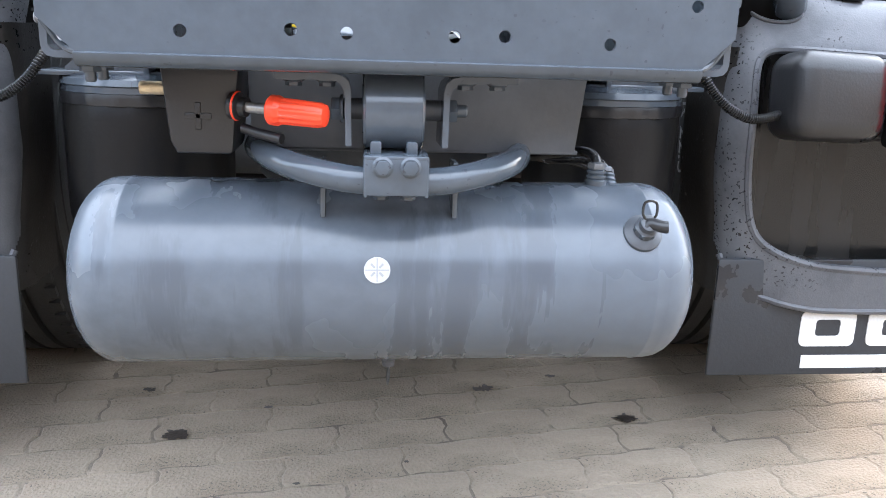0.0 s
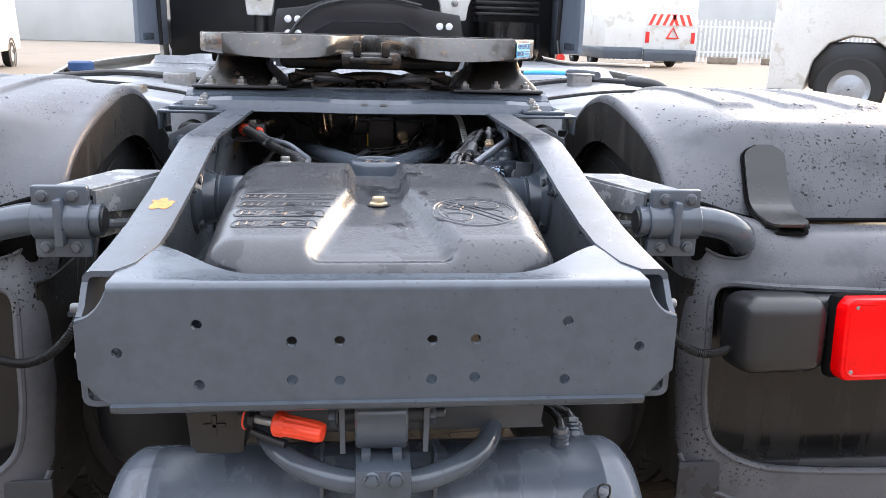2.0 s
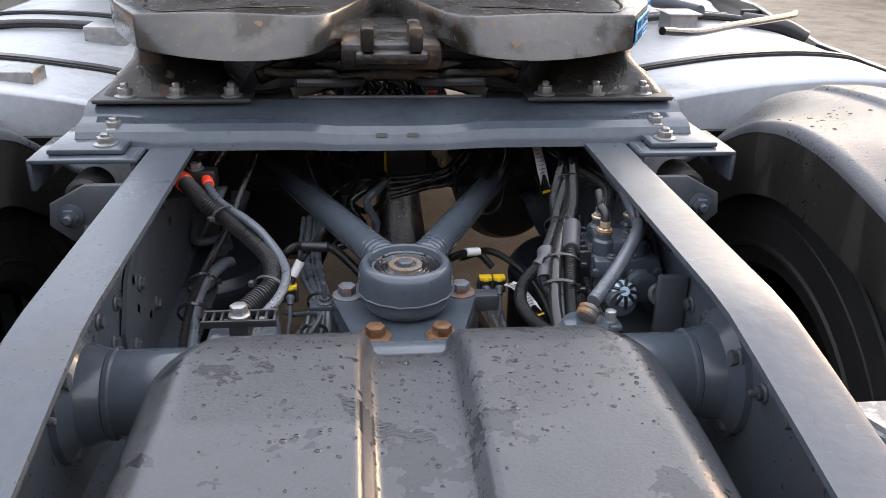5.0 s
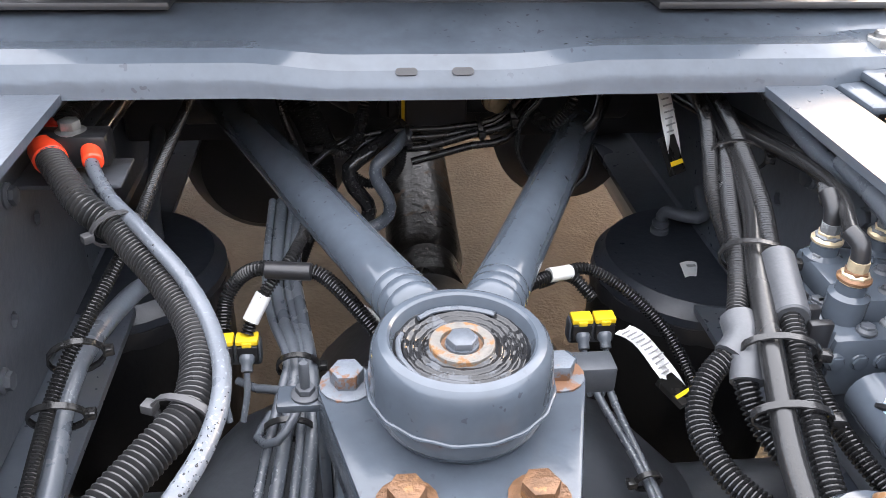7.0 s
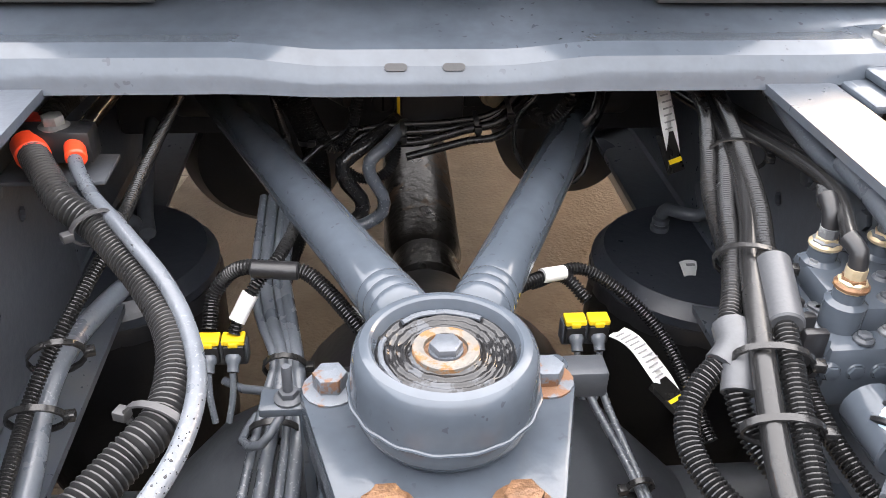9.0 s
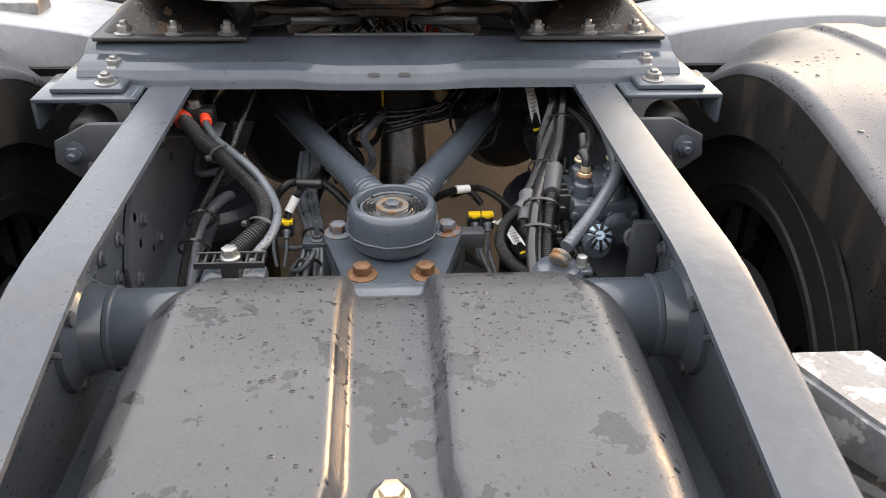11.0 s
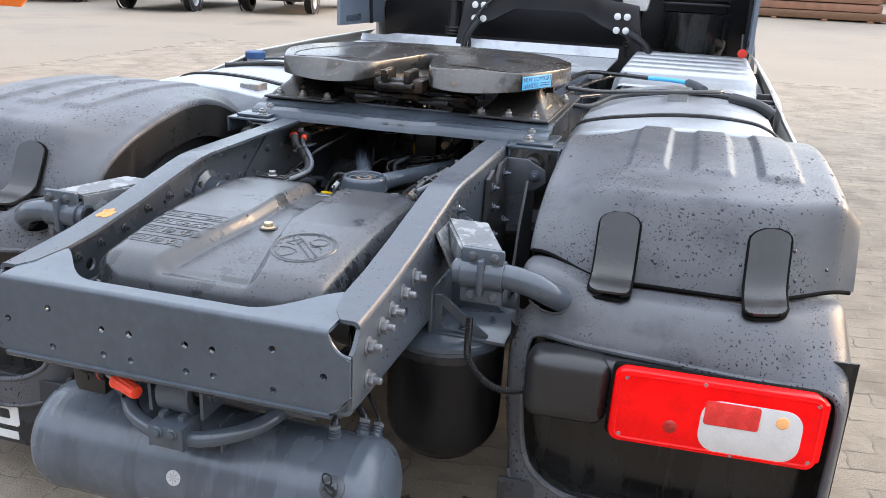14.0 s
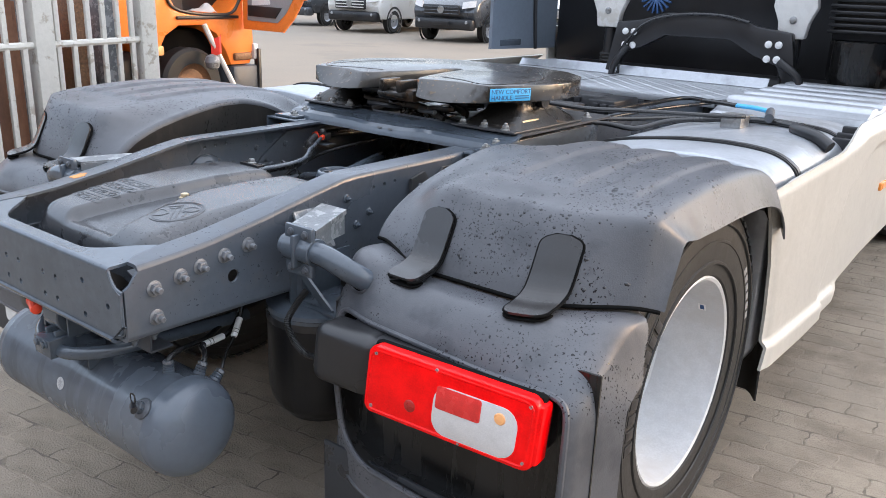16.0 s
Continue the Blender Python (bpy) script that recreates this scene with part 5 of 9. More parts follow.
for s in (-1, 1):
    bellow(s * 0.412, 0.572, 0.375, 0.700, 0.144, "black rubber air bellow below the rear bracket of the chassis")
    b, lid = bellow(s * 0.370, 1.43 if s > 0 else 1.465, 0.36, 0.735, 0.135, "black rubber air bellow with a painted top plate beside the axle", PAINT_NAVY)
    part("air_fitting", lathe([(0.012, 0), (0.012, 0.008), (0.009, 0.010), (0.011, 0.012), (0.011, 0.018), (0.007, 0.020), (0.007, 0.026)], 16, Matrix.Translation((s * 0.333, 1.485, 0.734))), PAINT_DULL, lid)
    part("air_hose", sweep([(s * 0.333, 1.485, 0.758), (s * 0.336, 1.478, 0.770), (s * 0.350, 1.462, 0.772), (s * 0.375, 1.455, 0.775), (s * 0.385, 1.50, 0.79)], 0.0085, 12, 0.008), PAINT_DULL, lid)
    if s > 0:
        st_ = part("torn_sticker", surface(lambda u, v: (0.333 + 0.022 * u - 0.006 * v, 1.405 - 0.036 * v + 0.008 * u * v, 0.7356 + 0.003 * math.sin(3 * u + v)), 6, 6, 0.0006), WHITEPL, lid, "torn white printed sticker")
        part("print_bar", box(0.338, 0.349, 1.392, 1.396, 0.7385, 0.7392, 0.0), GREYINK, st_)
    # bracket from the rail over the rear bellow
    br = thing("bellow_bracket", "grey cast bracket between chassis rail and rear air bellow", "bracket", (s * 0.45, 0.58, 0.69), "bellow brackets")
    bm = plate([(0.398, 0.800), (0.420, 0.800), (0.530, 0.715), (0.530, 0.700), (0.398, 0.700)], 0.008, [[(0.418, 0.776), (0.418, 0.716), (0.492, 0.716)]], XZ(0.50))
    plate([(0.398, 0.800), (0.420, 0.800), (0.530, 0.715), (0.530, 0.700), (0.398, 0.700)], 0.008, (), XZ(0.66), bm)
    box(0.36, 0.575, 0.49, 0.70, 0.700, 0.710, 0.003, bm)
    box(0.390, 0.40, 0.48, 0.70, 0.70, 0.82, 0.003, bm)
    if s < 0:
        flip_x(bm)
    part("casting", bm, PAINT, br)
    bm = lathe([(0.142, 0), (0.147, 0.004), (0.144, 0.014), (0.11, 0.022)], 44, Matrix.Translation((s * 0.412, 0.572, 0.684)))
    part("clamp_ring", bm, PAINT, br)
    for x, y in ((0.405, 0.55), (0.46, 0.53), (0.52, 0.60)):
        part("bolt", bolt((s * x, y, 0.702), (0, 0, 1), 0.010, 0.011, 0, 0.010), PAINT, br)

# ---- brackets that carry the mudguards ----
RUST_DARK = material("dirty_casting", (0.07, 0.066, 0.06), 0.8, var=0.6, scale=40, bump=0.6, fine=160, stain=(0.22, 0.20, 0.17), stain_scale=45, stain_cut=0.52, stain_rough=0.8)


def guard_arm(s):
    a = thing("mudguard_bracket", "worn cast arm with a clamped grey tube that carries the mudguard", "bracket", (s * 0.5, 0.45, 0.86), "mudguard brackets")

    def P(name, bm, mat, parent=a, label=""):
        if s < 0:
            flip_x(bm)
        return part(name, bm, mat, parent, label)

    # arm: sloping top plate with two webs
    top = lambda u, v: (0.402 + 0.092 * u + (0.084 - 0.006 * u) * v, 0.590 - 0.180 * v, 0.962 - 0.004 * v)
    bm = surface(top, 8, 8, 0.012)
    for u in (0.02, 0.93):
        surface(lambda v, w, u=u: (0.402 + 0.092 * u + 0.082 * v, 0.590 - 0.180 * v, 0.955 - (0.060 - 0.022 * v) * w), 8, 4, 0.007, bm)
    surface(lambda v, w: (0.402 + 0.05 * v, 0.592 - 0.10 * w, 0.955 - 0.10 * v), 4, 4, 0.007, bm)
    sweep([(0.404, 0.56, 0.860), (0.45, 0.49, 0.880), (0.490, 0.425, 0.895)], 0.011, 10, 0.02, bm)
    P("arm", bm, CAST, label="bare cast metal arm with worn paint")
    P("inner_web", surface(lambda u, v: (0.402 + 0.085 * u, 0.592 - 0.172 * u, 0.945 - 0.075 * v), 6, 6, 0.005), RUST_DARK, label="rough dirty inside of the arm")
    # clamp halves
    bm = box(0.486, 0.580, 0.386, 0.402, 0.930, 0.968, 0.006)
    lathe([(0.033, 0), (0.0345, 0.002), (0.0345, 0.092), (0.033, 0.094)], 32, along((0.486, 0.405, 0.906), (0.60, 0.405, 0.906)), bm)
    box(0.525, 0.541, 0.367, 0.40, 0.865, 0.948, 0.006, bm)
    cl = P("clamp", bm, PAINT)
    P("lower_lug", box(0.486, 0.580, 0.388, 0.404, 0.842, 0.880, 0.006), PAINT, cl)
    for x, z in ((0.511, 0.950), (0.560, 0.950), (0.511, 0.862), (0.560, 0.862)):
        P("bolt", bolt((x, 0.387, z), (0, -1, 0), 0.008, 0.008), PAINT_DULL, cl)
    tube = [(0.470, 0.405, 0.906), (0.53, 0.405, 0.906), (0.59, 0.405, 0.906), (0.640, 0.408, 0.896), (0.676, 0.424, 0.876), (0.697, 0.455, 0.852)]
    P("tube", sweep(tube, 0.0275, 24, 0.01), PAINT)
    P("tube_bore", lathe([(0.021, 0), (0.021, 0.004)], 20, along((0.4695, 0.405, 0.906), (0.46, 0.405, 0.906))), BLACK)


guard_arm(1)
guard_arm(-1)

# ---- rear axle with the V-stay ----
bm = lathe([(0.05, -0.62), (0.085, -0.55), (0.085, -0.28), (0.16, -0.20), (0.21, -0.08), (0.22, 0.0), (0.21, 0.08), (0.16, 0.20), (0.085, 0.28), (0.085, 0.55), (0.05, 0.62)], 36, Matrix.Translation((0, AXLE_Y, 0.52)) @ Matrix.Rotation(radians(90), 4, "Y"))
part("casing", bm, PAINT_DULL, axle)
bm = bmesh.new()
lathe([(0.185, 0), (0.175, 0.10), (0.12, 0.20), (0.08, 0.30)], 30, Matrix.Translation((0.03, AXLE_Y + 0.12, 0.54)) @ Matrix.Rotation(radians(-90), 4, "X"), bm)
part("differential_nose", bm, PAINT_DARK, axle)
# cast seat on the axle with a bolted plate whose corners round the bolts
def seat(u, v):
    e = 2 * u - 1
    y = 0.86 + 0.25 * v
    half = lerp([(0.86, 0.165), (0.92, 0.140), (0.97, 0.122), (1.02, 0.112), (1.06, 0.102), (1.11, 0.098)], y)
    return (0.007 + half * e, y, 0.812 - 0.10 * abs(e) ** 5 - 0.03 * smooth(0.93, 0.86, y))


bm = surface(seat, 28, 16, 0.03)
box(-0.09, 0.10, 0.90, 1.10, 0.70, 0.79, 0.01, bm)
pl = part("axle_seat", bm, PAINT, axle)
corner = lambda cx, cy, r, a0, a1: [(cx + r * math.cos(radians(a0 + (a1 - a0) * k / 6)), cy + r * math.sin(radians(a0 + (a1 - a0) * k / 6))) for k in range(7)]
outline = corner(0.092, 1.070, 0.024, -12, 120) + corner(-0.078, 1.070, 0.024, 60, 195) + corner(-0.038, 0.945, 0.029, 195, 270) + corner(0.052, 0.943, 0.029, 270, 345)
mp = part("mounting_plate", plate(outline, 0.046, (), Matrix.Translation((0, 0, 0.800)), None, 0.004), PAINT, pl)
CHIPPED = material("paint_flaked_to_rust", (0.118, 0.134, 0.156), 0.4, var=0.2, scale=30, bump=0.25, fine=200, stain=(0.17, 0.082, 0.042), stain_scale=42, stain_rough=0.65, stain_cut=0.54, stain_soft=0.05)
for x, y in ((-0.038, 0.945), (0.052, 0.943), (-0.078, 1.070), (0.092, 1.070)):
    part("bolt", bolt((x, y, 0.846), (0, 0, 1), 0.0135, 0.017, 0.022), RUST if y < 1 else CHIPPED, pl, "rusty flanged bolt" if y < 1 else "flanged bolt with grey paint flaking to rust")
# bar and stud beside the seat
part("sensor_bar", box(0.098, 0.158, 1.106, 1.134, 0.792, 0.820, 0.004), PAINT_DULL, axle)
part("sensor_leg", box(0.098, 0.126, 1.104, 1.136, 0.66, 0.794, 0.006), PAINT_DULL, axle)
part("bolt", bolt((0.112, 1.120, 0.820), (0, 0, 1), 0.007, 0.007, 0.011), PAINT, axle)
part("clip_tab", box(-0.135, -0.094, 1.066, 1.092, 0.822, 0.830, 0.002), PAINT, axle)
part("clip_leg", box(-0.104, -0.094, 1.066, 1.092, 0.70, 0.823, 0.002), PAINT, axle)
part("clip_stud", bolt((-0.112, 1.079, 0.830), (0, 0, 1), 0.008, 0.009, 0.012, 0.022), PAINT_DULL, axle)

vstay = thing("v_stay", "grey V-shaped axle stay with a round joint housing", "axle stay", (0.006, 1.03, 0.85))
C = Vector((0.007, 1.032, 0))
HUB = Matrix.Translation(C) @ Matrix.Diagonal((0.925, 0.925, 1.0, 1.0))
prof = [(0.046, 0.844), (0.058, 0.848), (0.0660, 0.854), (0.0705, 0.862), (0.0722, 0.870), (0.0728, 0.8765), (0.0742, 0.8775), (0.0746, 0.8790), (0.0744, 0.8815), (0.0739, 0.892), (0.0730, 0.902), (0.0718, 0.9100), (0.0695, 0.9155), (0.0660, 0.9188), (0.0620, 0.9202), (0.0590, 0.9202), (0.0570, 0.9185), (0.0550, 0.9130), (0.0540, 0.908)]
part("joint_housing", lathe(prof, 64, HUB, None, True), PAINT, vstay, sharp=24)
part("weld_bead", sweep([HUB @ Vector(((0.0752 + 0.0006 * math.sin(17 * t)) * math.cos(t), (0.0752 + 0.0006 * math.sin(17 * t)) * math.sin(t), 0.8785 + 0.0011 * noise.noise((4 * math.cos(t), 4 * math.sin(t), 1.0)))) for t in np.linspace(0, 2 * math.pi, 90)], 0.0016, 8, 0.004, None, False), PAINT, vstay)
WETRUBBER = material("wet_black_rubber", (0.014, 0.014, 0.015), 0.10, var=0.3, scale=60, bump=0.15, fine=120, stain=(0.050, 0.055, 0.063), stain_scale=34, stain_rough=0.16, stain_cut=0.56, stain_soft=0.04)


def ring_top(u, v):
    """Soft uneven rubber ridges round the bolt, lumpy with paint at the outer edge."""
    a, r = 2 * math.pi * u, 0.0552 - 0.0310 * v
    x, y = r * math.cos(a), r * math.sin(a)
    ridge = 0.0019 * (0.5 + 0.5 * math.cos(2 * math.pi * (r - 0.0250 + 0.0007 * math.sin(3 * a + 1)) / 0.0066)) ** 1.6
    lump = 0.0030 * smooth(0.0440, 0.0500, r) * max(0.0, noise.noise((x * 75, y * 75, 3.1)))
    return HUB @ Vector((x, y, 0.9090 + ridge + lump + 0.0010 * noise.noise((x * 160, y * 160, 0.4))))


part("rubber_ring", surface(ring_top, 120, 44), WETRUBBER, vstay, sharp=80)
part("paint_lump", sweep([HUB @ Vector((0.0495 * math.cos(t) + 0.0012 * math.sin(9 * t), 0.0495 * math.sin(t), 0.9110)) for t in np.linspace(0.9, 2.3, 16)], 0.0026, 8, 0.004, None, True, 0.0, 0.8), GREYHOSE, vstay, "lump of grey paint on the rubber")
part("paint_lump", sweep([HUB @ Vector((0.0500 * math.cos(t), 0.0500 * math.sin(t) + 0.0010 * math.sin(11 * t), 0.9105)) for t in np.linspace(2.75, 3.9, 14)], 0.0022, 8, 0.004, None, True, 0.0, 0.8), GREYHOSE, vstay, "lump of grey paint on the rubber")
TAN = material("dirty_pale_washer", (0.150, 0.140, 0.126), 0.42, metal=0.2, var=0.3, scale=60, bump=0.25, fine=260, stain=(0.20, 0.098, 0.036), stain_scale=60, stain_rough=0.7, stain_cut=0.50, stain_soft=0.06)
part("washer", lathe([(0.0262, 0.909), (0.0260, 0.9134), (0.0250, 0.9144), (0.0172, 0.9142), (0.0165, 0.9105)], 44, HUB), TAN, vstay, "dirty pale washer with rust at its edges")
part("inner_washer", lathe([(0.0172, 0.9100), (0.0168, 0.9112), (0.0110, 0.9110)], 36, HUB), RUST, vstay, "rusty inner washer")
part("centre_bolt", bolt(C + Vector((0, 0, 0.909)), (0, 0, 1), 0.0118, 0.0095, 0.0128), GREYHOSE, vstay)
for s in (-1, 1):
    p0 = Vector((0.010 + s * 0.021, 1.087, 0.886))
    p1 = Vector((0.009 + s * 0.277, 1.68, 0.875))
    m = along(p0, p1)
    ln = (p1 - p0).length
    prof = [(0.020, 0), (0.020, 0.018), (0.0235, 0.021), (0.0262, 0.026), (0.0262, 0.031), (0.0248, 0.034), (0.0262, 0.038), (0.0262, 0.044), (0.0246, 0.047), (0.0258, 0.051), (0.0258, 0.057), (0.0242, 0.060), (0.0252, 0.064), (0.0248, 0.10), (0.0248, ln - 0.03), (0.022, ln)]
    arm = part("arm", lathe(prof, 28, m), PAINT, vstay)
    part("end_joint", lathe([(0.05, -0.035), (0.052, -0.03), (0.052, 0.03), (0.05, 0.035)], 26, Matrix.Translation(p1) @ Matrix.Rotation(radians(90), 4, "Y")), PAINT_DARK, arm)

# ---- propeller shaft ----
shaft = thing("propeller_shaft", "dark steel propeller shaft running forward under the chassis", "drive shaft", (0.06, 2.2, 0.55))
p0, p1 = Vector((0.035, 1.50, 0.55)), Vector((0.06, 3.6, 0.70))
ln = (p1 - p0).length
part("tube", lathe([(0.045, 0), (0.045, 0.10), (0.056, 0.115), (0.056, 0.16), (0.052, 0.18), (0.062, 0.20), (0.062, ln)], 30, along(p0, p1)), GREASE, shaft)
part("joint", lathe([(0.07, -0.07), (0.07, -0.05), (0.05, -0.03), (0.05, 0.02)], 26, along(p0, p1)), PAINT_DARK, shaft)

# gearbox and engine bulk ahead, dark between the rails
gear = thing("gearbox", "dark gearbox and engine bulk between the rails", "gearbox", (0.05, 3.7, 0.5))
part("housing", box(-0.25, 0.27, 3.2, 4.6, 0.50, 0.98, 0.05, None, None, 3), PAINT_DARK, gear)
air2 = thing("air_vessel", "round dark painted air vessels across the frame ahead of the axle", "air tank", (-0.2, 1.95, 0.6))
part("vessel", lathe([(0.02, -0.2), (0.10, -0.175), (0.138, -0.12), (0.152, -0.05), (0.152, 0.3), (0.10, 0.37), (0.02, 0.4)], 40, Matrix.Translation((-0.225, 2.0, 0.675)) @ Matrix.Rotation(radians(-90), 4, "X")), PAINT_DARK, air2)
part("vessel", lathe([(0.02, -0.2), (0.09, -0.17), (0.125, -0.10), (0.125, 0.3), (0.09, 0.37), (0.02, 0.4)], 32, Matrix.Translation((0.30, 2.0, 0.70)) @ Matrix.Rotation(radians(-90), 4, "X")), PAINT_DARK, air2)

# ---- valve block beside the valve block ----
vb = thing("brake_valve_block", "grey painted brake modulator valve with ports and fittings", "valve", (0.31, 1.06, 0.86))
body = part("body", box(0.272, 0.372, 1.000, 1.120, 0.870, 0.925, 0.008), PAINT, vb)
part("upper_body", box(0.285, 0.36, 1.02, 1.10, 0.92, 0.945, 0.006), PAINT, vb)
part("side_block", box(0.262, 0.30, 1.02, 1.05, 0.84, 0.90, 0.006), PAINT, vb)
for x, y in ((0.292, 1.03), (0.34, 1.025), (0.30, 1.085), (0.35, 1.09)):
    part("port_boss", lathe([(0.015, 0.925), (0.015, 0.945), (0.011, 0.948), (0.011, 0.956)], 18, Matrix.Translation((x, y, 0))), PAINT, vb)
part("side_plug", lathe([(0.022, 0), (0.022, 0.05), (0.018, 0.055)], 22, along((0.272, 1.04, 0.895), (0.23, 1.04, 0.895))), PAINT, vb)
for k in range(4):
    part("lug", box(0.262, 0.275, 1.005 + 0.026 * k, 1.020 + 0.026 * k, 0.88, 0.93, 0.003), PAINT, vb)
for x, y in ((0.292, 1.03), (0.34, 1.025), (0.30, 1.085), (0.35, 1.09)):
    part("fitting", lathe([(0.0105, 0.956), (0.0105, 0.963), (0.0075, 0.965), (0.0075, 0.974)], 8, Matrix.Translation((x, y, 0))), BRASS if x < 0.3 else CAST, vb)
for k in range(6):
    x, y = 0.277 + 0.018 * k, 1.003
    part("bolt", bolt((x, y, 0.905), (0, -1, 0), 0.006, 0.006), PAINT, vb)
bm = rod((0.296, 0.98, 0.893), (0.296, 0.93, 0.893), 0.020)
lathe([(0.023, 0), (0.023, 0.012), (0.016, 0.016), (0.012, 0.016)], 22, along((0.338, 0.985, 0.895), (0.338, 0.95, 0.895)), bm)
rod((0.338, 1.02, 0.895), (0.338, 0.975, 0.895), 0.016, 18, 0.0015, bm)
part("silencer_body", bm, PAINT, vb)
KN = Vector((0.300, 0.945, 0.900))
m = along(KN, KN + Vector((-0.15, -0.75, 0.65)))
knob = part("silencer", lathe([(0.006, -0.020), (0.014, -0.015), (0.0185, -0.007), (0.0195, 0.0), (0.0185, 0.007), (0.014, 0.0145), (0.006, 0.0185)], 26, m), PALEBLUE, vb, "pale blue round cap with black ribs")
for k in range(9):
    a = 2 * math.pi * k / 9
    line = [m @ Vector((0.0200 * math.sin(t) * math.cos(a), 0.0200 * math.sin(t) * math.sin(a), 0.0200 * math.cos(t))) for t in np.linspace(0.35, 1.75, 7)]
    part("rib", sweep(line, 0.0026, 6, 0.004), BLACK, knob)
# small bolts, fins, plugs and elbows that crowd the valve
rng = random.Random(21)
for k in range(14):
    x, y = 0.280 + 0.086 * rng.random(), 1.005 + 0.11 * rng.random()
    part("bolt", bolt((x, y, 0.943 if 0.288 < x < 0.357 and 1.023 < y < 1.097 else 0.925), (0, 0, 1), 0.0055, 0.006), PAINT_DULL if k % 3 else CAST, vb)
for k in range(5):
    part("fin", box(0.250, 0.268, 1.000 + 0.019 * k, 1.008 + 0.019 * k, 0.900, 0.940, 0.002), BLACK, vb)
for x, y, d in ((0.292, 1.03, (-0.3, 0.8, 0.3)), (0.34, 1.025, (0.1, 0.9, 0.4)), (0.30, 1.085, (0.0, 0.9, 0.5)), (0.35, 1.09, (0.2, 0.9, 0.4))):
    p0 = Vector((x, y, 0.972))
    d = Vector(d)
    part("elbow", sweep([p0, p0 + Vector((0, 0.004, 0.012)), p0 + Vector((0, 0.004, 0.013)) + d * 0.014], 0.0068, 12, 0.005), BLACK, vb)
    part("nut", bolt(p0 + Vector((0, 0, -0.014)), (0, 0, 1), 0.0092, 0.008), RUST if y < 1.05 else BRASS, vb)
part("plug", lathe([(0.016, 0), (0.016, 0.004), (0.012, 0.006), (0.012, 0.003), (0.005, 0.003)], 20, along((0.352, 0.948, 0.897), (0.350, 0.90, 0.92))), PAINT_DULL, vb)
bm = box(0.31, 0.385, 0.96, 1.16, 0.80, 0.815, 0.004)
box(0.345, 0.385, 0.93, 0.945, 0.78, 0.93, 0.003, bm)
part("bracket", bm, PAINT_DULL, vb)

# ---- hoses and cables between the rails ----
SLEEVE = material("dark_grey_sleeve", (0.058, 0.061, 0.067), 0.42, var=0.15, scale=20, bump=0.06, fine=300)


def hose(name, pts, r, mat, label, ribs=0.0, n=10, category="hose", group="hoses and cables", step=0.012):
    return solo(name, sweep(pts, r, n, step, None, True, ribs * 0.68), mat, label, category, group, "", 25 if ribs else 60)


def tie(p, d, r, parent=None, mat=HOSE, flat=1.0):
    """A cable tie round a bundle, its section squashed by flat."""
    p, d = Vector(p), Vector(d).normalized()
    bm = lathe([(r, -0.003), (r + 0.0018, -0.0026), (r + 0.0018, 0.0026), (r, 0.003)], 16, along(p, p + d) @ Matrix.Diagonal((1, flat, 1, 1)), None, False)
    side = d.cross(Vector((0, 0, 1)))
    side = side.normalized() if side.length > 0.1 else Vector((1, 0, 0))
    q = p + side * (r + 0.002)
    box(-0.0045, 0.0045, -0.0035, 0.0035, -0.003, 0.006, 0.001, bm, along(q, q + side))
    return solo("cable_tie", bm, mat, "black plastic cable tie round hoses", "cable tie", "cable ties")


RIBHOSE = material("corrugated_hose", (0.024, 0.024, 0.025), 0.30, var=0.2, scale=20, bump=0.06, fine=300)
# big ribbed hose and grey hose from the terminal inside the rail
BIG = [(-0.345, 1.275, 0.962), (-0.317, 1.228, 0.956), (-0.292, 1.191, 0.948), (-0.264, 1.172, 0.936), (-0.24, 1.144, 0.928), (-0.216, 1.112, 0.922), (-0.192, 1.07, 0.918), (-0.18, 1.036, 0.916), (-0.175, 1.002, 0.914), (-0.177, 0.972, 0.912), (-0.187, 0.952, 0.91), (-0.197, 0.937, 0.907), (-0.222, 0.89, 0.9), (-0.226, 0.85, 0.888), (-0.228, 0.81, 0.865)]
hose("ribbed_hose", BIG, 0.0134, RIBHOSE, "thick black corrugated hose from the terminal on the rail", 0.0064, 16)
GREY1 = [(-0.305, 1.272, 0.96), (-0.297, 1.246, 0.956), (-0.275, 1.207, 0.947), (-0.245, 1.164, 0.945), (-0.218, 1.123, 0.944), (-0.197, 1.095, 0.937), (-0.18, 1.066, 0.929), (-0.165, 1.028, 0.925), (-0.157, 0.995, 0.925), (-0.155, 0.967, 0.924), (-0.157, 0.941, 0.923), (-0.163, 0.915, 0.921), (-0.178, 0.875, 0.917), (-0.188, 0.84, 0.902), (-0.192, 0.81, 0.875)]
grey_hose = hose("grey_hose", GREY1, 0.0064, GREYHOSE, "grey painted hose beside the corrugated hose, beaded with water", 0.0, 12)
grey_line = spline(GREY1, 0.006)


def grey_skin(u, v):
    p, d = path_at(grey_line, v)
    side = d.cross(Vector((0, 0, 1))).normalized()
    a = 2 * math.pi * u
    return p + (side * math.cos(a) + side.cross(d) * math.sin(a)) * 0.0065


drops(grey_skin, 180, 17, ((0.0, 0.5), (0.02, 0.98)), 0.0004, 0.0010, grey_hose)
HOSE_TIES = [((-0.262, 1.168, 0.939), (0.45, -0.6, 0.0)), ((-0.178, 0.965, 0.917), (-0.35, -0.9, -0.05)), ((-0.192, 0.880, 0.908), (0.2, -0.9, 0))]
for p, d in HOSE_TIES:
    tie(p, d, 0.0205, mat=PAINT_DARK, flat=0.68)
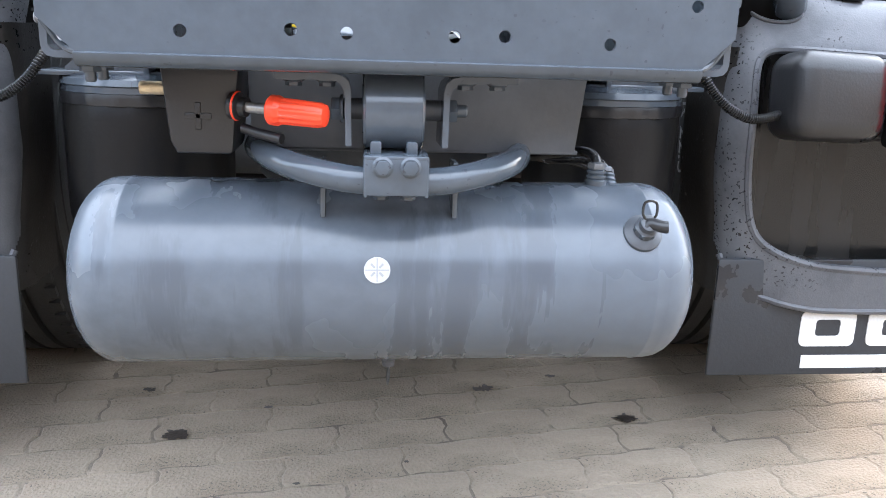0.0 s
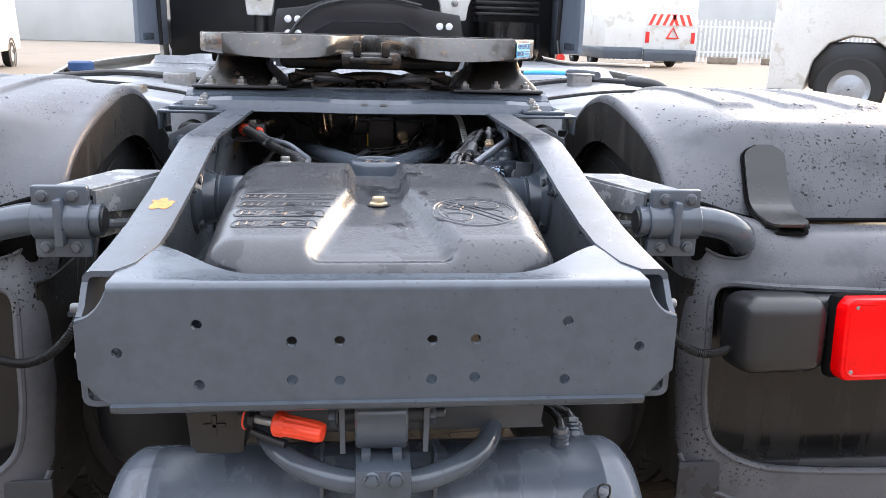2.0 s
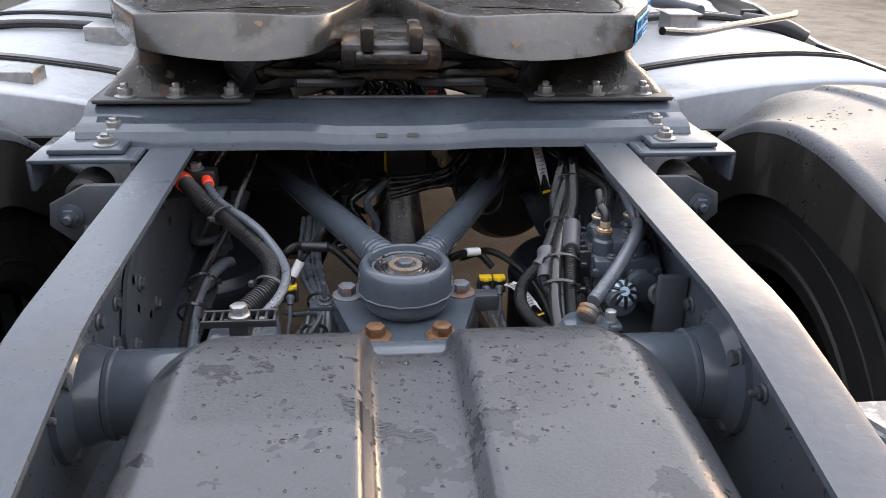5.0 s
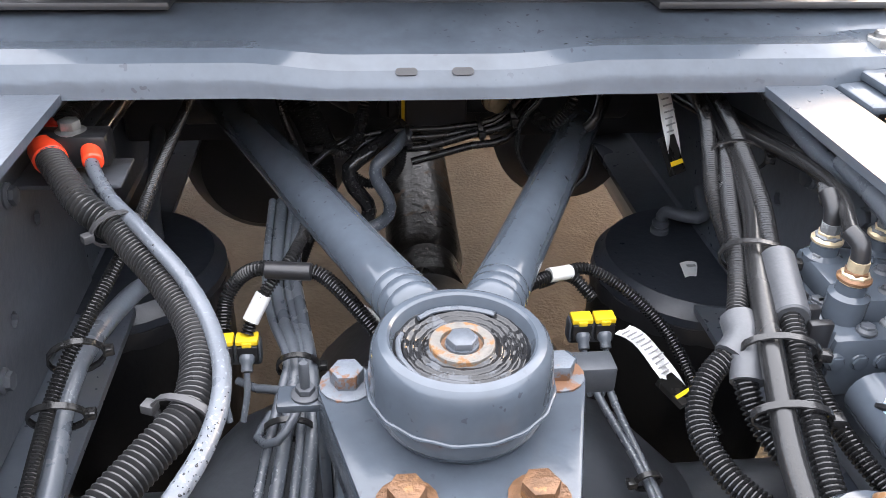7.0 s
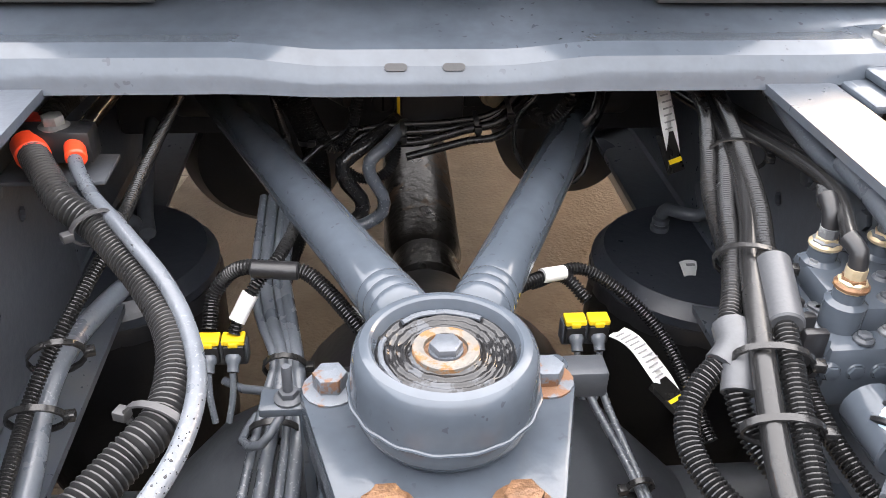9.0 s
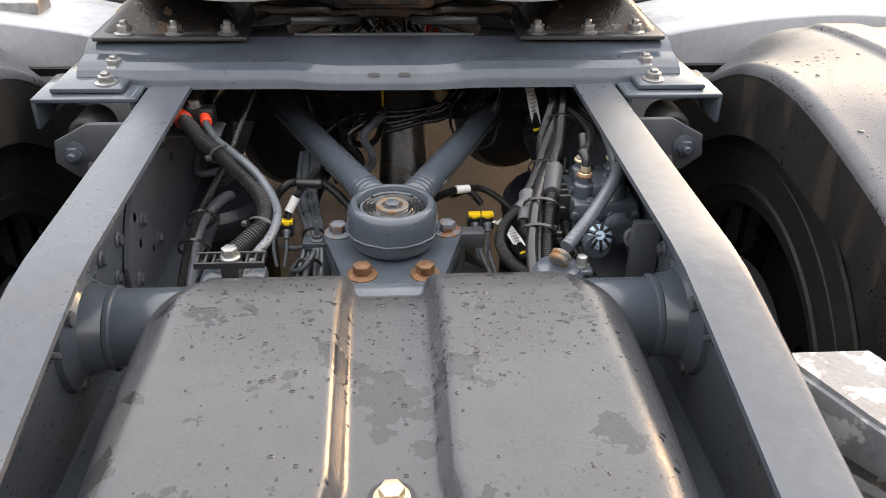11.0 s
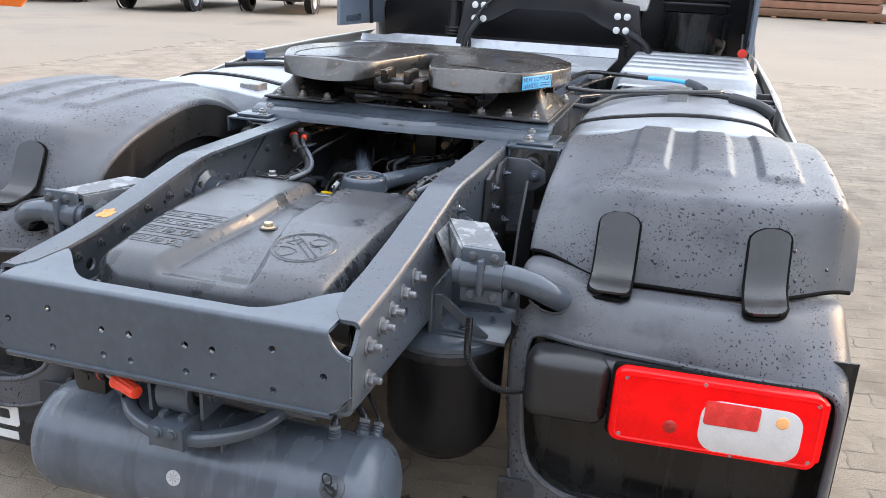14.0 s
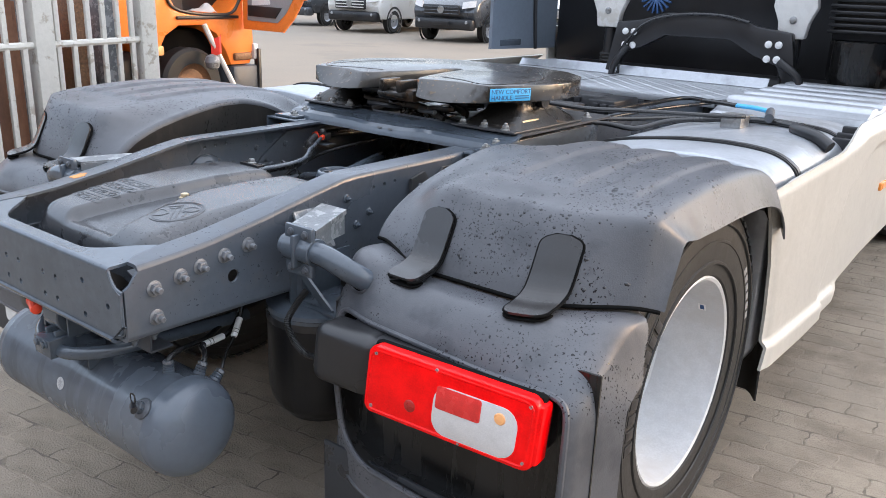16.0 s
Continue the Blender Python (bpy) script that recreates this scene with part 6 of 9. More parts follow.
term2 = thing("cable_terminal", "black cable block with red collars on the chassis rail", "terminal", (-0.32, 1.27, 0.98))
part("block", box(-0.360, -0.290, 1.272, 1.302, 0.944, 0.976, 0.005), BLACK, term2)
part("bolt", bolt((-0.324, 1.288, 0.974), (0, 0, 1), 0.010, 0.012, 0.014), STEEL, term2)
bm = rod((-0.347, 1.279, 0.962), (-0.336, 1.259, 0.959), 0.0152)
part("collar", bm, ORANGE, term2, "red cable collar")
part("collar", rod((-0.306, 1.277, 0.961), (-0.299, 1.255, 0.958), 0.0094), ORANGE, term2, "red cable collar")
part("collar", rod((-0.342, 1.302, 0.966), (-0.356, 1.324, 0.966), 0.009), RED, term2)
part("bracket", box(-0.376, -0.280, 1.258, 1.316, 0.930, 0.935, 0.002), PAINT_DULL, term2)
hose("cable", [(-0.345, 1.300, 0.962), (-0.342, 1.37, 0.965), (-0.33, 1.6, 0.95)], 0.011, HOSE, "black corrugated cable running forward", 0.007)
hose("cable", [(-0.308, 1.300, 0.960), (-0.305, 1.37, 0.962), (-0.30, 1.6, 0.95)], 0.008, HOSE, "black cable running forward")
# clamp with a bolt at the cover's front edge, left and right
hc = thing("hose_clamp", "black hose clamp with a zinc bolt beside the cover", "clamp", (-0.199, 0.845, 0.885), "hose clamps")
x = -0.199
part("block", box(x - 0.012, x + 0.012, 0.832, 0.862, 0.912, 0.938, 0.004), BLACK, hc)
for y in (0.834, 0.860):
    part("cage_bar", box(x - 0.044, x + 0.044, y - 0.0022, y + 0.0022, 0.929, 0.938, 0.001), BLACK, hc)
for k in range(-4, 5):
    if abs(k) > 1:
        part("cage_rung", box(x + k * 0.0103 - 0.0016, x + k * 0.0103 + 0.0016, 0.833, 0.861, 0.930, 0.937, 0.0008), BLACK, hc)
part("bolt", bolt((x, 0.846, 0.938), (0, 0, 1), 0.0105, 0.014, 0.013), STEEL, hc)
part("base", box(x - 0.042, x + 0.042, 0.822, 0.875, 0.885, 0.912, 0.008), PAINT, hc)
hc = thing("pipe_bracket", "grey bracket with a small bolt that holds the pipe end", "bracket", (0.235, 0.845, 0.885))
part("boss", lathe([(0.034, 0.880), (0.034, 0.908), (0.028, 0.916), (0.018, 0.918)], 26, Matrix.Translation((0.222, 0.845, 0))), PAINT, hc)
part("tab", box(0.22, 0.266, 0.832, 0.858, 0.906, 0.914, 0.004), PAINT, hc)
part("bolt", bolt((0.252, 0.845, 0.914), (0, 0, 1), 0.0075, 0.016, 0.009), STEEL, hc)

# thin cable along the rail
hose("cable", [(-0.250, 1.62, 0.935), (-0.255, 1.49, 0.93), (-0.260, 1.325, 0.92), (-0.263, 1.229, 0.91), (-0.277, 1.17, 0.89), (-0.291, 1.126, 0.87), (-0.303, 1.097, 0.85), (-0.308, 1.05, 0.83), (-0.30, 0.95, 0.81), (-0.27, 0.86, 0.80)], 0.0062, HOSE, "thin black corrugated cable beside the chassis rail", 0.0048)
hose("grey_hose", [(-0.285, 1.30, 0.80), (-0.287, 1.25, 0.82), (-0.298, 1.18, 0.83), (-0.303, 1.128, 0.832), (-0.307, 1.09, 0.818), (-0.302, 1.03, 0.80), (-0.29, 0.88, 0.78)], 0.0095, GREYHOSE, "grey painted air hose beside the chassis rail")
hose("grey_hose", [(-0.345, 1.75, 0.86), (-0.339, 1.62, 0.80), (-0.331, 1.53, 0.765), (-0.318, 1.475, 0.752)], 0.010, PAINT_DULL, "grey pipe down to the air bellow")
tie((-0.298, 1.118, 0.848), (-0.25, 0.8, 0.3), 0.021)
tie((-0.306, 1.075, 0.822), (-0.1, 0.9, 0.4), 0.021)

# cables left of the stay: yellow plugs
def plug(x, y, z, s):
    pg = thing("connector", "grey sensor connectors with yellow locking clips", "connector", (x, y, z - 0.03), "connectors")
    for k in (-1, 1):
        clip = part("clip", box(x + k * 0.0115 - 0.0105, x + k * 0.0115 + 0.0105, y - 0.008, y + 0.008, z, z + 0.006, 0.0015), YELLOW, pg, "yellow clip")
        part("latch", box(x + k * 0.0115 - 0.0045, x + k * 0.0115 + 0.0045, y - 0.0100, y - 0.006, z - 0.001, z + 0.004, 0.001), YELLOW, clip)
        sock = part("socket", box(x + k * 0.0115 - 0.0100, x + k * 0.0115 + 0.0100, y - 0.010, y + 0.010, z - 0.020, z, 0.0025), PADGREY, pg)
        part("collar", lathe([(0.0062, 0), (0.0074, 0.002), (0.0074, 0.006), (0.0055, 0.009), (0.0055, 0.016)], 16, along((x + k * 0.011, y - 0.008, z - 0.010), (x + k * 0.011, y - 0.030, z - 0.030))), GREYHOSE, sock)
        part("wire", sweep([(x + k * 0.011, y - 0.020, z - 0.021), (x + k * 0.0105, y - 0.030, z - 0.040), (x + k * 0.006, y - 0.042, z - 0.062)], 0.0032, 8, 0.006), GREYHOSE, pg)
    part("body", box(x - 0.0235, x + 0.0235, y - 0.004, y + 0.013, z - 0.026, z - 0.001, 0.003), PAINT_DULL, pg)


plug(-0.185, 1.196, 0.798, -1)
plug(0.162, 1.206, 0.800, 1)
hose("cable", [(-0.196, 1.205, 0.805), (-0.194, 1.228, 0.825), (-0.180, 1.234, 0.845), (-0.160, 1.226, 0.860), (-0.130, 1.218, 0.862), (-0.100, 1.212, 0.858), (-0.06, 1.17, 0.835), (-0.03, 1.13, 0.81)], 0.0075, HOSE, "black corrugated sensor cable", 0.005)
hose("cable", [(-0.173, 1.198, 0.805), (-0.166, 1.210, 0.822), (-0.150, 1.222, 0.845), (-0.128, 1.250, 0.862), (-0.12, 1.33, 0.86), (-0.14, 1.45, 0.87)], 0.0065, HOSE, "black cable behind the stay", 0.005)
hose("white_sleeve", [(-0.170, 1.204, 0.815), (-0.157, 1.218, 0.836)], 0.008, WHITEPL, "white sleeve on a sensor cable")
hose("white_sleeve", [(-0.072, 1.192, 0.835), (-0.038, 1.172, 0.825)], 0.0065, WHITEPL, "white corrugated cable sleeve", 0.004)
hose("cable", [(0.05, 1.18, 0.83), (0.10, 1.215, 0.84), (0.14, 1.235, 0.835), (0.165, 1.22, 0.815)], 0.007, HOSE, "black corrugated sensor cable", 0.005)
hose("cable", [(0.11, 1.23, 0.83), (0.17, 1.25, 0.83), (0.235, 1.20, 0.79), (0.26, 1.10, 0.74)], 0.0065, HOSE, "black corrugated cable behind the axle stay", 0.005)
hose("white_sleeve", [(0.118, 1.225, 0.842), (0.142, 1.236, 0.838)], 0.0075, WHITEPL, "white sleeve on a sensor cable")
for k, dx in enumerate((-0.012, -0.001, 0.010, 0.018)):
    hose("grey_hose", [(-0.150 + dx, 1.40, 0.84), (-0.152 + dx, 1.30, 0.808), (-0.143 + dx, 1.24, 0.793), (-0.128 + dx * 0.7, 1.184, 0.785), (-0.130 + dx, 1.149, 0.77), (-0.137 + dx * 1.3, 1.10, 0.745), (-0.150 + dx * 1.6, 1.0, 0.70)], 0.0045 + 0.0022 * (k % 2), GREYHOSE, "grey painted hose down the axle")
tie((-0.126, 1.175, 0.782), (0, 1, 0.3), 0.019)
tie((-0.133, 1.12, 0.755), (0, 1, 0.4), 0.021)
solo("cable_tee", rod((-0.154, 1.220, 0.862), (-0.110, 1.214, 0.862), 0.0085), BLACK, "black tee joining three sensor cables", "cable")
hose("grey_hose", [(-0.185, 1.185, 0.760), (-0.165, 1.17, 0.762), (-0.14, 1.15, 0.775), (-0.122, 1.12, 0.785), (-0.14, 1.09, 0.77), (-0.16, 1.11, 0.755), (-0.15, 1.14, 0.757)], 0.0042, GREYHOSE, "looped grey hose by the axle")
for dx in (0.0, 0.012):
    hose("grey_hose", [(0.155 + dx * 1.6, 1.195, 0.755), (0.165 + dx, 1.15, 0.74), (0.185 + dx * 0.4, 1.08, 0.72), (0.195 + dx * 0.5, 1.0, 0.70), (0.20 + dx, 0.9, 0.68)], 0.004, GREYHOSE, "thin grey sensor cable down the axle")
tie((0.188, 1.07, 0.717), (0.1, -1, -0.2), 0.012)

# bundle beside the valve block
LINE_A = [(0.33, 1.55, 0.94), (0.310, 1.382, 0.955), (0.278, 1.271, 0.950), (0.257, 1.202, 0.940), (0.245, 1.12, 0.925), (0.24, 1.05, 0.91)]
LINE_B = [(0.345, 1.50, 0.94), (0.320, 1.350, 0.950), (0.291, 1.262, 0.950), (0.256, 1.164, 0.945), (0.236, 1.099, 0.940), (0.218, 1.051, 0.935), (0.206, 1.022, 0.930), (0.204, 1.005, 0.925)]
LINE_C = [(0.325, 1.42, 0.95), (0.298, 1.268, 0.955), (0.269, 1.154, 0.950), (0.240, 1.074, 0.945), (0.215, 0.990, 0.935), (0.205, 0.948, 0.925), (0.195, 0.90, 0.912), (0.19, 0.83, 0.89)]
LINE_D = [(0.345, 1.45, 0.95), (0.325, 1.356, 0.960), (0.297, 1.238, 0.960), (0.276, 1.150, 0.955), (0.256, 1.087, 0.950), (0.246, 1.039, 0.945), (0.237, 0.997, 0.935), (0.226, 0.950, 0.922), (0.215, 0.89, 0.905), (0.21, 0.83, 0.89)]
hose("cable", LINE_A, 0.0078, HOSE, "black corrugated hose in the bundle beside the valve", 0.0052, 12)
hose("cable", LINE_B, 0.0080, HOSE, "black corrugated hose ending in a grey forked sleeve", 0.0052, 12)
hose("cable", LINE_C, 0.0085, HOSE, "smooth shiny black hose in the bundle", 0.0, 14)
hose("cable", LINE_D, 0.0084, HOSE, "black corrugated hose at the edge of the bundle", 0.0055, 12)
hose("cable", [(0.224, 1.02, 0.92), (0.215, 0.95, 0.905), (0.205, 0.88, 0.89), (0.20, 0.82, 0.88)], 0.0075, GREYHOSE, "grey hose under the bundle")
hose("cable", [(0.198, 1.000, 0.922), (0.178, 0.988, 0.912), (0.164, 0.970, 0.900), (0.160, 0.945, 0.890), (0.172, 0.91, 0.882), (0.20, 0.87, 0.88)], 0.0090, HOSE, "black corrugated hose looping from the forked sleeve", 0.0052, 12)
hose("cable", [(0.200, 0.992, 0.922), (0.197, 0.970, 0.908), (0.204, 0.942, 0.892), (0.222, 0.90, 0.882), (0.235, 0.86, 0.88)], 0.0085, HOSE, "black corrugated hose from the forked sleeve", 0.0052, 12)
fork = sweep([(0.207, 1.024, 0.931), (0.204, 1.005, 0.926), (0.192, 0.994, 0.919)], 0.0128, 12, 0.006)
sweep([(0.205, 1.010, 0.928), (0.202, 0.990, 0.921), (0.198, 0.975, 0.912)], 0.0120, 12, 0.006, fork)
solo("hose_fork", fork, SLEEVE, "dark grey forked sleeve joining three hoses", "hose", "hoses and cables")
hose("cable", [(0.290, 1.16, 0.925), (0.270, 1.06, 0.905), (0.262, 0.96, 0.885), (0.285, 0.88, 0.865), (0.31, 0.80, 0.85)], 0.0075, HOSE, "black corrugated hose beside the valve", 0.005, 12)
hose("cable", [(0.37, 1.40, 0.985), (0.352, 1.22, 0.975), (0.345, 1.12, 0.985)], 0.008, GREYHOSE, "grey pipe running forward beside the rail")
for p, d, r in (((0.300, 1.255, 0.952), (0.3, 1, 0.0), 0.026), ((0.245, 1.085, 0.943), (0.3, 0.9, 0.1), 0.027), ((0.222, 0.985, 0.930), (0.2, 1, 0.2), 0.026), ((0.210, 0.935, 0.916), (0.15, 1, 0.25), 0.025)):
    tie(p, d, r, mat=HOSE, flat=0.62)
solo("hose_sleeve", rod((0.256, 1.075, 0.950), (0.240, 1.010, 0.939), 0.0132), SLEEVE, "dark grey sleeve on a hose of the bundle", "hose", "hoses and cables")
hose("steel_pipe", [(0.345, 1.16, 0.99), (0.340, 1.08, 0.985), (0.337, 1.02, 0.972), (0.318, 0.975, 0.970), (0.272, 0.903, 0.956), (0.232, 0.856, 0.938)], 0.0095, GREYHOSE, "grey painted pipe bent down to the cover")
ferrule = lathe([(0.0115, 0), (0.0135, 0.002), (0.0135, 0.006), (0.0120, 0.008), (0.0135, 0.010), (0.0135, 0.014), (0.0105, 0.016)], 24, along((0.218, 0.838, 0.925), (0.238, 0.864, 0.944)))
solo("pipe_ferrule", ferrule, TAN, "worn bare metal ferrule at the end of the grey pipe", "hose", "hoses and cables")
hose("cable", [(0.292, 1.045, 0.985), (0.318, 1.12, 0.985), (0.325, 1.22, 0.972), (0.315, 1.36, 0.95), (0.30, 1.55, 0.93)], 0.0062, HOSE, "black air hose running forward from the valve")
hose("cable", [(0.345, 1.05, 0.99), (0.352, 1.13, 0.985), (0.350, 1.24, 0.965), (0.34, 1.45, 0.94)], 0.0062, HOSE, "black air hose running forward from the valve")
hose("cable", [(0.300, 1.10, 0.985), (0.335, 1.18, 0.970), (0.345, 1.30, 0.945), (0.33, 1.50, 0.92)], 0.0055, HOSE, "black air hose running forward from the valve", 0.0045)
# printed tags
def tag(p, d, w, l, label):
    m = along(p, Vector(p) + Vector(d))
    bm = surface(lambda u, v: m @ Vector(((u - 0.5) * w + 0.004 * math.sin(4 * v), 0.004 * math.sin(5 * v) + 0.002 * math.sin(7 * u + 9 * v), v * l)), 4, 14, 0.0008)
    ob = solo("paper_tag", bm, WHITEPL, label, "tag", "cable tags")
    bars = bmesh.new()
    for k in range(11):
        v = 0.06 + 0.062 * k
        o, h = 0.004 * math.sin(4 * v), 0.004 * math.sin(5 * v) + 0.0018
        box(o - w * 0.40, o + w * (0.12 + 0.26 * ((k * 7) % 5) / 4), h, h + 0.0008, l * v, l * (v + 0.016), 0, bars, m)
    part("print", bars, GREYINK, ob)
    end = part("black_end", box(-0.0038 - w / 2, -0.0038 + w / 2, -0.0072, -0.0012, l * 0.72, l * 1.10, 0.0, None, m), GLOSSBLACK, ob, "black end of the tag with yellow stripes")
    for k in (0.97,):
        part("yellow_stripe", box(-0.0038 - w * 0.45, -0.0038 + w * 0.45, -0.0080, -0.0004, l * k, l * (k + 0.045), 0.0, None, m), YELLOW, end)


tag((0.247, 1.392, 1.000), (0.030, -0.048, -0.085), 0.021, 0.112, "white printed paper tag on a cable")
tag((0.187, 1.188, 0.800), (0.5, -0.8, -0.25), 0.021, 0.085, "white printed paper tag on a cable by the axle")
# cable tangle deep under the fifth wheel plate
for pts, r, ribs, mt, lab in (
    ([(-0.150, 1.56, 0.99), (-0.140, 1.50, 0.936), (-0.119, 1.50, 0.892), (-0.103, 1.50, 0.838), (-0.104, 1.50, 0.78), (-0.133, 1.48, 0.738), (-0.150, 1.42, 0.71)], 0.0085, 0.0055, HOSE, "black corrugated hose hanging ahead of the axle"),
    ([(-0.165, 1.57, 0.99), (-0.158, 1.51, 0.936), (-0.134, 1.51, 0.892), (-0.118, 1.51, 0.838), (-0.118, 1.51, 0.77), (-0.14, 1.47, 0.72)], 0.0082, 0.0055, HOSE, "black corrugated hose hanging ahead of the axle"),
    ([(-0.125, 1.55, 0.99), (-0.121, 1.48, 0.943), (-0.106, 1.48, 0.893), (-0.088, 1.48, 0.862), (-0.066, 1.48, 0.880), (-0.054, 1.48, 0.935), (-0.045, 1.55, 0.98)], 0.0075, 0.005, HOSE, "black corrugated cable in a loop"),
    ([(-0.145, 1.44, 0.828), (-0.125, 1.46, 0.850), (-0.081, 1.49, 0.873), (-0.016, 1.50, 0.881), (0.049, 1.50, 0.884), (0.112, 1.50, 0.899), (0.17, 1.55, 0.94)], 0.0042, 0.0, HOSE, "thin black cable tied across the frame"),
    ([(-0.070, 1.49, 0.852), (-0.055, 1.50, 0.868), (-0.009, 1.50, 0.871), (0.055, 1.50, 0.876), (0.107, 1.50, 0.892), (0.15, 1.52, 0.93)], 0.0065, 0.0, HOSE, "black cable tied across the frame"),
    ([(-0.020, 1.49, 0.862), (0.020, 1.49, 0.864), (0.07, 1.49, 0.878), (0.12, 1.49, 0.893), (0.17, 1.53, 0.93)], 0.0055, 0.0, HOSE, "black cable tied across the frame"),
    ([(0.0, 1.48, 0.848), (0.035, 1.485, 0.855), (0.075, 1.485, 0.866), (0.115, 1.485, 0.874), (0.16, 1.53, 0.90)], 0.0048, 0.0, HOSE, "black cable tied across the frame"),
    ([(-0.010, 1.52, 0.880), (-0.050, 1.47, 0.868), (-0.076, 1.46, 0.850), (-0.072, 1.455, 0.828), (-0.056, 1.455, 0.806), (-0.056, 1.45, 0.786), (-0.080, 1.44, 0.772), (-0.105, 1.43, 0.768)], 0.0095, 0.0, HOSE, "thick black hose bent down ahead of the axle"),
    ([(0.0, 1.51, 0.878), (-0.025, 1.46, 0.872), (-0.044, 1.45, 0.858), (-0.043, 1.448, 0.838), (-0.030, 1.447, 0.815), (-0.030, 1.445, 0.793), (-0.050, 1.44, 0.780), (-0.085, 1.43, 0.776)], 0.0080, 0.0, GREYHOSE, "grey painted hose bent down ahead of the axle"),
    ([(-0.012, 1.475, 0.872), (-0.016, 1.47, 0.846), (-0.032, 1.468, 0.828), (-0.055, 1.468, 0.826), (-0.072, 1.47, 0.836)], 0.0068, 0.0048, HOSE, "black corrugated cable in a loop"),
    ([(0.160, 1.50, 0.975), (0.150, 1.45, 0.944), (0.125, 1.45, 0.908), (0.128, 1.45, 0.864), (0.153, 1.45, 0.832), (0.19, 1.45, 0.823), (0.211, 1.45, 0.838), (0.222, 1.47, 0.87)], 0.0030, 0.0, HOSE, "thin black wire in a wide loop"),
    ([(0.20, 1.52, 0.985), (0.190, 1.46, 0.943), (0.182, 1.46, 0.918), (0.163, 1.47, 0.897), (0.150, 1.52, 0.90)], 0.0085, 0.0055, HOSE, "black corrugated hose ahead of the axle"),
    ([(0.235, 1.55, 0.97), (0.225, 1.47, 0.925), (0.205, 1.46, 0.895), (0.185, 1.50, 0.90)], 0.0065, 0.0, HOSE, "black hose ahead of the axle"),
    ([(-0.20, 1.70, 0.97), (-0.16, 1.55, 0.90), (-0.13, 1.44, 0.84), (-0.145, 1.36, 0.80)], 0.0055, 0.005, HOSE, "black cable in the tangle ahead of the axle"),
    ([(0.02, 1.68, 0.97), (0.08, 1.60, 0.945), (0.20, 1.60, 0.945), (0.27, 1.68, 0.97)], 0.0065, 0.0, HOSE, "black cable in the tangle ahead of the axle"),
    ([(-0.26, 1.68, 0.98), (-0.20, 1.56, 0.95), (-0.10, 1.56, 0.94), (0.0, 1.62, 0.96)], 0.0065, 0.0, HOSE, "black cable in the tangle ahead of the axle"),
):
    hose("cable", pts, r, mt, lab, ribs, 10)
for p, d, r in (((-0.112, 1.505, 0.865), (0.3, 0, -0.95), 0.018), ((-0.004, 1.497, 0.872), (1, 0, 0.05), 0.014), ((0.085, 1.495, 0.884), (1, 0, 0.2), 0.014), ((0.125, 1.50, 0.898), (1, 0, 0.3), 0.014)):
    tie(p, d, r, mat=BLACK)
jb = thing("solenoid_block", "black valve and cable block under the fifth wheel plate", "valve", (0.03, 1.58, 0.84))
part("body", box(-0.004, 0.075, 1.545, 1.66, 0.862, 0.965, 0.004), PAINT_DARK, jb)
part("side_body", box(-0.070, -0.010, 1.555, 1.66, 0.872, 0.965, 0.006), BLACK, jb)
part("groove", box(0.004, 0.068, 1.5435, 1.546, 0.905, 0.908, 0.0), BLACK, jb)
part("top_body", box(-0.06, -0.004, 1.535, 1.60, 0.918, 0.965, 0.010), BLACK, jb)
part("screw", lathe([(0.014, 0), (0.014, 0.004), (0.011, 0.006), (0.003, 0.0055)], 20, along((-0.026, 1.555, 0.890), (-0.026, 1.5, 0.890))), BLACK, jb)
part("slot", box(-0.0275, -0.0245, 1.5475, 1.5495, 0.880, 0.900, 0.0), GAP, jb)
for x, z in ((0.100, 0.915), (0.112, 0.893)):
    fit_ = part("fitting", lathe([(0.016, 0), (0.016, 0.010), (0.011, 0.012), (0.0135, 0.016), (0.0135, 0.022), (0.008, 0.024)], 16, along((x, 1.575, z), (x + 0.02, 1.50, z))), BRASS, jb, "yellow metal hose fitting")
    part("rust_ring", lathe([(0.0165, 0.004), (0.0172, 0.006), (0.0165, 0.008)], 16, along((x, 1.575, z), (x + 0.02, 1.50, z)), None, False), RUST, fit_)
part("rear_body", box(0.075, 0.17, 1.575, 1.66, 0.87, 0.96, 0.008), BLACK, jb)
part("plug", rod((-0.092, 1.57, 0.905), (-0.066, 1.545, 0.900), 0.015), BLACK, jb)
part("plug", rod((-0.085, 1.58, 0.935), (-0.06, 1.55, 0.93), 0.013), BLACK, jb)
part("yellow_mark", box(-0.009, -0.005, 1.5415, 1.545, 0.872, 0.922, 0.0), YELLOW, jb)

# hoses under the right rail: from the tank's ports and to the lamp
CABLE_R = [(0.50, 0.44, 0.78), (0.512, 0.385, 0.748), (0.520, 0.360, 0.727), (0.536, 0.354, 0.704), (0.565, 0.350, 0.680), (0.605, 0.350, 0.667), (0.650, 0.354, 0.675), (0.672, 0.360, 0.682)]
hose("air_hose", [(0.290, 0.172, 0.610), (0.289, 0.180, 0.622), (0.280, 0.215, 0.626), (0.255, 0.27, 0.615), (0.215, 0.35, 0.60), (0.17, 0.45, 0.62)], 0.0075, HOSE, "black air hose from the tank port")
hose("air_hose", [(0.327, 0.248, 0.592), (0.322, 0.256, 0.602), (0.295, 0.275, 0.606), (0.255, 0.300, 0.602), (0.24, 0.387, 0.600), (0.215, 0.45, 0.63), (0.19, 0.50, 0.70)], 0.0075, HOSE, "black air hose from the tank port")
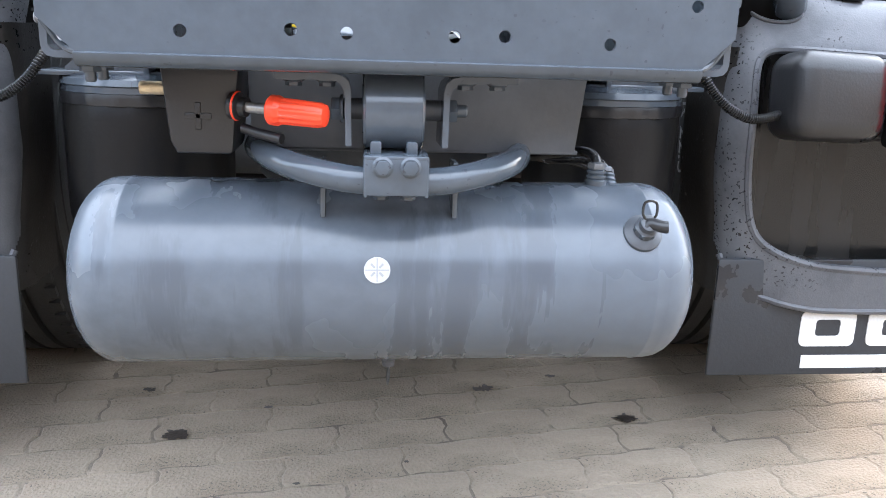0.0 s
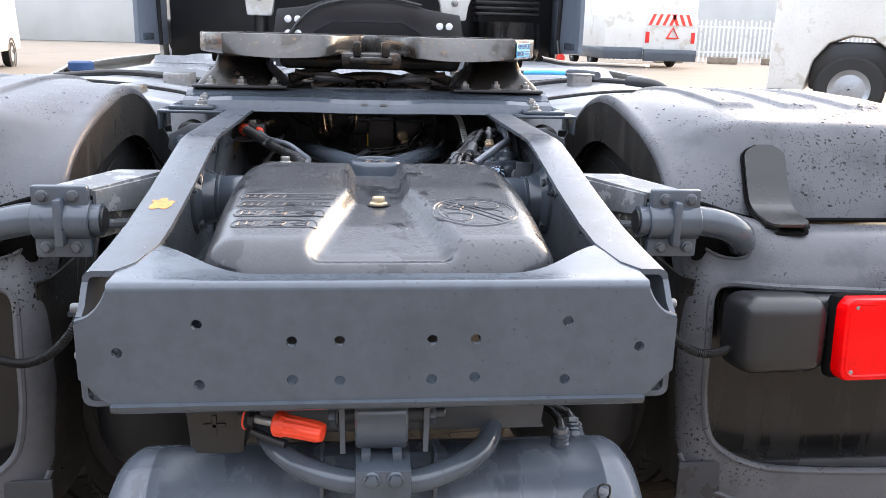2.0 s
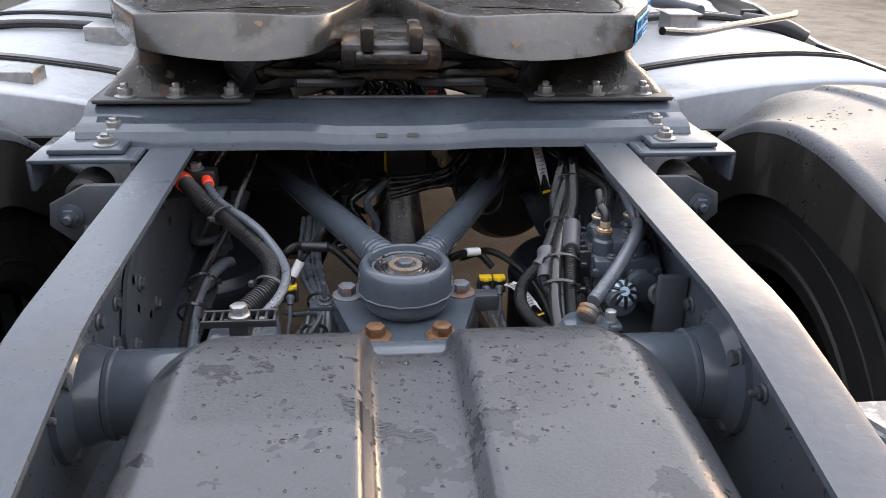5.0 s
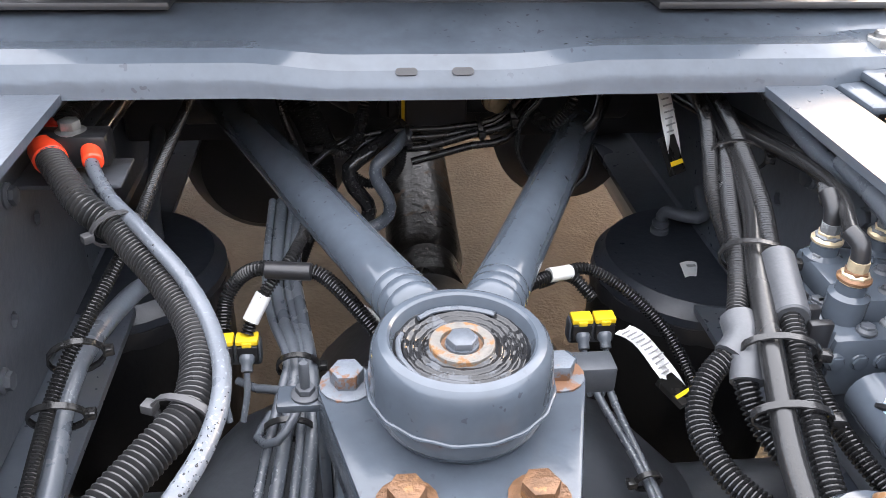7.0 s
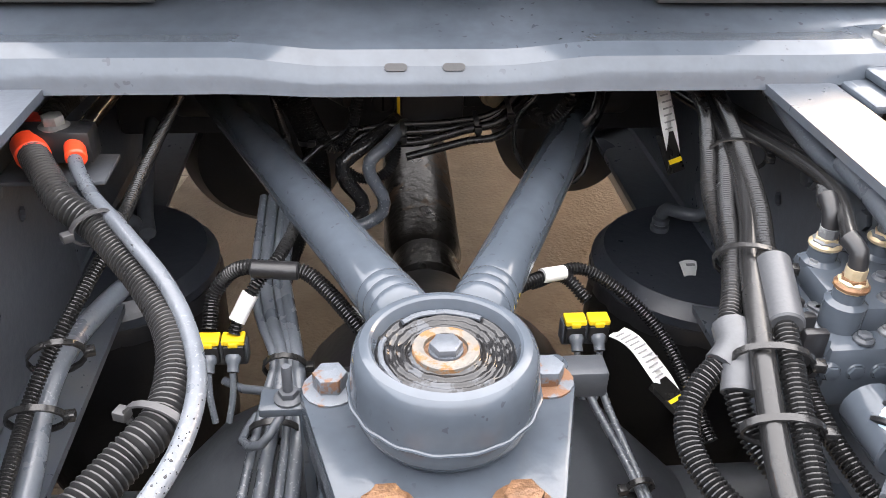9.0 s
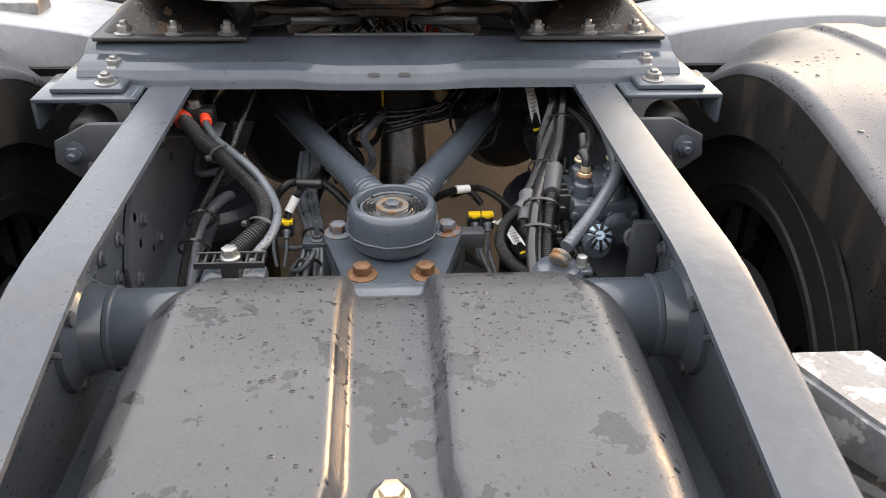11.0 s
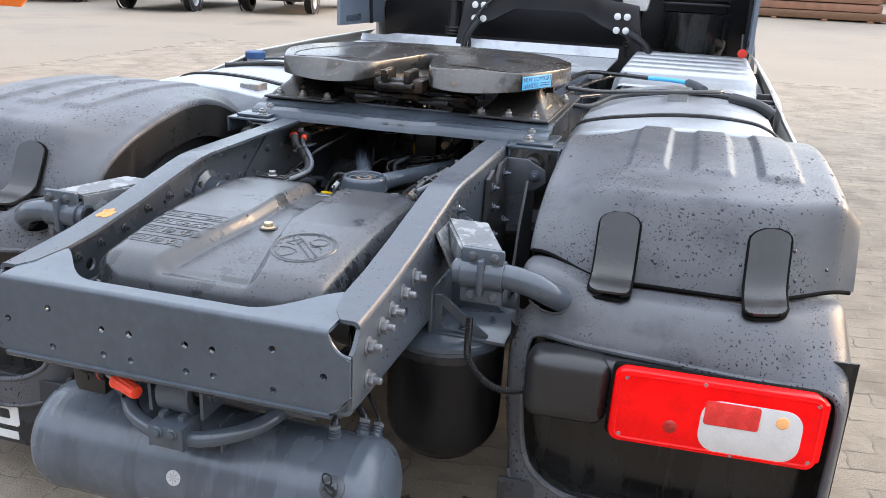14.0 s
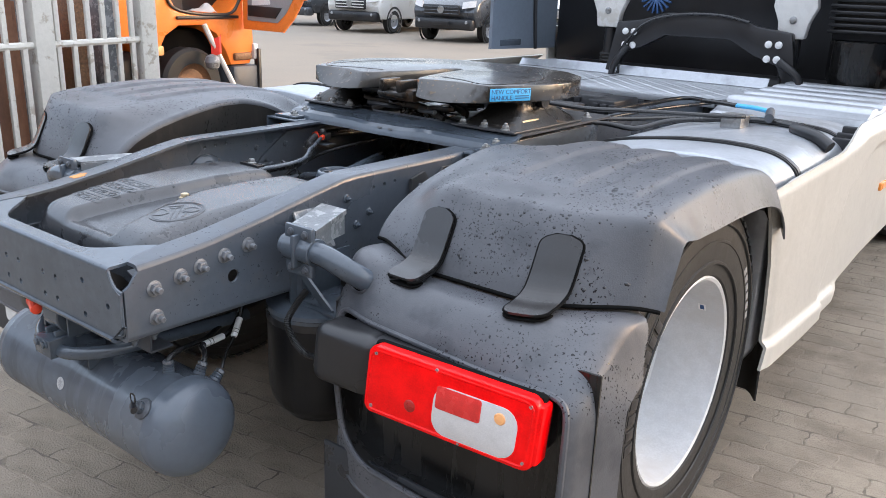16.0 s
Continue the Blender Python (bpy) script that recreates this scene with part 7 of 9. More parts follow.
hose("air_hose", [(0.345, 0.290, 0.570), (0.340, 0.298, 0.578), (0.312, 0.33, 0.588), (0.275, 0.381, 0.600), (0.253, 0.425, 0.645), (0.235, 0.455, 0.72)], 0.0042, HOSE, "thin black air hose from the tank port")
for p0, p1 in (((0.2535, 0.306, 0.602), (0.242, 0.375, 0.600)), ((0.272, 0.386, 0.604), (0.2545, 0.423, 0.642))):
    p0, p1 = Vector(p0), Vector(p1)
    sl = thing("white_sleeve", "white printed sleeve on an air hose", "hose", p0, "hoses and cables")
    part("sleeve", rod(p0, p1, 0.0088), WHITEPL, sl)
    for k in (0.18, 0.34):
        part("black_band", rod(p0.lerp(p1, k), p0.lerp(p1, k + 0.07), 0.0092), BLACK, sl)
for s in (-1, 1):
    hose("cable", CABLE_R if s > 0 else [(-x, y, z) for x, y, z in CABLE_R], 0.0085, HOSE, "black corrugated cable to the tail lamp", 0.006, 12)

# ---- fifth wheel and its mounting plate ----
mp = thing("mounting_plate", "grey corrugated steel mounting plate of the fifth wheel across the chassis", "mounting plate", (0, 1.6, 1.0))


def wave(u, v):
    x = -0.508 + 1.016 * u
    ax = abs(x)
    # three pressed profiles: middle, the dished lengths either side, and the ends on the rails
    wm, we = smooth(0.17, 0.07, ax), smooth(0.36, 0.46, ax)
    mid = [(1.263, 1.010), (1.267, 1.022), (1.274, 1.034), (1.286, 1.045), (1.330, 1.052), (1.356, 1.060), (1.385, 1.066)]
    dish = [(1.270, 1.011), (1.274, 1.024), (1.281, 1.040), (1.296, 1.049), (1.322, 1.049), (1.346, 1.053), (1.385, 1.066)]
    end = [(1.288, 1.019), (1.290, 1.027), (1.297, 1.036), (1.316, 1.044), (1.345, 1.049), (1.362, 1.059), (1.385, 1.066)]
    pts = [(p[0] * wm + q[0] * we + d[0] * (1 - wm - we), p[1] * wm + q[1] * we + d[1] * (1 - wm - we)) for p, d, q in zip(mid, dish, end)]
    k = v * (len(pts) - 1)
    i = min(int(k), len(pts) - 2)
    t = k - i
    return (x, pts[i][0] + (pts[i + 1][0] - pts[i][0]) * t, pts[i][1] + (pts[i + 1][1] - pts[i][1]) * t)


for x in (-0.019, 0.032):
    part("slot", plate(rounded(-0.010, 0.010, -0.0035, 0.0035, 0.0034, 3), 0.0015, (), Matrix.Translation((x, 1.2728, 1.0330)) @ Matrix.Rotation(radians(55), 4, "X")), BLACK, mp)
part("wave_plate", surface(wave, 80, 18, 0.008), PAINT, mp, sharp=14)
# flat parts painted darker for the fifth wheel's underside reflected in them
bm = plate(rounded(-0.508, 0.508, 1.64, 2.02, 0.02, 3), 0.008, [rounded(-0.22, 0.22, 1.70, 1.96, 0.06, 4)], XY(1.058))
part("front_plate", bm, PAINT_DARK, mp)
bm = plate([(-0.508, 1.384), (0.508, 1.384), (0.508, 1.642), (-0.508, 1.642)], 0.008, [[(-0.160, 1.404), (-0.140, 1.394), (0.140, 1.394), (0.160, 1.404), (0.135, 1.47), (0.11, 1.58), (-0.11, 1.58), (-0.135, 1.47)]], XY(1.058))
part("flat_plate", bm, PAINT_DARK, mp)
part("opening_rim", sweep([(-0.163, 1.41, 1.067), (-0.155, 1.396, 1.067), (-0.13, 1.392, 1.067), (0.13, 1.392, 1.067), (0.155, 1.396, 1.067), (0.163, 1.41, 1.067)], 0.004, 8), PAINT_DULL, mp)
for s in (-1, 1):
    # side rails of the plate: angle irons on the chassis rails
    bm = box(s * 0.395, s * 0.560, 1.215, 1.345, 1.008, 1.016, 0.003)
    box(s * 0.552, s * 0.560, 1.215, 1.345, 0.965, 1.012, 0.003, bm)
    fl = part("side_flange", bm, PAINT, mp)
    part("shim_plate", box(s * 0.42, s * 0.535, 1.235, 1.40, 1.017, 1.026, 0.003), PAINT, fl)
    part("inner_flange", box(s * 0.40, s * 0.408, 1.22, 2.10, 0.93, 1.016, 0.003), PAINT, fl)
    for x, y, z in ((0.452, 1.318, 1.036), (0.452, 1.262, 1.026), (0.46, 1.90, 1.066), (0.46, 1.75, 1.066)):
        part("bolt", bolt((s * x, y, z), (0, 0, 1), 0.0135, 0.013, 0.019, 0.004), STEEL, fl)
    for x in (0.270, 0.360, 0.445):
        part("bolt", bolt((s * x, 1.380, 1.074), (0, 0, 1), 0.0125, 0.015, 0.0185, 0.006), STEEL, mp)

fifth = thing("fifth_wheel", "greasy dark steel fifth wheel coupling with a blue label", "fifth wheel", (0, 1.6, 1.066))
# top plate outline with throat to the rear
right = [(0.030, 1.66), (0.045, 1.55), (0.070, 1.45), (0.092, 1.37), (0.112, 1.31), (0.135, 1.282), (0.165, 1.272), (0.20, 1.268), (0.24, 1.270), (0.28, 1.278), (0.32, 1.290), (0.36, 1.306), (0.403, 1.330), (0.472, 1.480), (0.506, 1.58), (0.510, 1.66), (0.495, 1.76), (0.43, 1.89), (0.32, 1.985), (0.16, 2.04)]
outline = right + [(0.0, 2.05)] + [(-x, y) for x, y in right[::-1]] + [(-0.02, 1.70), (0.0, 1.712), (0.02, 1.70)]
bm = plate(outline, 0.056, (), XY(1.160))
# the upper rear edge is cut back in a curve on each horn
for v in bm.verts:
    x, y = abs(v.co.x), v.co.y
    if y < 1.34 and x > 0.10 and v.co.z > 1.19:
        v.co.y += 0.075 * math.sin(math.pi * max(0.0, min(1.0, (x - 0.10) / 0.30)))
    if y < 1.34 and x > 0.10 and v.co.z < 1.19:
        v.co.z -= 0.008 * math.sin(math.pi * max(0.0, min(1.0, (x - 0.10) / 0.30)))
bmesh.ops.recalc_face_normals(bm, faces=bm.faces)
es = [e for e in bm.edges if len(e.link_faces) == 2 and e.calc_face_angle(0) > 0.6]
bmesh.ops.bevel(bm, geom=es, offset=0.005, segments=2, affect="EDGES", profile=0.5)
top = part("top_plate", bm, FWHEEL, fifth, "worn steel plate with greasy patches", 45)
part("under_body", box(-0.26, 0.26, 1.42, 1.90, 1.12, 1.165, 0.02), GREASE, fifth)
bm = box(-0.085, 0.085, 1.33, 1.46, 1.125, 1.170, 0.012)
box(-0.06, 0.06, 1.30, 1.36, 1.140, 1.160, 0.008, bm)
box(-0.05, -0.028, 1.30, 1.40, 1.16, 1.20, 0.006, bm)
box(0.028, 0.05, 1.30, 1.40, 1.16, 1.20, 0.006, bm)
part("lock_block", bm, GREASE, fifth, "rusty greasy lock in the throat")
bm = plate(disc(0, 1.70, 0.05, 24), 0.006, (), XY(1.160))
part("kingpin_ring", bm, GREASE, fifth)
# shallow grease grooves on the top
for s in (-1, 1):
    bm = sweep([(s * 0.14, 1.42, 1.2165), (s * 0.25, 1.40, 1.2165), (s * 0.37, 1.36, 1.2165), (s * 0.42, 1.50, 1.2165), (s * 0.39, 1.68, 1.2165), (s * 0.28, 1.84, 1.2165)], 0.004, 6, 0.02, None, True, 0.0, 0.3)
    part("grease_groove", bm, GREASE, top)
    # pedestal
    bm = bmesh.new()
    lev = [(1.072, 0.115, 0.33), (1.085, 0.105, 0.32), (1.12, 0.075, 0.22), (1.15, 0.068, 0.18), (1.163, 0.07, 0.18)]
    rows = []
    for z, hx, hy in lev:
        rows.append([bm.verts.new((s * (0.375 + dx), 1.58 + dy, z)) for dx, dy in rounded(-hx, hx, -hy * 0.62, hy * 0.62, 0.03, 4)])
    for a, b in zip(rows, rows[1:]):
        for k in range(len(a)):
            bm.faces.new((a[k], a[(k + 1) % len(a)], b[(k + 1) % len(a)], b[k]))
    bm.faces.new(rows[0][::-1])
    bm.faces.new(rows[-1])
    ped = part("pedestal", bm, GREASE, fifth)
    part("cast_mark", box(s * 0.468, s * 0.472, 1.44, 1.54, 1.082, 1.100, 0.001), BRASS, ped, "plain pale cast mark")
    part("base_plate", box(s * 0.235, s * 0.495, 1.355, 1.80, 1.066, 1.074, 0.003), PAINT_DARK, ped)
    part("pivot_pin", rod((s * 0.30, 1.58, 1.155), (s * 0.47, 1.58, 1.155), 0.026), GREASE, ped)
    part("cable", sweep([(s * 0.16, 1.36, 1.10), (s * 0.05, 1.42, 1.09), (s * 0.2, 1.55, 1.10)], 0.008, 8), PAINT_DARK, fifth)
for s in (-1, 1):
    strut = box(-0.008, 0.008, -0.014, 0.014, 0.0, 0.19, 0.004, None, along((s * 0.235, 1.45, 1.090), (s * 0.070, 1.52, 1.140)))
    part("strut", strut, GREASE, fifth)
for s in (-1, 1):
    loop_ = [(0.215, 1.113), (0.19, 1.108), (0.14, 1.106), (0.105, 1.105), (0.090, 1.099), (0.096, 1.090), (0.13, 1.084), (0.19, 1.074), (0.235, 1.070)]
    part("brace_loop", sweep([(s * x, 1.402 + 0.02 * k / 8, z) for k, (x, z) in enumerate(loop_)], 0.0055, 8, 0.01, None, True, 0.0, 1.6), GREASE, fifth)
part("arched_brace", sweep([(-0.17, 1.40, 1.072), (-0.12, 1.41, 1.086), (-0.06, 1.42, 1.098), (0.0, 1.425, 1.102), (0.06, 1.42, 1.098), (0.12, 1.41, 1.086), (0.17, 1.40, 1.072)], 0.0085, 8, 0.012, None, True, 0.0, 1.6), GREASE, fifth)
part("handle", sweep([(0.52, 1.52, 1.16), (0.62, 1.60, 1.145), (0.75, 1.72, 1.14), (0.98, 1.93, 1.13), (1.02, 1.98, 1.13)], 0.008, 10), HOSE, fifth, "long pull handle")
# blue label on the skirt of the right horn
lx = Vector((0.069, 0.150, 0.0)).normalized()
def label_pose(p):
    z = lx.cross(Vector((0, 0, 1))).normalized()
    y = z.cross(lx)
    return Matrix.Translation(p) @ Matrix((lx, y, z)).transposed().to_4x4()


M_LAB = label_pose((0.4392, 1.4045, 1.1865))
blue = part("label", box(-0.078, 0.078, -0.0205, 0.0205, 0, 0.002, 0.0005, None, M_LAB), BLUE, fifth, "blue label with dark lettering")


def text(body, size, m, mat, parent, name="lettering"):
    cu = bpy.data.curves.new("t", "FONT")
    cu.body, cu.size, cu.extrude = body, size, 0.0003
    tmp = new("t", cu)
    dg = bpy.context.evaluated_depsgraph_get()
    me = bpy.data.meshes.new_from_object(tmp.evaluated_get(dg))
    bpy.data.objects.remove(tmp)
    bm = bmesh.new()
    bm.from_mesh(me)
    bpy.data.meshes.remove(me)
    bm.transform(m)
    return part(name, bm, mat, parent)


TYREINK = material("pale_tyre_lettering", (0.22, 0.22, 0.22), 0.6, var=0.15, scale=60, bump=0.05)
M_TY = Matrix.Translation((0.6378, 0.742, 0.672)) @ Matrix((Vector((0, -0.06, -0.99)).normalized(), Vector((0, -0.99, 0.06)).normalized(), Vector((-1, 0, 0)))).transposed().to_4x4()
text("R 22.5", 0.060, M_TY, TYREINK, axle, "tyre_size_lettering")
text("NEW COMFORT", 0.0205, M_LAB @ Matrix.Translation((-0.073, 0.003, 0.0024)), INK, blue)
text("HANDLE", 0.0205, M_LAB @ Matrix.Translation((-0.073, -0.0165, 0.0024)), INK, blue)
bm = bmesh.new()
for k in range(2):
    box(0.018, 0.072, -0.006 - 0.007 * k, -0.003 - 0.007 * k, 0.002, 0.0026, 0, bm, M_LAB)
part("small_print", bm, INK, blue)

# ---- fuel tanks, covers, skirts ----
# crowned section of the tank, and its height over a place
TANK_TOP = [(0.50, 0.925), (0.51, 0.955), (0.53, 0.978), (0.62, 1.002), (0.72, 1.018), (0.82, 1.031), (0.92, 1.038), (1.00, 1.040), (1.08, 1.037), (1.14, 1.030), (1.18, 1.018), (1.215, 0.998), (1.238, 0.968), (1.248, 0.93)]
for s in (1, -1):
    ft = thing("fuel_tank", "silver aluminium fuel tank with black strap bands", "fuel tank", (s * 0.88, 2.2, 0.38), "fuel tanks")
    section = spline([(x, 0, z) for x, z in TANK_TOP], 0.02)
    ring = [(p.x, p.z) for p in section] + [(1.25, 0.45), (1.22, 0.38), (1.15, 0.36), (0.60, 0.36), (0.53, 0.38), (0.50, 0.45)]
    y0, y1 = 1.66, 2.84 if s > 0 else 3.10
    bm = plate(ring, y1 - y0, (), Matrix(((1, 0, 0, 0), (0, 0, 1, y0), (0, 1, 0, 0), (0, 0, 0, 1))), None, 0.012)
    if s < 0:
        flip_x(bm)
    part("body", bm, ALU, ft, sharp=50)
    for y in (1.925, 2.575):
        band = [(0.497, 0.70)] + [(p.x, p.z) for p in section] + [(1.252, 0.70)]
        line = [Vector((s * x, y, z)) for x, z in band]
        n = len(line) - 1
        bm = surface(lambda u, v, line=line, n=n, y=y: line[min(int(u * n + 0.5), n)] + Vector((0.004 * s * (1 if u > 0.9 else -1 if u < 0.05 else 0), (v - 0.5) * 0.045, 0.006)), n, 2, 0.008)
        part("strap", bm, RUBBER, ft, "black rubber-lined strap")
        bm = surface(lambda u, v, line=line, n=n, y=y: line[min(int(u * n + 0.5), n)] + Vector((0.006 * s * (1 if u > 0.9 else -1 if u < 0.05 else 0), (v - 0.5) * 0.026, 0.009)), n, 2, 0.003)
        part("steel_band", bm, PAINT_DARK, ft)
    if s > 0:
        part("top_bracket", box(0.825, 0.905, 2.30, 2.40, 1.028, 1.080, 0.004), STEEL, ft)
        part("bracket_lip", box(0.815, 0.915, 2.292, 2.408, 1.078, 1.082, 0.001), STEEL, ft)
    else:
        part("filler_neck", rod((-1.125, 2.44, 1.0), (-1.125, 2.44, 1.05), 0.04), ALU, ft)
        part("fuel_cap", lathe([(0.045, 1.05), (0.048, 1.055), (0.048, 1.08), (0.04, 1.086)], 26, Matrix.Translation((-1.125, 2.44, 0))), INK, ft, "dark blue fuel cap")
        part("top_bracket", box(-0.76, -0.66, 2.20, 2.32, 1.00, 1.06, 0.004), STEEL, ft)
        part("top_bracket", box(-0.80, -0.72, 1.72, 1.80, 1.01, 1.045, 0.004), STEEL, ft)

# hoses over the right tank
hose("air_line", [(0.36, 1.95, 1.03), (0.42, 2.10, 1.02), (0.52, 2.20, 1.00), (0.60, 2.33, 1.025), (0.70, 2.43, 1.034), (0.82, 2.47, 1.046), (0.95, 2.475, 1.052), (1.06, 2.45, 1.050), (1.13, 2.40, 1.044)], 0.011, HOSE, "black air hose lying over the fuel tank")
hose("air_line", [(0.38, 2.02, 1.04), (0.50, 2.26, 1.03), (0.62, 2.46, 1.03), (0.76, 2.52, 1.038), (0.95, 2.53, 1.052), (1.08, 2.51, 1.048)], 0.009, HOSE, "black air hose lying over the fuel tank")
hose("hose_end", [(1.08, 2.385, 1.052), (1.123, 2.345, 1.050), (1.18, 2.32, 1.040), (1.235, 2.303, 1.012)], 0.024, BLACK, "thick black hose end resting on the fuel tank")
hose("air_line", [(0.36, 2.30, 1.045), (0.41, 2.90, 1.05), (0.57, 2.84, 1.06), (0.72, 2.78, 1.062)], 0.010, HOSE, "black air hose along the chassis")
hose("blue_line", [(0.72, 2.78, 1.062), (0.82, 2.72, 1.068), (0.90, 2.66, 1.068)], 0.010, BLUE, "blue plastic air line over the tank")
hose("coupling_handle", [(0.90, 2.665, 1.068), (0.93, 2.56, 1.072), (0.965, 2.44, 1.070)], 0.018, PAINT_DULL, "grey hose coupling lying over the tank")
hose("flat_line", [(0.40, 2.0, 1.03), (0.44, 2.5, 1.035), (0.52, 2.86, 1.04), (0.60, 2.98, 1.05)], 0.008, HOSE, "black air hose along the chassis")
hose("corrugated_duct", [(1.262, 3.95, 0.97), (1.258, 3.6, 0.96), (1.254, 3.2, 0.95), (1.235, 2.92, 0.935)], 0.026, BLACK, "black corrugated duct beside the silver cover", 0.035, 14)
hose("air_line", [(-0.42, 2.0, 1.02), (-0.55, 2.3, 1.01), (-0.72, 2.34, 1.035), (-0.95, 2.30, 1.052), (-1.15, 2.2, 1.040)], 0.012, HOSE, "black air hose over the fuel tank")
hose("air_line", [(-0.40, 2.2, 1.03), (-0.5, 2.6, 1.04), (-0.7, 2.9, 1.045)], 0.012, HOSE, "black air hose along the chassis rail")

# ribbed silver cover ahead of the right tank
cv = thing("silencer_cover", "silver ribbed metal cover of the exhaust box", "cover", (0.85, 3.45, 0.4))
def ribbed(u, v):
    y = 2.85 + 1.19 * v
    e = 2 * u - 1
    base = 1.000 + 0.056 * smooth(2.85, 3.08, y)
    rib = 0.020 * smooth(0.25, 0.75, 0.5 + 0.5 * math.sin(v * 2 * math.pi * 5.5)) * smooth(0.97, 0.86, abs(e))
    return (0.890 + 0.350 * e, y, base + rib - 0.045 * smooth(0.88, 1.0, abs(e)) ** 1.5)


bm = surface(ribbed, 40, 120, 0.005)
part("top", bm, ALU, cv)
bm = box(0.56, 1.215, 2.87, 4.03, 0.38, 0.965, 0.03)
part("body", bm, ALU_DULL, cv)
for y in (2.9, 3.3, 3.7):
    part("latch", box(1.212, 1.245, y, y + 0.06, 0.93, 0.985, 0.005), BLACK, cv)

# side skirts: swept rear edge, pressed recess, stepped sill
SK_REAR = [(0.398, 1.611), (0.474, 1.647), (0.571, 1.644), (0.747, 1.613), (0.894, 1.551), (0.995, 1.480)]
SK_FRONT = [(0.46, 4.02), (0.66, 4.02), (0.93, 4.11), (1.07, 4.35)]
SK_TOP = [(1.48, 0.990), (1.58, 0.990), (1.84, 0.997), (2.33, 1.002), (2.50, 1.030), (2.64, 1.062), (3.3, 1.070), (4.4, 1.067)]
SK_BOT = [(1.60, 0.398), (2.00, 0.382), (2.50, 0.382), (2.57, 0.432), (3.0, 0.470), (3.6, 0.488), (4.4, 0.488)]
SK_SILL = [(1.60, 0.484), (2.23, 0.452), (2.50, 0.442), (2.60, 0.44), (4.4, 0.44)]
SK_PRESS = [(0.48, 2.27), (0.552, 2.315), (0.732, 2.41), (0.90, 2.515), (0.98, 2.58)]
for s in (1, -1):
    sk = thing("side_skirt", "cream white side skirt with a pressed crease beside the tank", "side skirt", (s * 1.29, 2.9, 0.25), "side skirts")

    def sf(u, v, s=s):
        yy = 1.56 + (4.15 - 1.56) * u
        z0, z1 = lerp(SK_BOT, yy), lerp(SK_TOP, yy)
        z = z1 + (z0 - z1) * v
        y = lerp(SK_REAR, z) * (1 - u) + lerp(SK_FRONT, z) * u
        d1, d2 = y - lerp(SK_PRESS, z), 0.955 + 0.004 * (y - 2.5) - z
        d = d2 - 0.12 * smooth(0.30, 0.0, d1) if d1 < 0.30 else d2
        d = min(d, d1)
        x = 1.294 - 0.016 * smooth(-0.012, 0.022, d)
        x -= 0.030 * smooth(0.05, 0.0, z1 - z) * smooth(2.3, 2.7, y) + 0.010 * smooth(0.03, 0.0, z1 - z)
        x -= 0.010 * smooth(0.06, 0.0, y - lerp(SK_REAR, z))
        sill = lerp(SK_SILL, y)
        x += 0.020 * smooth(sill + 0.004, sill - 0.018, z) * smooth(2.62, 2.5, y)
        return (s * x, y, z)

    panel = part("panel", surface(sf, 150, 70, 0.010), CREAM, sk, sharp=60)
    part("top_edge", sweep([(s * 1.278, 1.50, 0.985), (s * 1.277, 2.3, 0.992)], 0.007, 8, 0.05), BLACK, sk)
    part("side_marker", box(s * 1.272, s * 1.290, 3.115, 3.225, 0.722, 0.754, 0.004), ORANGE_LAMP, sk, "orange side marker lamp")
    part("bracket", box(s * 1.14, s * 1.275, 1.52, 1.66, 0.945, 0.975, 0.004), BLACK, sk)
    for y in (2.50, 2.56, 2.64):
        part("bracket", box(s * 1.19, s * 1.262, y, y + 0.025, 0.93, 1.02 + (y - 2.5) * 0.2, 0.006), BLACK, sk)
    part("crash_bracket", box(s * 1.17, s * 1.26, 2.48, 2.72, 0.90, 0.95, 0.01), BLACK, sk)

# ---- deck plate behind the cab ----
deck = thing("deck_plate", "chequered aluminium catwalk behind the cab with a raised white lip", "catwalk", (-0.3, 3.6, 1.0))
bm = box(-1.20, 0.47, 3.20, 3.98, 1.012, 1.020, 0.002)
part("tread", bm, ALU_DULL, deck)
bm = bmesh.new()
rows = 0
for i in range(52):
    for j in range(24):
        x, y = -1.16 + 0.031 * i, 3.24 + 0.030 * j
        if x > 0.45 or (i + j) % 2:
            continue
        q = Matrix.Translation((x, y, 1.020)) @ Matrix.Rotation(0.785 if (i // 1 + j // 1) % 4 else -0.785, 4, "Z")
        vs = [bm.verts.new(q @ Vector(p)) for p in ((-0.013, 0, 0), (0, -0.004, 0), (0.013, 0, 0), (0, 0.004, 0), (0, 0, 0.003))]
        for a, b in ((0, 1), (1, 2), (2, 3), (3, 0)):
            bm.faces.new((vs[a], vs[b], vs[4]))
tagged(part("studs", bm, ALU_DULL, deck), kind="stuff")
bm = surface(lambda u, v: (-1.20 + 1.67 * u, 3.975 + 0.03 * v, 1.02 + 0.055 * v * (0.75 + 0.25 * smooth(0.1, 0.14, u))), 40, 4, 0.006)
box(-1.20, 0.47, 3.185, 3.20, 0.985, 1.022, 0.003, bm)
part("lip", bm, ALU, deck)
part("joint", box(-0.435, -0.430, 3.2, 3.97, 1.0195, 1.0215, 0), BLACK, deck)
part("support", box(-1.15, 0.44, 3.24, 3.9, 0.93, 1.012, 0.01), BLACK, deck)

# ---- the back of the cab ----
cab = thing("truck_cab", "back of a pale truck cab with dark plastic wall and underside", "truck cab", (0, 4.6, 0.8))
part("rear_wall", box(-1.20, 1.22, 4.42, 4.50, 0.98, 3.0, 0.03), BLACK, cab)
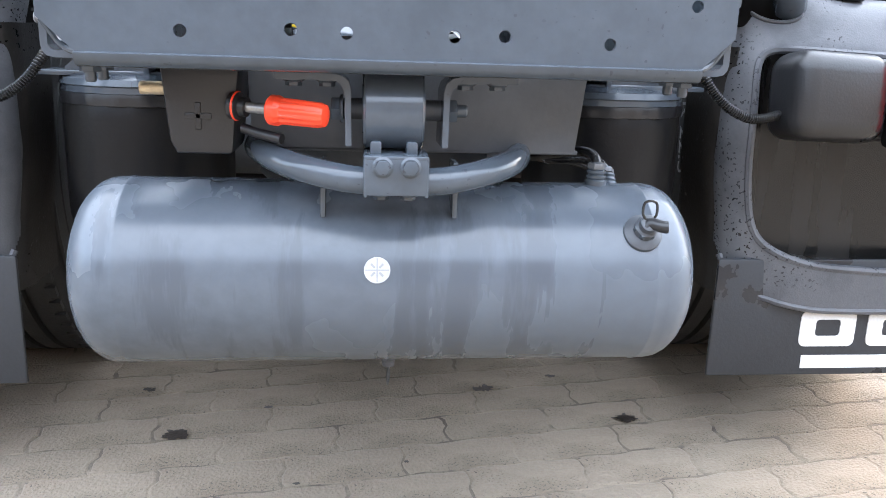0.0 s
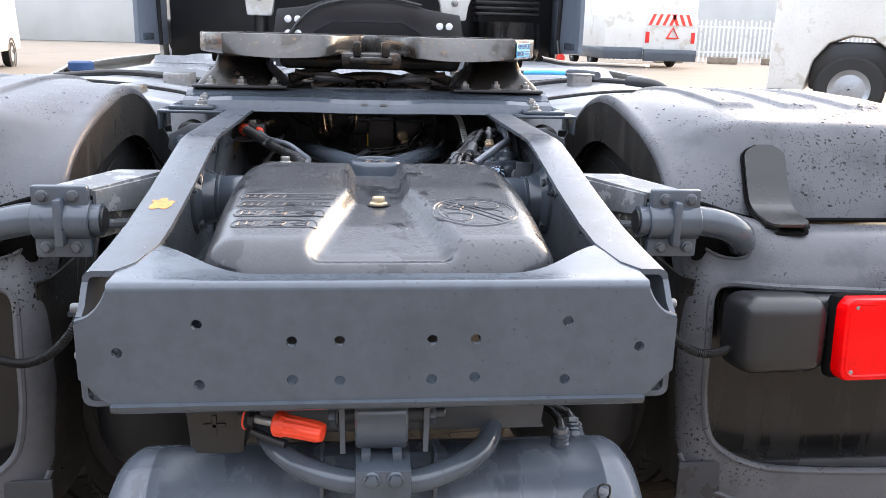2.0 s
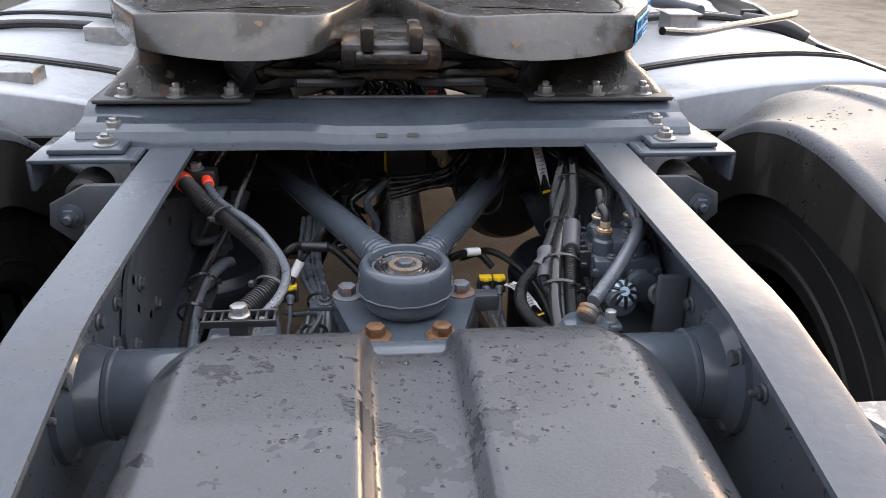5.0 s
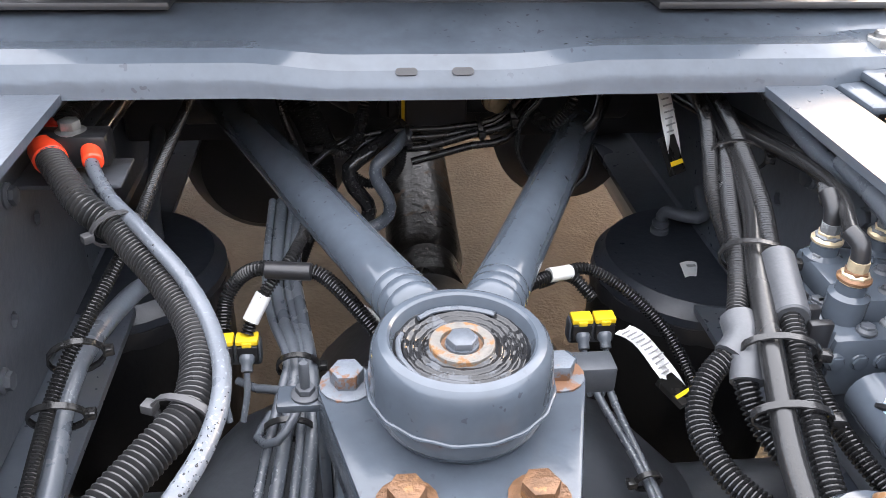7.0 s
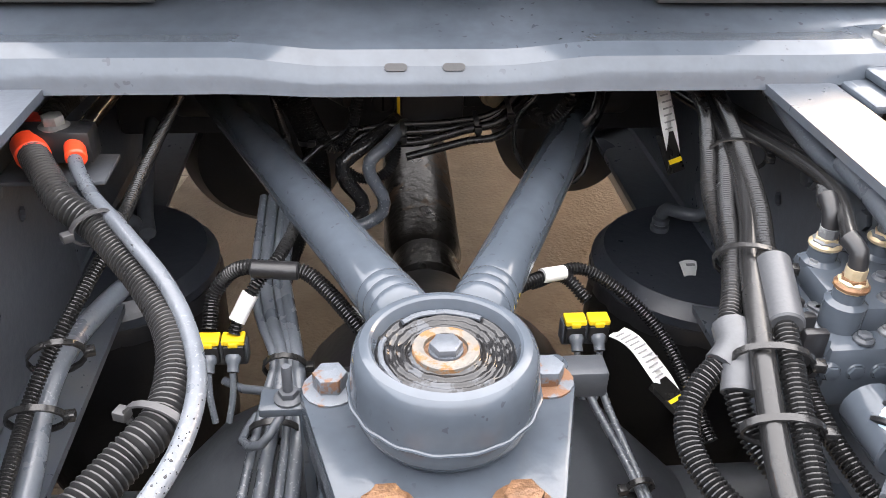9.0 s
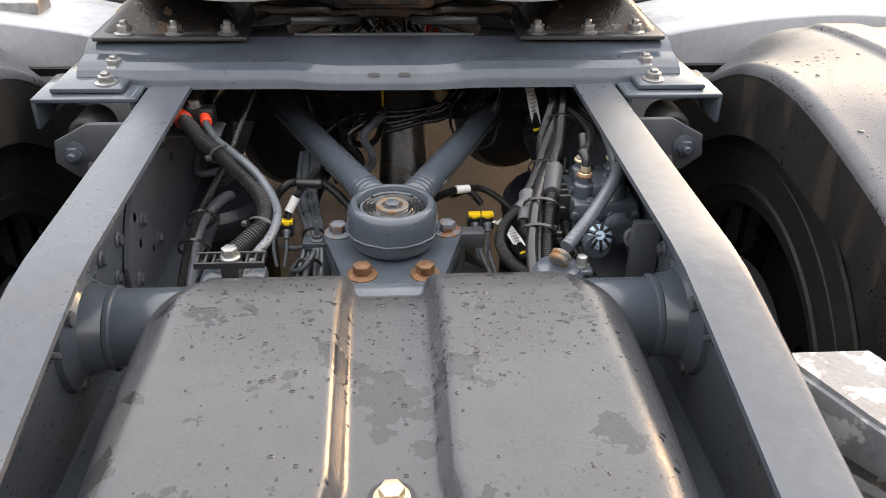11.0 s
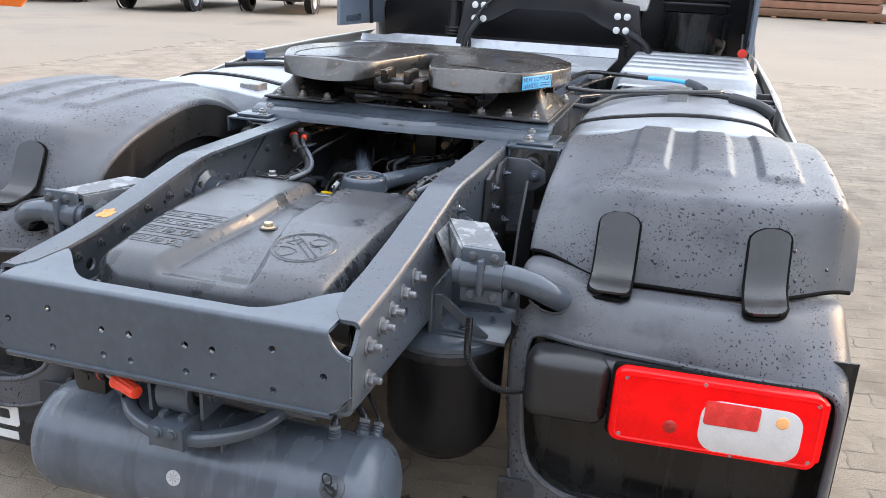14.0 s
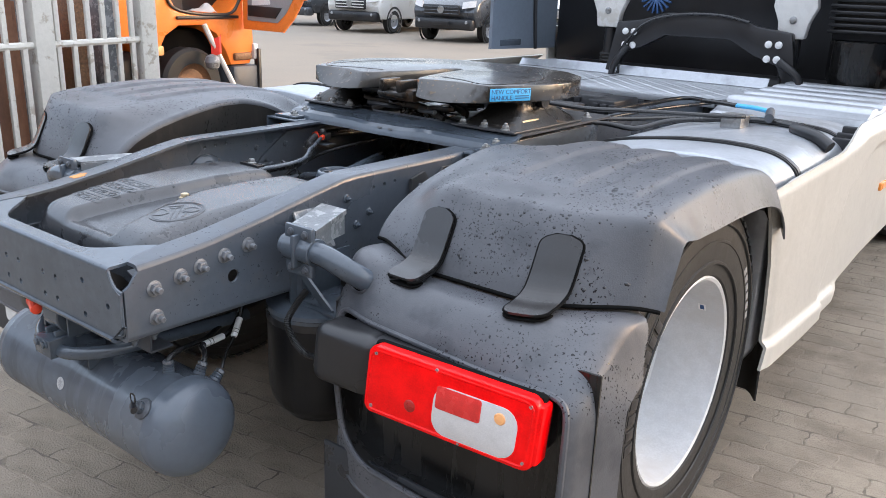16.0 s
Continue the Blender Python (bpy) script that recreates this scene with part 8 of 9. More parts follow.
part("shell", box(-1.24, 1.25, 4.48, 6.3, 1.05, 3.3, 0.08, None, None, 3), CREAM, cab)
part("under_body", box(-1.10, 1.12, 4.25, 6.1, 0.62, 1.06, 0.04), BLACK, cab)
for s in (-1, 1):
    def defl(u, v, s=s):
        return (s * (1.205 + 0.03 * u), 3.60 + 0.84 * u, 1.115 + 1.6 * v + 0.02 * (1 - u))
    pn = part("side_deflector", surface(defl, 10, 14, 0.022), BLUEGREY, cab, "blue-grey side air deflector")
    part("hinge", box(s * 1.185, s * 1.20, 3.70, 3.95, 1.15, 1.19, 0.006), PAINT, pn)
    part("edge_rail", sweep([(s * 1.195, 4.15, 1.12), (s * 1.19, 4.10, 1.5), (s * 1.19, 4.05, 2.2)], 0.014, 8, 0.05), BLACK, pn)
    # cab suspension leg
    lx = 0.535 if s > 0 else -0.605
    leg = part("suspension_leg", rod((lx, 4.10, 1.02), (lx, 4.12, 1.32), 0.042), BLACK, cab)
    part("bellows", lathe([(0.05, 0), (0.056, 0.01), (0.05, 0.02), (0.056, 0.03), (0.05, 0.04), (0.056, 0.05), (0.05, 0.06)], 20, Matrix.Translation((lx, 4.10, 1.08))), RUBBER, leg)
    bm = plate([(-0.075, 0.0), (0.07, 0.0), (0.085, 0.09), (0.12, 0.17), (0.10, 0.30), (-0.11, 0.30), (-0.12, 0.17), (-0.085, 0.09)], 0.06, (), Matrix(((1, 0, 0, lx), (0, 0, 1, 4.05), (0, 1, 0, 1.30), (0, 0, 0, 1))), None, 0.012)
    casting = part("white_casting", bm, WHITE, cab, "white painted cast bracket")
    part("bolt", bolt((lx, 4.05, 1.40), (0, -1, 0), 0.016, 0.014), STEEL, casting)
# arched cross beam with round pads
arch = [(-0.50, 1.03), (-0.44, 1.16), (-0.32, 1.20), (-0.18, 1.275), (0.22, 1.275), (0.36, 1.20), (0.50, 1.15), (0.56, 1.03), (0.62, 1.03), (0.56, 1.33), (0.36, 1.36), (0.22, 1.41), (-0.18, 1.41), (-0.34, 1.36), (-0.50, 1.34), (-0.56, 1.03)]
beam = part("cross_beam", plate(arch, 0.06, (), XZ(3.98), None, 0.008), BLACK, cab)
for cx, cz in ((-0.41, 1.255), (0.47, 1.235)):
    for dx in (-0.028, 0.028):
        for dz in (-0.05, 0.03):
            part("round_cap", lathe([(0.021, 0), (0.020, 0.006), (0.012, 0.010), (0.003, 0.011)], 18, along((cx + dx, 3.98, cz + dz), (cx + dx, 3.9, cz + dz))), WHITEPL, beam)
part("cable", sweep([(-0.46, 3.97, 1.03), (-0.44, 3.95, 1.18), (-0.30, 3.95, 1.34), (-0.1, 3.95, 1.40), (0.15, 3.95, 1.41), (0.33, 3.95, 1.38)], 0.009, 8), HOSE, beam)
part("steady_bar", sweep([(-0.5, 3.95, 1.0), (-0.47, 3.94, 1.10), (-0.40, 3.95, 1.20)], 0.02, 10), BLACK, beam)
part("steady_bar", sweep([(0.66, 3.95, 1.0), (0.63, 3.95, 1.10), (0.52, 3.95, 1.18)], 0.022, 10), BLACK, beam)
# ribbed dark box (air intake) and rounded vessel
intake = part("air_intake", box(0.70, 1.06, 4.24, 4.42, 1.30, 1.80, 0.01), BLACK, cab)
for k in range(12):
    part("slat", box(0.68, 1.08, 4.20, 4.40, 1.34 + 0.034 * k, 1.36 + 0.034 * k, 0.006), BLACK, intake)
part("rounded_vessel", lathe([(0.02, 0), (0.11, 0.015), (0.17, 0.06), (0.19, 0.12), (0.19, 0.30)], 32, Matrix.Translation((0.90, 4.22, 1.0))), GLOSSBLACK, cab)
part("red_valve", lathe([(0.018, 0), (0.026, 0.01), (0.026, 0.025), (0.012, 0.03)], 18, along((1.174, 3.99, 1.10), (1.174, 3.9, 1.10))), RED, cab, "red valve knob")
part("valve_pipe", sweep([(1.17, 4.0, 1.02), (1.175, 4.0, 1.08), (1.17, 4.05, 1.2)], 0.012, 8), BLACK, cab)
bm = bmesh.new()
for k in range(18):
    a = 2 * math.pi * k / 18
    box(0.02, 0.10, -0.006, 0.006, -0.01, 0.01, 0.002, bm, Matrix.Translation((-0.25, 3.97, 1.50)) @ Matrix.Rotation(radians(90), 4, "X") @ Matrix.Rotation(a, 4, "Z"))
part("coiled_line", bm, INK, cab, "coiled dark blue air line seen end-on")
part("wheel_arch", surface(lambda u, v: (0.95 + 0.34 * v, 4.96 - 0.62 * math.cos(math.pi * u), 0.50 + 0.62 * math.sin(math.pi * u)), 24, 4, 0.01), BLACK, cab)
part("wheel_arch", surface(lambda u, v: (-0.95 - 0.34 * v, 4.96 - 0.62 * math.cos(math.pi * u), 0.50 + 0.62 * math.sin(math.pi * u)), 24, 4, 0.01), BLACK, cab)
for s in (-1, 1):
    bm = surface(lambda u, v, s=s: (s * (1.245 + 0.015 * math.sin(v * 3.14)), 4.40 + 0.16 * u, 0.95 + 0.32 * v), 4, 6, 0.02)
    part("cab_corner", bm, CREAM, cab)

# battery and wiring clutter between the rails behind the deck
for k, (x, y, w, d, h, mt) in enumerate(((-0.2, 2.45, 0.2, 0.3, 0.05, BLACK), (0.1, 2.3, 0.16, 0.2, 0.06, PAINT_DARK), (0.14, 2.75, 0.14, 0.25, 0.05, BLACK), (-0.1, 2.9, 0.25, 0.15, 0.04, PAINT_DARK))):
    eb = thing("control_unit", "dark plastic control unit between the chassis rails", "control unit", (x, y, 0.95), "control units")
    part("body", box(x - w / 2, x + w / 2, y - d / 2, y + d / 2, 0.94, 0.985 + h, 0.008), mt, eb)
    for q in range(3):
        part("plug", box(x - w / 2 + 0.03 + 0.045 * q, x - w / 2 + 0.06 + 0.045 * q, y - d / 2 - 0.02, y - d / 2 + 0.01, 0.97, 0.99 + h * 0.6, 0.004), BLACK, eb)
rng = random.Random(7)
for k in range(12):
    x0, x1 = rng.uniform(-0.3, 0.3), rng.uniform(-0.3, 0.3)
    hose("cable", [(x0, 1.75, 0.93 + 0.05 * rng.random()), ((x0 + x1) / 2 + rng.uniform(-0.1, 0.1), 2.3, 0.96 + 0.04 * rng.random()), (x1, 3.15, 0.98)], 0.009, HOSE if k % 3 else PAINT_DARK, "dark cable running between the rails")
rng = random.Random(19)
for k in range(16):
    x0, x1 = rng.uniform(-0.13, 0.13), rng.uniform(-0.13, 0.13)
    y0 = rng.uniform(1.43, 1.56)
    hose("wire", [(x0, y0, 1.02 + 0.03 * rng.random()), ((2 * x0 + x1) / 3 + rng.uniform(-0.03, 0.03), y0 + 0.02, 1.062 + 0.018 * rng.random()), ((x0 + 2 * x1) / 3 + rng.uniform(-0.03, 0.03), y0 + 0.03, 1.065 + 0.018 * rng.random()), (x1, y0 + 0.05, 1.02)], 0.0032 if k % 3 else 0.0048, GREYHOSE if k % 3 == 1 else HOSE, "thin wire bent up in the opening of the mounting plate", 0.0, 6)
solo("orange_plug", box(0.085, 0.115, 1.672, 1.70, 0.985, 1.008, 0.006), ORANGE, "orange plug among the cables ahead of the fifth wheel", "connector")

# ---- the yard: vehicles and fences in the distance ----
def far_wheel(parent, x, y, s, r=0.35, w=0.22, mat=ALU):
    m = Matrix.Translation((x, y, r)) @ Matrix.Rotation(radians(90 * s), 4, "Y")
    bm = lathe([(r * 0.6, -w / 2), (r * 0.92, -w / 2), (r, -w * 0.35), (r, w * 0.35), (r * 0.92, w / 2), (r * 0.6, w / 2)], 30, None, None, False)
    bm.transform(m)
    t = wheelpart("wheel", bm, RUBBER, parent)
    bm = lathe([(r * 0.64, w * 0.5), (r * 0.6, w * 0.42), (r * 0.45, w * 0.30), (r * 0.25, w * 0.36), (0.02, w * 0.40)], 26, None, None, False)
    bm.transform(m)
    wheelpart("rim", bm, mat, t)


FRAME = {}


def wheelpart(name, bm, mat, parent):
    """A part in the vehicle's own frame: x right, y forward from its nose at 0 backwards."""
    bm.transform(FRAME["m"])
    return part(name, bm, mat, parent)


def van(x, y, turn, mat, label, length=5.6, width=2.0, height=2.6, bumper=None):
    """A panel van whose nose points along -y of its own frame; the nose is at the place given."""
    v = thing("van", label, "van", (x, y, 0), "vans")
    FRAME["m"] = Matrix.Translation((x, y, 0)) @ Matrix.Rotation(radians(turn), 4, "Z")
    bumper = bumper or mat
    h = height
    side = [(0.06, 0.62), (0.0, 0.80), (0.05, 0.98), (0.30, 1.12), (0.95, 1.28), (1.75, 2.15), (2.1, h - 0.12), (2.4, h), (length - 0.1, h), (length, h - 0.15), (length, 0.45), (0.9, 0.40), (0.2, 0.42)]
    own = plate(side, width, (), Matrix(((0, 0, 1, -width / 2), (1, 0, 0, 0), (0, 1, 0, 0), (0, 0, 0, 1))), None, 0.07)
    for p in own.verts:
        p.co.x *= 1 - 0.10 * smooth(1.2, h, p.co.z)
        p.co.y += 0.16 * (abs(p.co.x) / (width / 2)) ** 3 * smooth(1.2, 0.0, p.co.y)
    wheelpart("body", own, mat, v)
    # windscreen
    def ws(u, t):
        yy, zz = 1.02 + 0.72 * t, 1.34 + 0.80 * t
        return ((2 * u - 1) * (0.86 - 0.08 * t), yy - 0.03 + 0.10 * (2 * u - 1) ** 2, zz + 0.03)
    wheelpart("windscreen", surface(ws, 12, 6, 0.01), GLASS_DARK, v)
    for s in (-1, 1):
        wheelpart("side_window", surface(lambda u, t, s=s: (s * (0.985 - 0.07 * t), 1.35 + 0.35 * t + (0.95 - 0.35 * t) * u, 1.38 + 0.62 * t), 4, 4, 0.01), GLASS_DARK, v)
        wheelpart("headlamp", surface(lambda u, t, s=s: (s * (0.62 + 0.33 * u), -0.015 + 0.17 * u ** 2 + 0.06 * t + 0.02, 0.90 + 0.06 * u + (0.17) * t), 6, 4, 0.03), LENS_CLEAR, v)
        wheelpart("mirror", box(s * 1.0, s * 1.2, 1.35, 1.48, 1.35, 1.65, 0.04), BLACK, v)
        wheelpart("fog_lamp", lathe([(0.045, 0), (0.035, 0.02), (0.01, 0.02)], 16, along((s * 0.74, 0.05, 0.55), (s * 0.74, -0.1, 0.55))), GREYINK, v)
        far_wheel_xy = [(s * (width / 2 - 0.11), 0.95), (s * (width / 2 - 0.11), length - 1.2)]
        for wx, wy in far_wheel_xy:
            far_wheel(v, wx, wy, s)
            wheelpart("arch", lathe([(0.44, 0), (0.44, 0.012), (0.38, 0.014), (0.38, 0)], 28, Matrix.Translation((s * (width / 2 - 0.005), wy, 0.36)) @ Matrix.Rotation(radians(90 * s), 4, "Y"), None, False), BLACK, v)
    bar = box(-0.92, 0.92, -0.06, 0.20, 0.34, 0.64, 0.07)
    for p in bar.verts:
        p.co.y += 0.16 * (abs(p.co.x) / 0.95) ** 3
    wheelpart("bumper", bar, bumper, v)
    bm = box(-0.56, 0.56, -0.035, 0.06, 0.70, 1.0, 0.04)
    gr = wheelpart("grille", bm, BLACK, v)
    for k in range(3):
        wheelpart("grille_bar", box(-0.52, 0.52, -0.055, -0.02, 0.745 + 0.085 * k, 0.775 + 0.085 * k, 0.008), mat, gr)
    wheelpart("badge", lathe([(0.10, 0), (0.10, 0.02), (0.085, 0.024), (0.08, 0.01), (0.01, 0.01)], 26, along((0, -0.05, 0.86), (0, -0.2, 0.86))), STEEL, v)
    wheelpart("number_plate", box(-0.26, 0.26, -0.075, -0.06, 0.46, 0.57, 0.004), BLACK, v)
    return v


van(-12.55, 17.4, 9, VANGREY, "anthracite panel van parked in the yard", 5.9, 2.0, 2.6, BLACK)
van(-16.6, 18.0, 9, WHITE, "white panel van parked beside other vans", 5.9, 2.0, 2.6, BLACK)
van(-9.97, 19.15, 9, WHITE, "white van with a dark grille parked in the row", 5.9, 2.0, 2.6, BLACK)
van(-20.4, 18.8, 9, VANGREY, "dark van at the end of the row", 5.9, 2.0, 2.6)

# orange truck with its door open
ot = thing("orange_truck", "orange work truck with its door open, beside the white fence", "truck", (-5.9, 4.4, 0))
FRAME["m"] = Matrix.Translation((-5.55, 4.43, 0)) @ Matrix.Rotation(radians(186), 4, "Z") @ Matrix.Diagonal((-0.80, 0.80, 0.80, 1))
# own frame: nose at -y, side with the open door at +x
cabside = [(-1.02, 0.74), (-1.10, 1.0), (-1.08, 1.5), (-0.95, 2.75), (1.2, 2.8), (1.2, 1.15), (0.72, 1.10), (0.62, 0.85), (0.55, 0.95), (0.42, 1.16), (0.2, 1.28), (-0.2, 1.28), (-0.42, 1.16), (-0.58, 0.92), (-0.66, 0.74)]
wheelpart("cab", plate(cabside, 2.3, [[(-0.86, 1.62), (-0.78, 2.55), (0.40, 2.55), (0.40, 1.75), (0.22, 1.48), (-0.62, 1.42)]], Matrix(((0, 0, 1, -2.3), (1, 0, 0, 0), (0, 1, 0, 0), (0, 0, 0, 1))), None, 0.03), ORANGEPAINT, ot)
wheelpart("sill", box(-0.03, 0.035, -0.80, 0.25, 1.36, 1.40, 0.01), BLACK, ot)
wheelpart("door_seal", sweep([(0.012, -0.86, 1.62), (0.012, -0.62, 1.42), (0.012, 0.22, 1.48), (0.012, 0.40, 1.75), (0.012, 0.40, 2.5)], 0.02, 8, 0.05), BLACK, ot)
wheelpart("arch_lining", box(-2.2, -0.25, -0.60, 0.62, 0.55, 1.22, 0.05), GAP, ot)
wheelpart("cab_interior", box(-2.2, -0.40, -0.95, 1.1, 1.25, 2.6, 0.05), BLACK, ot)
seat = wheelpart("seat", box(-0.62, -0.22, -0.10, 0.38, 1.30, 2.05, 0.08), PAINT_DARK, ot)
wheelpart("paper_heap", surface(lambda u, v: (-0.36 + 0.30 * u, -0.50 + 0.52 * v, 1.44 + 0.10 * math.sin(5 * v + 2 * u) * math.sin(3.1 * u) ** 2 + 0.02 * math.sin(17 * v)), 8, 14, 0.01), WHITE, ot)
wheelpart("steering_wheel", sweep([(-0.30 + 0.03 * math.cos(t), -0.52 + 0.18 * math.cos(t), 1.85 + 0.20 * math.sin(t)) for t in np.linspace(0, 6.28, 20)], 0.018, 8, 0.05), BLACK, ot)
DM = Matrix.Translation((0.02, -0.93, 0)) @ Matrix.Rotation(radians(-14), 4, "Z") @ Matrix(((1, 0, 0, 0), (0, 0, 1, 0), (0, 1, 0, 0), (0, 0, 0, 1)))
door_line = [(0.0, 1.22), (0.62, 1.20), (0.78, 1.38), (0.92, 1.62), (1.06, 1.66), (1.08, 2.5), (0.10, 2.5), (0.0, 1.75)]
door = wheelpart("door", plate(door_line, 0.06, [[(0.12, 1.82), (0.94, 1.82), (0.94, 2.4), (0.20, 2.4)]], DM, None, 0.015), ORANGEPAINT, ot)
wheelpart("door_panel", plate([(0.08, 1.34), (0.54, 1.32), (0.68, 1.46), (0.84, 1.74), (0.84, 1.80), (0.10, 1.80)], 0.02, (), DM @ Matrix.Translation((0, 0, 0.055)), None, 0.006), GREYINK, door)
wheelpart("door_pocket", plate([(0.10, 1.40), (0.52, 1.38), (0.62, 1.52), (0.10, 1.54)], 0.02, (), DM @ Matrix.Translation((0, 0, 0.07)), None, 0.006), BLACK, door)
wheelpart("paper", plate([(0.16, 1.54), (0.44, 1.56), (0.42, 1.74), (0.18, 1.72)], 0.01, (), DM @ Matrix.Translation((0, 0, 0.075))), WHITEPL, door)
wheelpart("bumper", box(-2.25, 0.05, -1.14, -0.66, 0.24, 0.73, 0.05), PAINT_DULL, ot)
wheelpart("bumper_slot", box(-0.02, 0.056, -1.04, -0.70, 0.34, 0.40, 0.01), BLACK, ot)
wheelpart("bumper_edge", box(-0.02, 0.075, -1.17, -1.11, 0.20, 0.95, 0.015), BLACK, ot)
wheelpart("step", box(-0.25, 0.045, -1.02, -0.70, 0.80, 0.90, 0.02), RUST, ot)
wheelpart("headlamp", box(-0.35, 0.04, -1.16, -1.06, 0.80, 1.02, 0.03), LENS_CLEAR, ot)
wheelpart("chassis", box(-1.9, -0.4, 0.3, 4.5, 0.6, 0.95, 0.03), PAINT_DARK, ot)
wheelpart("load_bed", box(-2.3, 0.0, 1.3, 4.8, 1.05, 1.9, 0.04), ORANGEPAINT, ot)
wheelpart("indicator", box(-0.02, 0.05, 0.50, 0.74, 0.93, 1.05, 0.02), AMBER, ot)
for yy in (0.0, 3.2):
    far_wheel(ot, -0.16, yy, 1, 0.50, 0.30, RUST)
wheelpart("leaning_bar", sweep([(0.40, -0.62, 0.0), (0.12, -0.10, 1.30)], 0.035, 8, 0.1), WHITE, ot)
wheelpart("red_flag", surface(lambda u, v: (0.20 + 0.05 * math.sin(u * 4), -0.30 + 0.14 * u, 0.95 + 0.22 * v - 0.05 * u), 6, 3, 0.01), RED, ot)
wheelpart("lamp_globe", lathe([(0.02, -0.10), (0.08, -0.07), (0.105, 0.0), (0.08, 0.07), (0.02, 0.10)], 18, Matrix.Translation((0.22, -0.12, 0.83))), CAST, ot)

FENCEWHITE = material("dirty_white_steel", (0.527, 0.51, 0.4675), 0.5, var=0.08, scale=3, bump=0.1, stain=(0.357, 0.323, 0.272), stain_scale=9, stain_rough=0.7, stain_cut=0.58, stain_soft=0.06)
# white mesh fence with uprights and clutter behind it
fence = thing("white_fence", "white painted steel gate panels leaning along the yard", "fence", (-3.6, 1.8, 0))
A, Bv = Vector((-3.35, 0.95, 0)), Vector((-3.78, 2.76, 0))
dv = (Bv - A)
for k in range(15):
    p = A + dv * (k / 14)
    big = k % 7 == 0
    w = 0.065 if big else 0.017
    part("post" if big else "upright", box(p.x - w, p.x + w, p.y - w, p.y + w, 0.0, 2.3, 0.005), FENCEWHITE, fence)
for z in (0.25, 1.05, 2.1):
    part("rail", sweep([A + Vector((0, 0, z)), A + dv * 0.5 + Vector((0, 0, z)), Bv + Vector((0, 0, z))], 0.025, 8, 0.5), FENCEWHITE, fence)
rng = random.Random(11)
for k in range(16):
    p = A + dv * rng.random() + Vector((-0.20 - 0.35 * rng.random(), -0.05, 0))
    w, h = rng.uniform(0.06, 0.22), rng.uniform(0.9, 2.4)
    solo("leaning_board", box(p.x - w, p.x + w, p.y - 0.05, p.y + 0.05, 0.0, h, 0.01), (TIMBER, CAST, PAINT_DARK, RUST)[k % 4], "weathered board stored behind the white fence", "board", "boards behind the fence")
tri = thing("tripod", "black tripod stand by the fence", "tripod", (-4.05, 2.55, 0))
for a in (0, 2.1, 4.2):
    part("leg", sweep([(-4.05 + 0.28 * math.cos(a), 2.55 + 0.28 * math.sin(a), 0), (-4.05, 2.55, 0.95)], 0.022, 8, 0.1), BLACK, tri)
part("head", box(-4.17, -3.93, 2.50, 2.62, 0.95, 1.0, 0.02), BLACK, tri)

# far right: stack of rusty beams
st = thing("beam_stack", "stack of rusty brown steel beams and timber at the yard's edge", "beam stack", (8, 35, 0))
rng = random.Random(5)
for r in range(7):
    for c in range(3):
        x0 = 1.35 + rng.uniform(-0.25, 0.25)
        part("beam", box(x0, 7.6 + rng.uniform(-0.3, 0.3), 34.0 + 0.7 * c + rng.uniform(0, 0.06), 34.64 + 0.7 * c, 0.06 + 0.31 * r, 0.33 + 0.31 * r + rng.uniform(-0.02, 0.02), 0.02), TIMBER if (r + c) % 3 else RUST, st)
for x in (1.8, 3.6, 5.4, 7.0):
    part("bearer", box(x, x + 0.2, 33.9, 36.1, 0.0, 0.06, 0.01), TIMBER, st)

# white box truck seen from behind, with a striped board
bt = thing("box_truck", "white box vehicle with a red and white striped board behind", "truck", (12.5, 35, 0))
part("box_body", box(10.3, 14.3, 34.0, 41.0, 0.75, 3.4, 0.06), WHITE, bt)
part("lower_skirt", box(10.25, 12.0, 33.95, 41.0, 0.35, 0.85, 0.05), PAINT, bt)
part("tail_lift", box(12.0, 14.3, 33.8, 34.0, 0.30, 0.78, 0.03), PAINT, bt)
bd = part("striped_board", box(12.1, 14.25, 33.97, 33.995, 1.75, 2.25, 0.005), WHITEPL, bt)
bm = bmesh.new()
for k in range(7):
    x = 12.15 + 0.30 * k
    d = 0.20 if x < 13.1 else -0.20
    plate([(x, 1.77), (x + 0.14, 1.77), (x + 0.14 + d, 2.23), (x + d, 2.23)], 0.006, (), XZ(33.962), bm)
part("stripe", bm, RED, bd)
part("triangle", sweep([(13.0, 33.96, 1.25), (13.5, 33.96, 1.25), (13.25, 33.96, 1.68), (13.0, 33.96, 1.25)], 0.04, 6, 0.2, None, False), RED, bt)
for x in (12.15, 14.15):
    part("tail_lamp", box(x - 0.08, x + 0.08, 33.95, 34.0, 1.05, 1.5, 0.01), LENS_DARK, bt)
FRAME["m"] = Matrix.Identity(4)
for x, yy in ((10.5, 36.3), (14.1, 36.3), (10.5, 39.6)):
    far_wheel(bt, x, yy, -1, 0.5, 0.3)

# white truck tractor at the far right
wt = thing("white_truck", "white truck tractor parked at the side of the yard", "truck", (8.5, 13, 0))
FRAME["m"] = Matrix.Translation((6.6, 12.1, 0)) @ Matrix.Rotation(radians(-32), 4, "Z")
body = [(0.0, 0.45), (0.02, 2.9), (2.4, 3.3), (5.2, 3.3), (5.2, 0.9), (1.78, 0.9), (1.70, 1.15), (1.45, 1.32), (1.15, 1.34), (0.85, 1.22), (0.65, 0.95), (0.55, 0.45)]
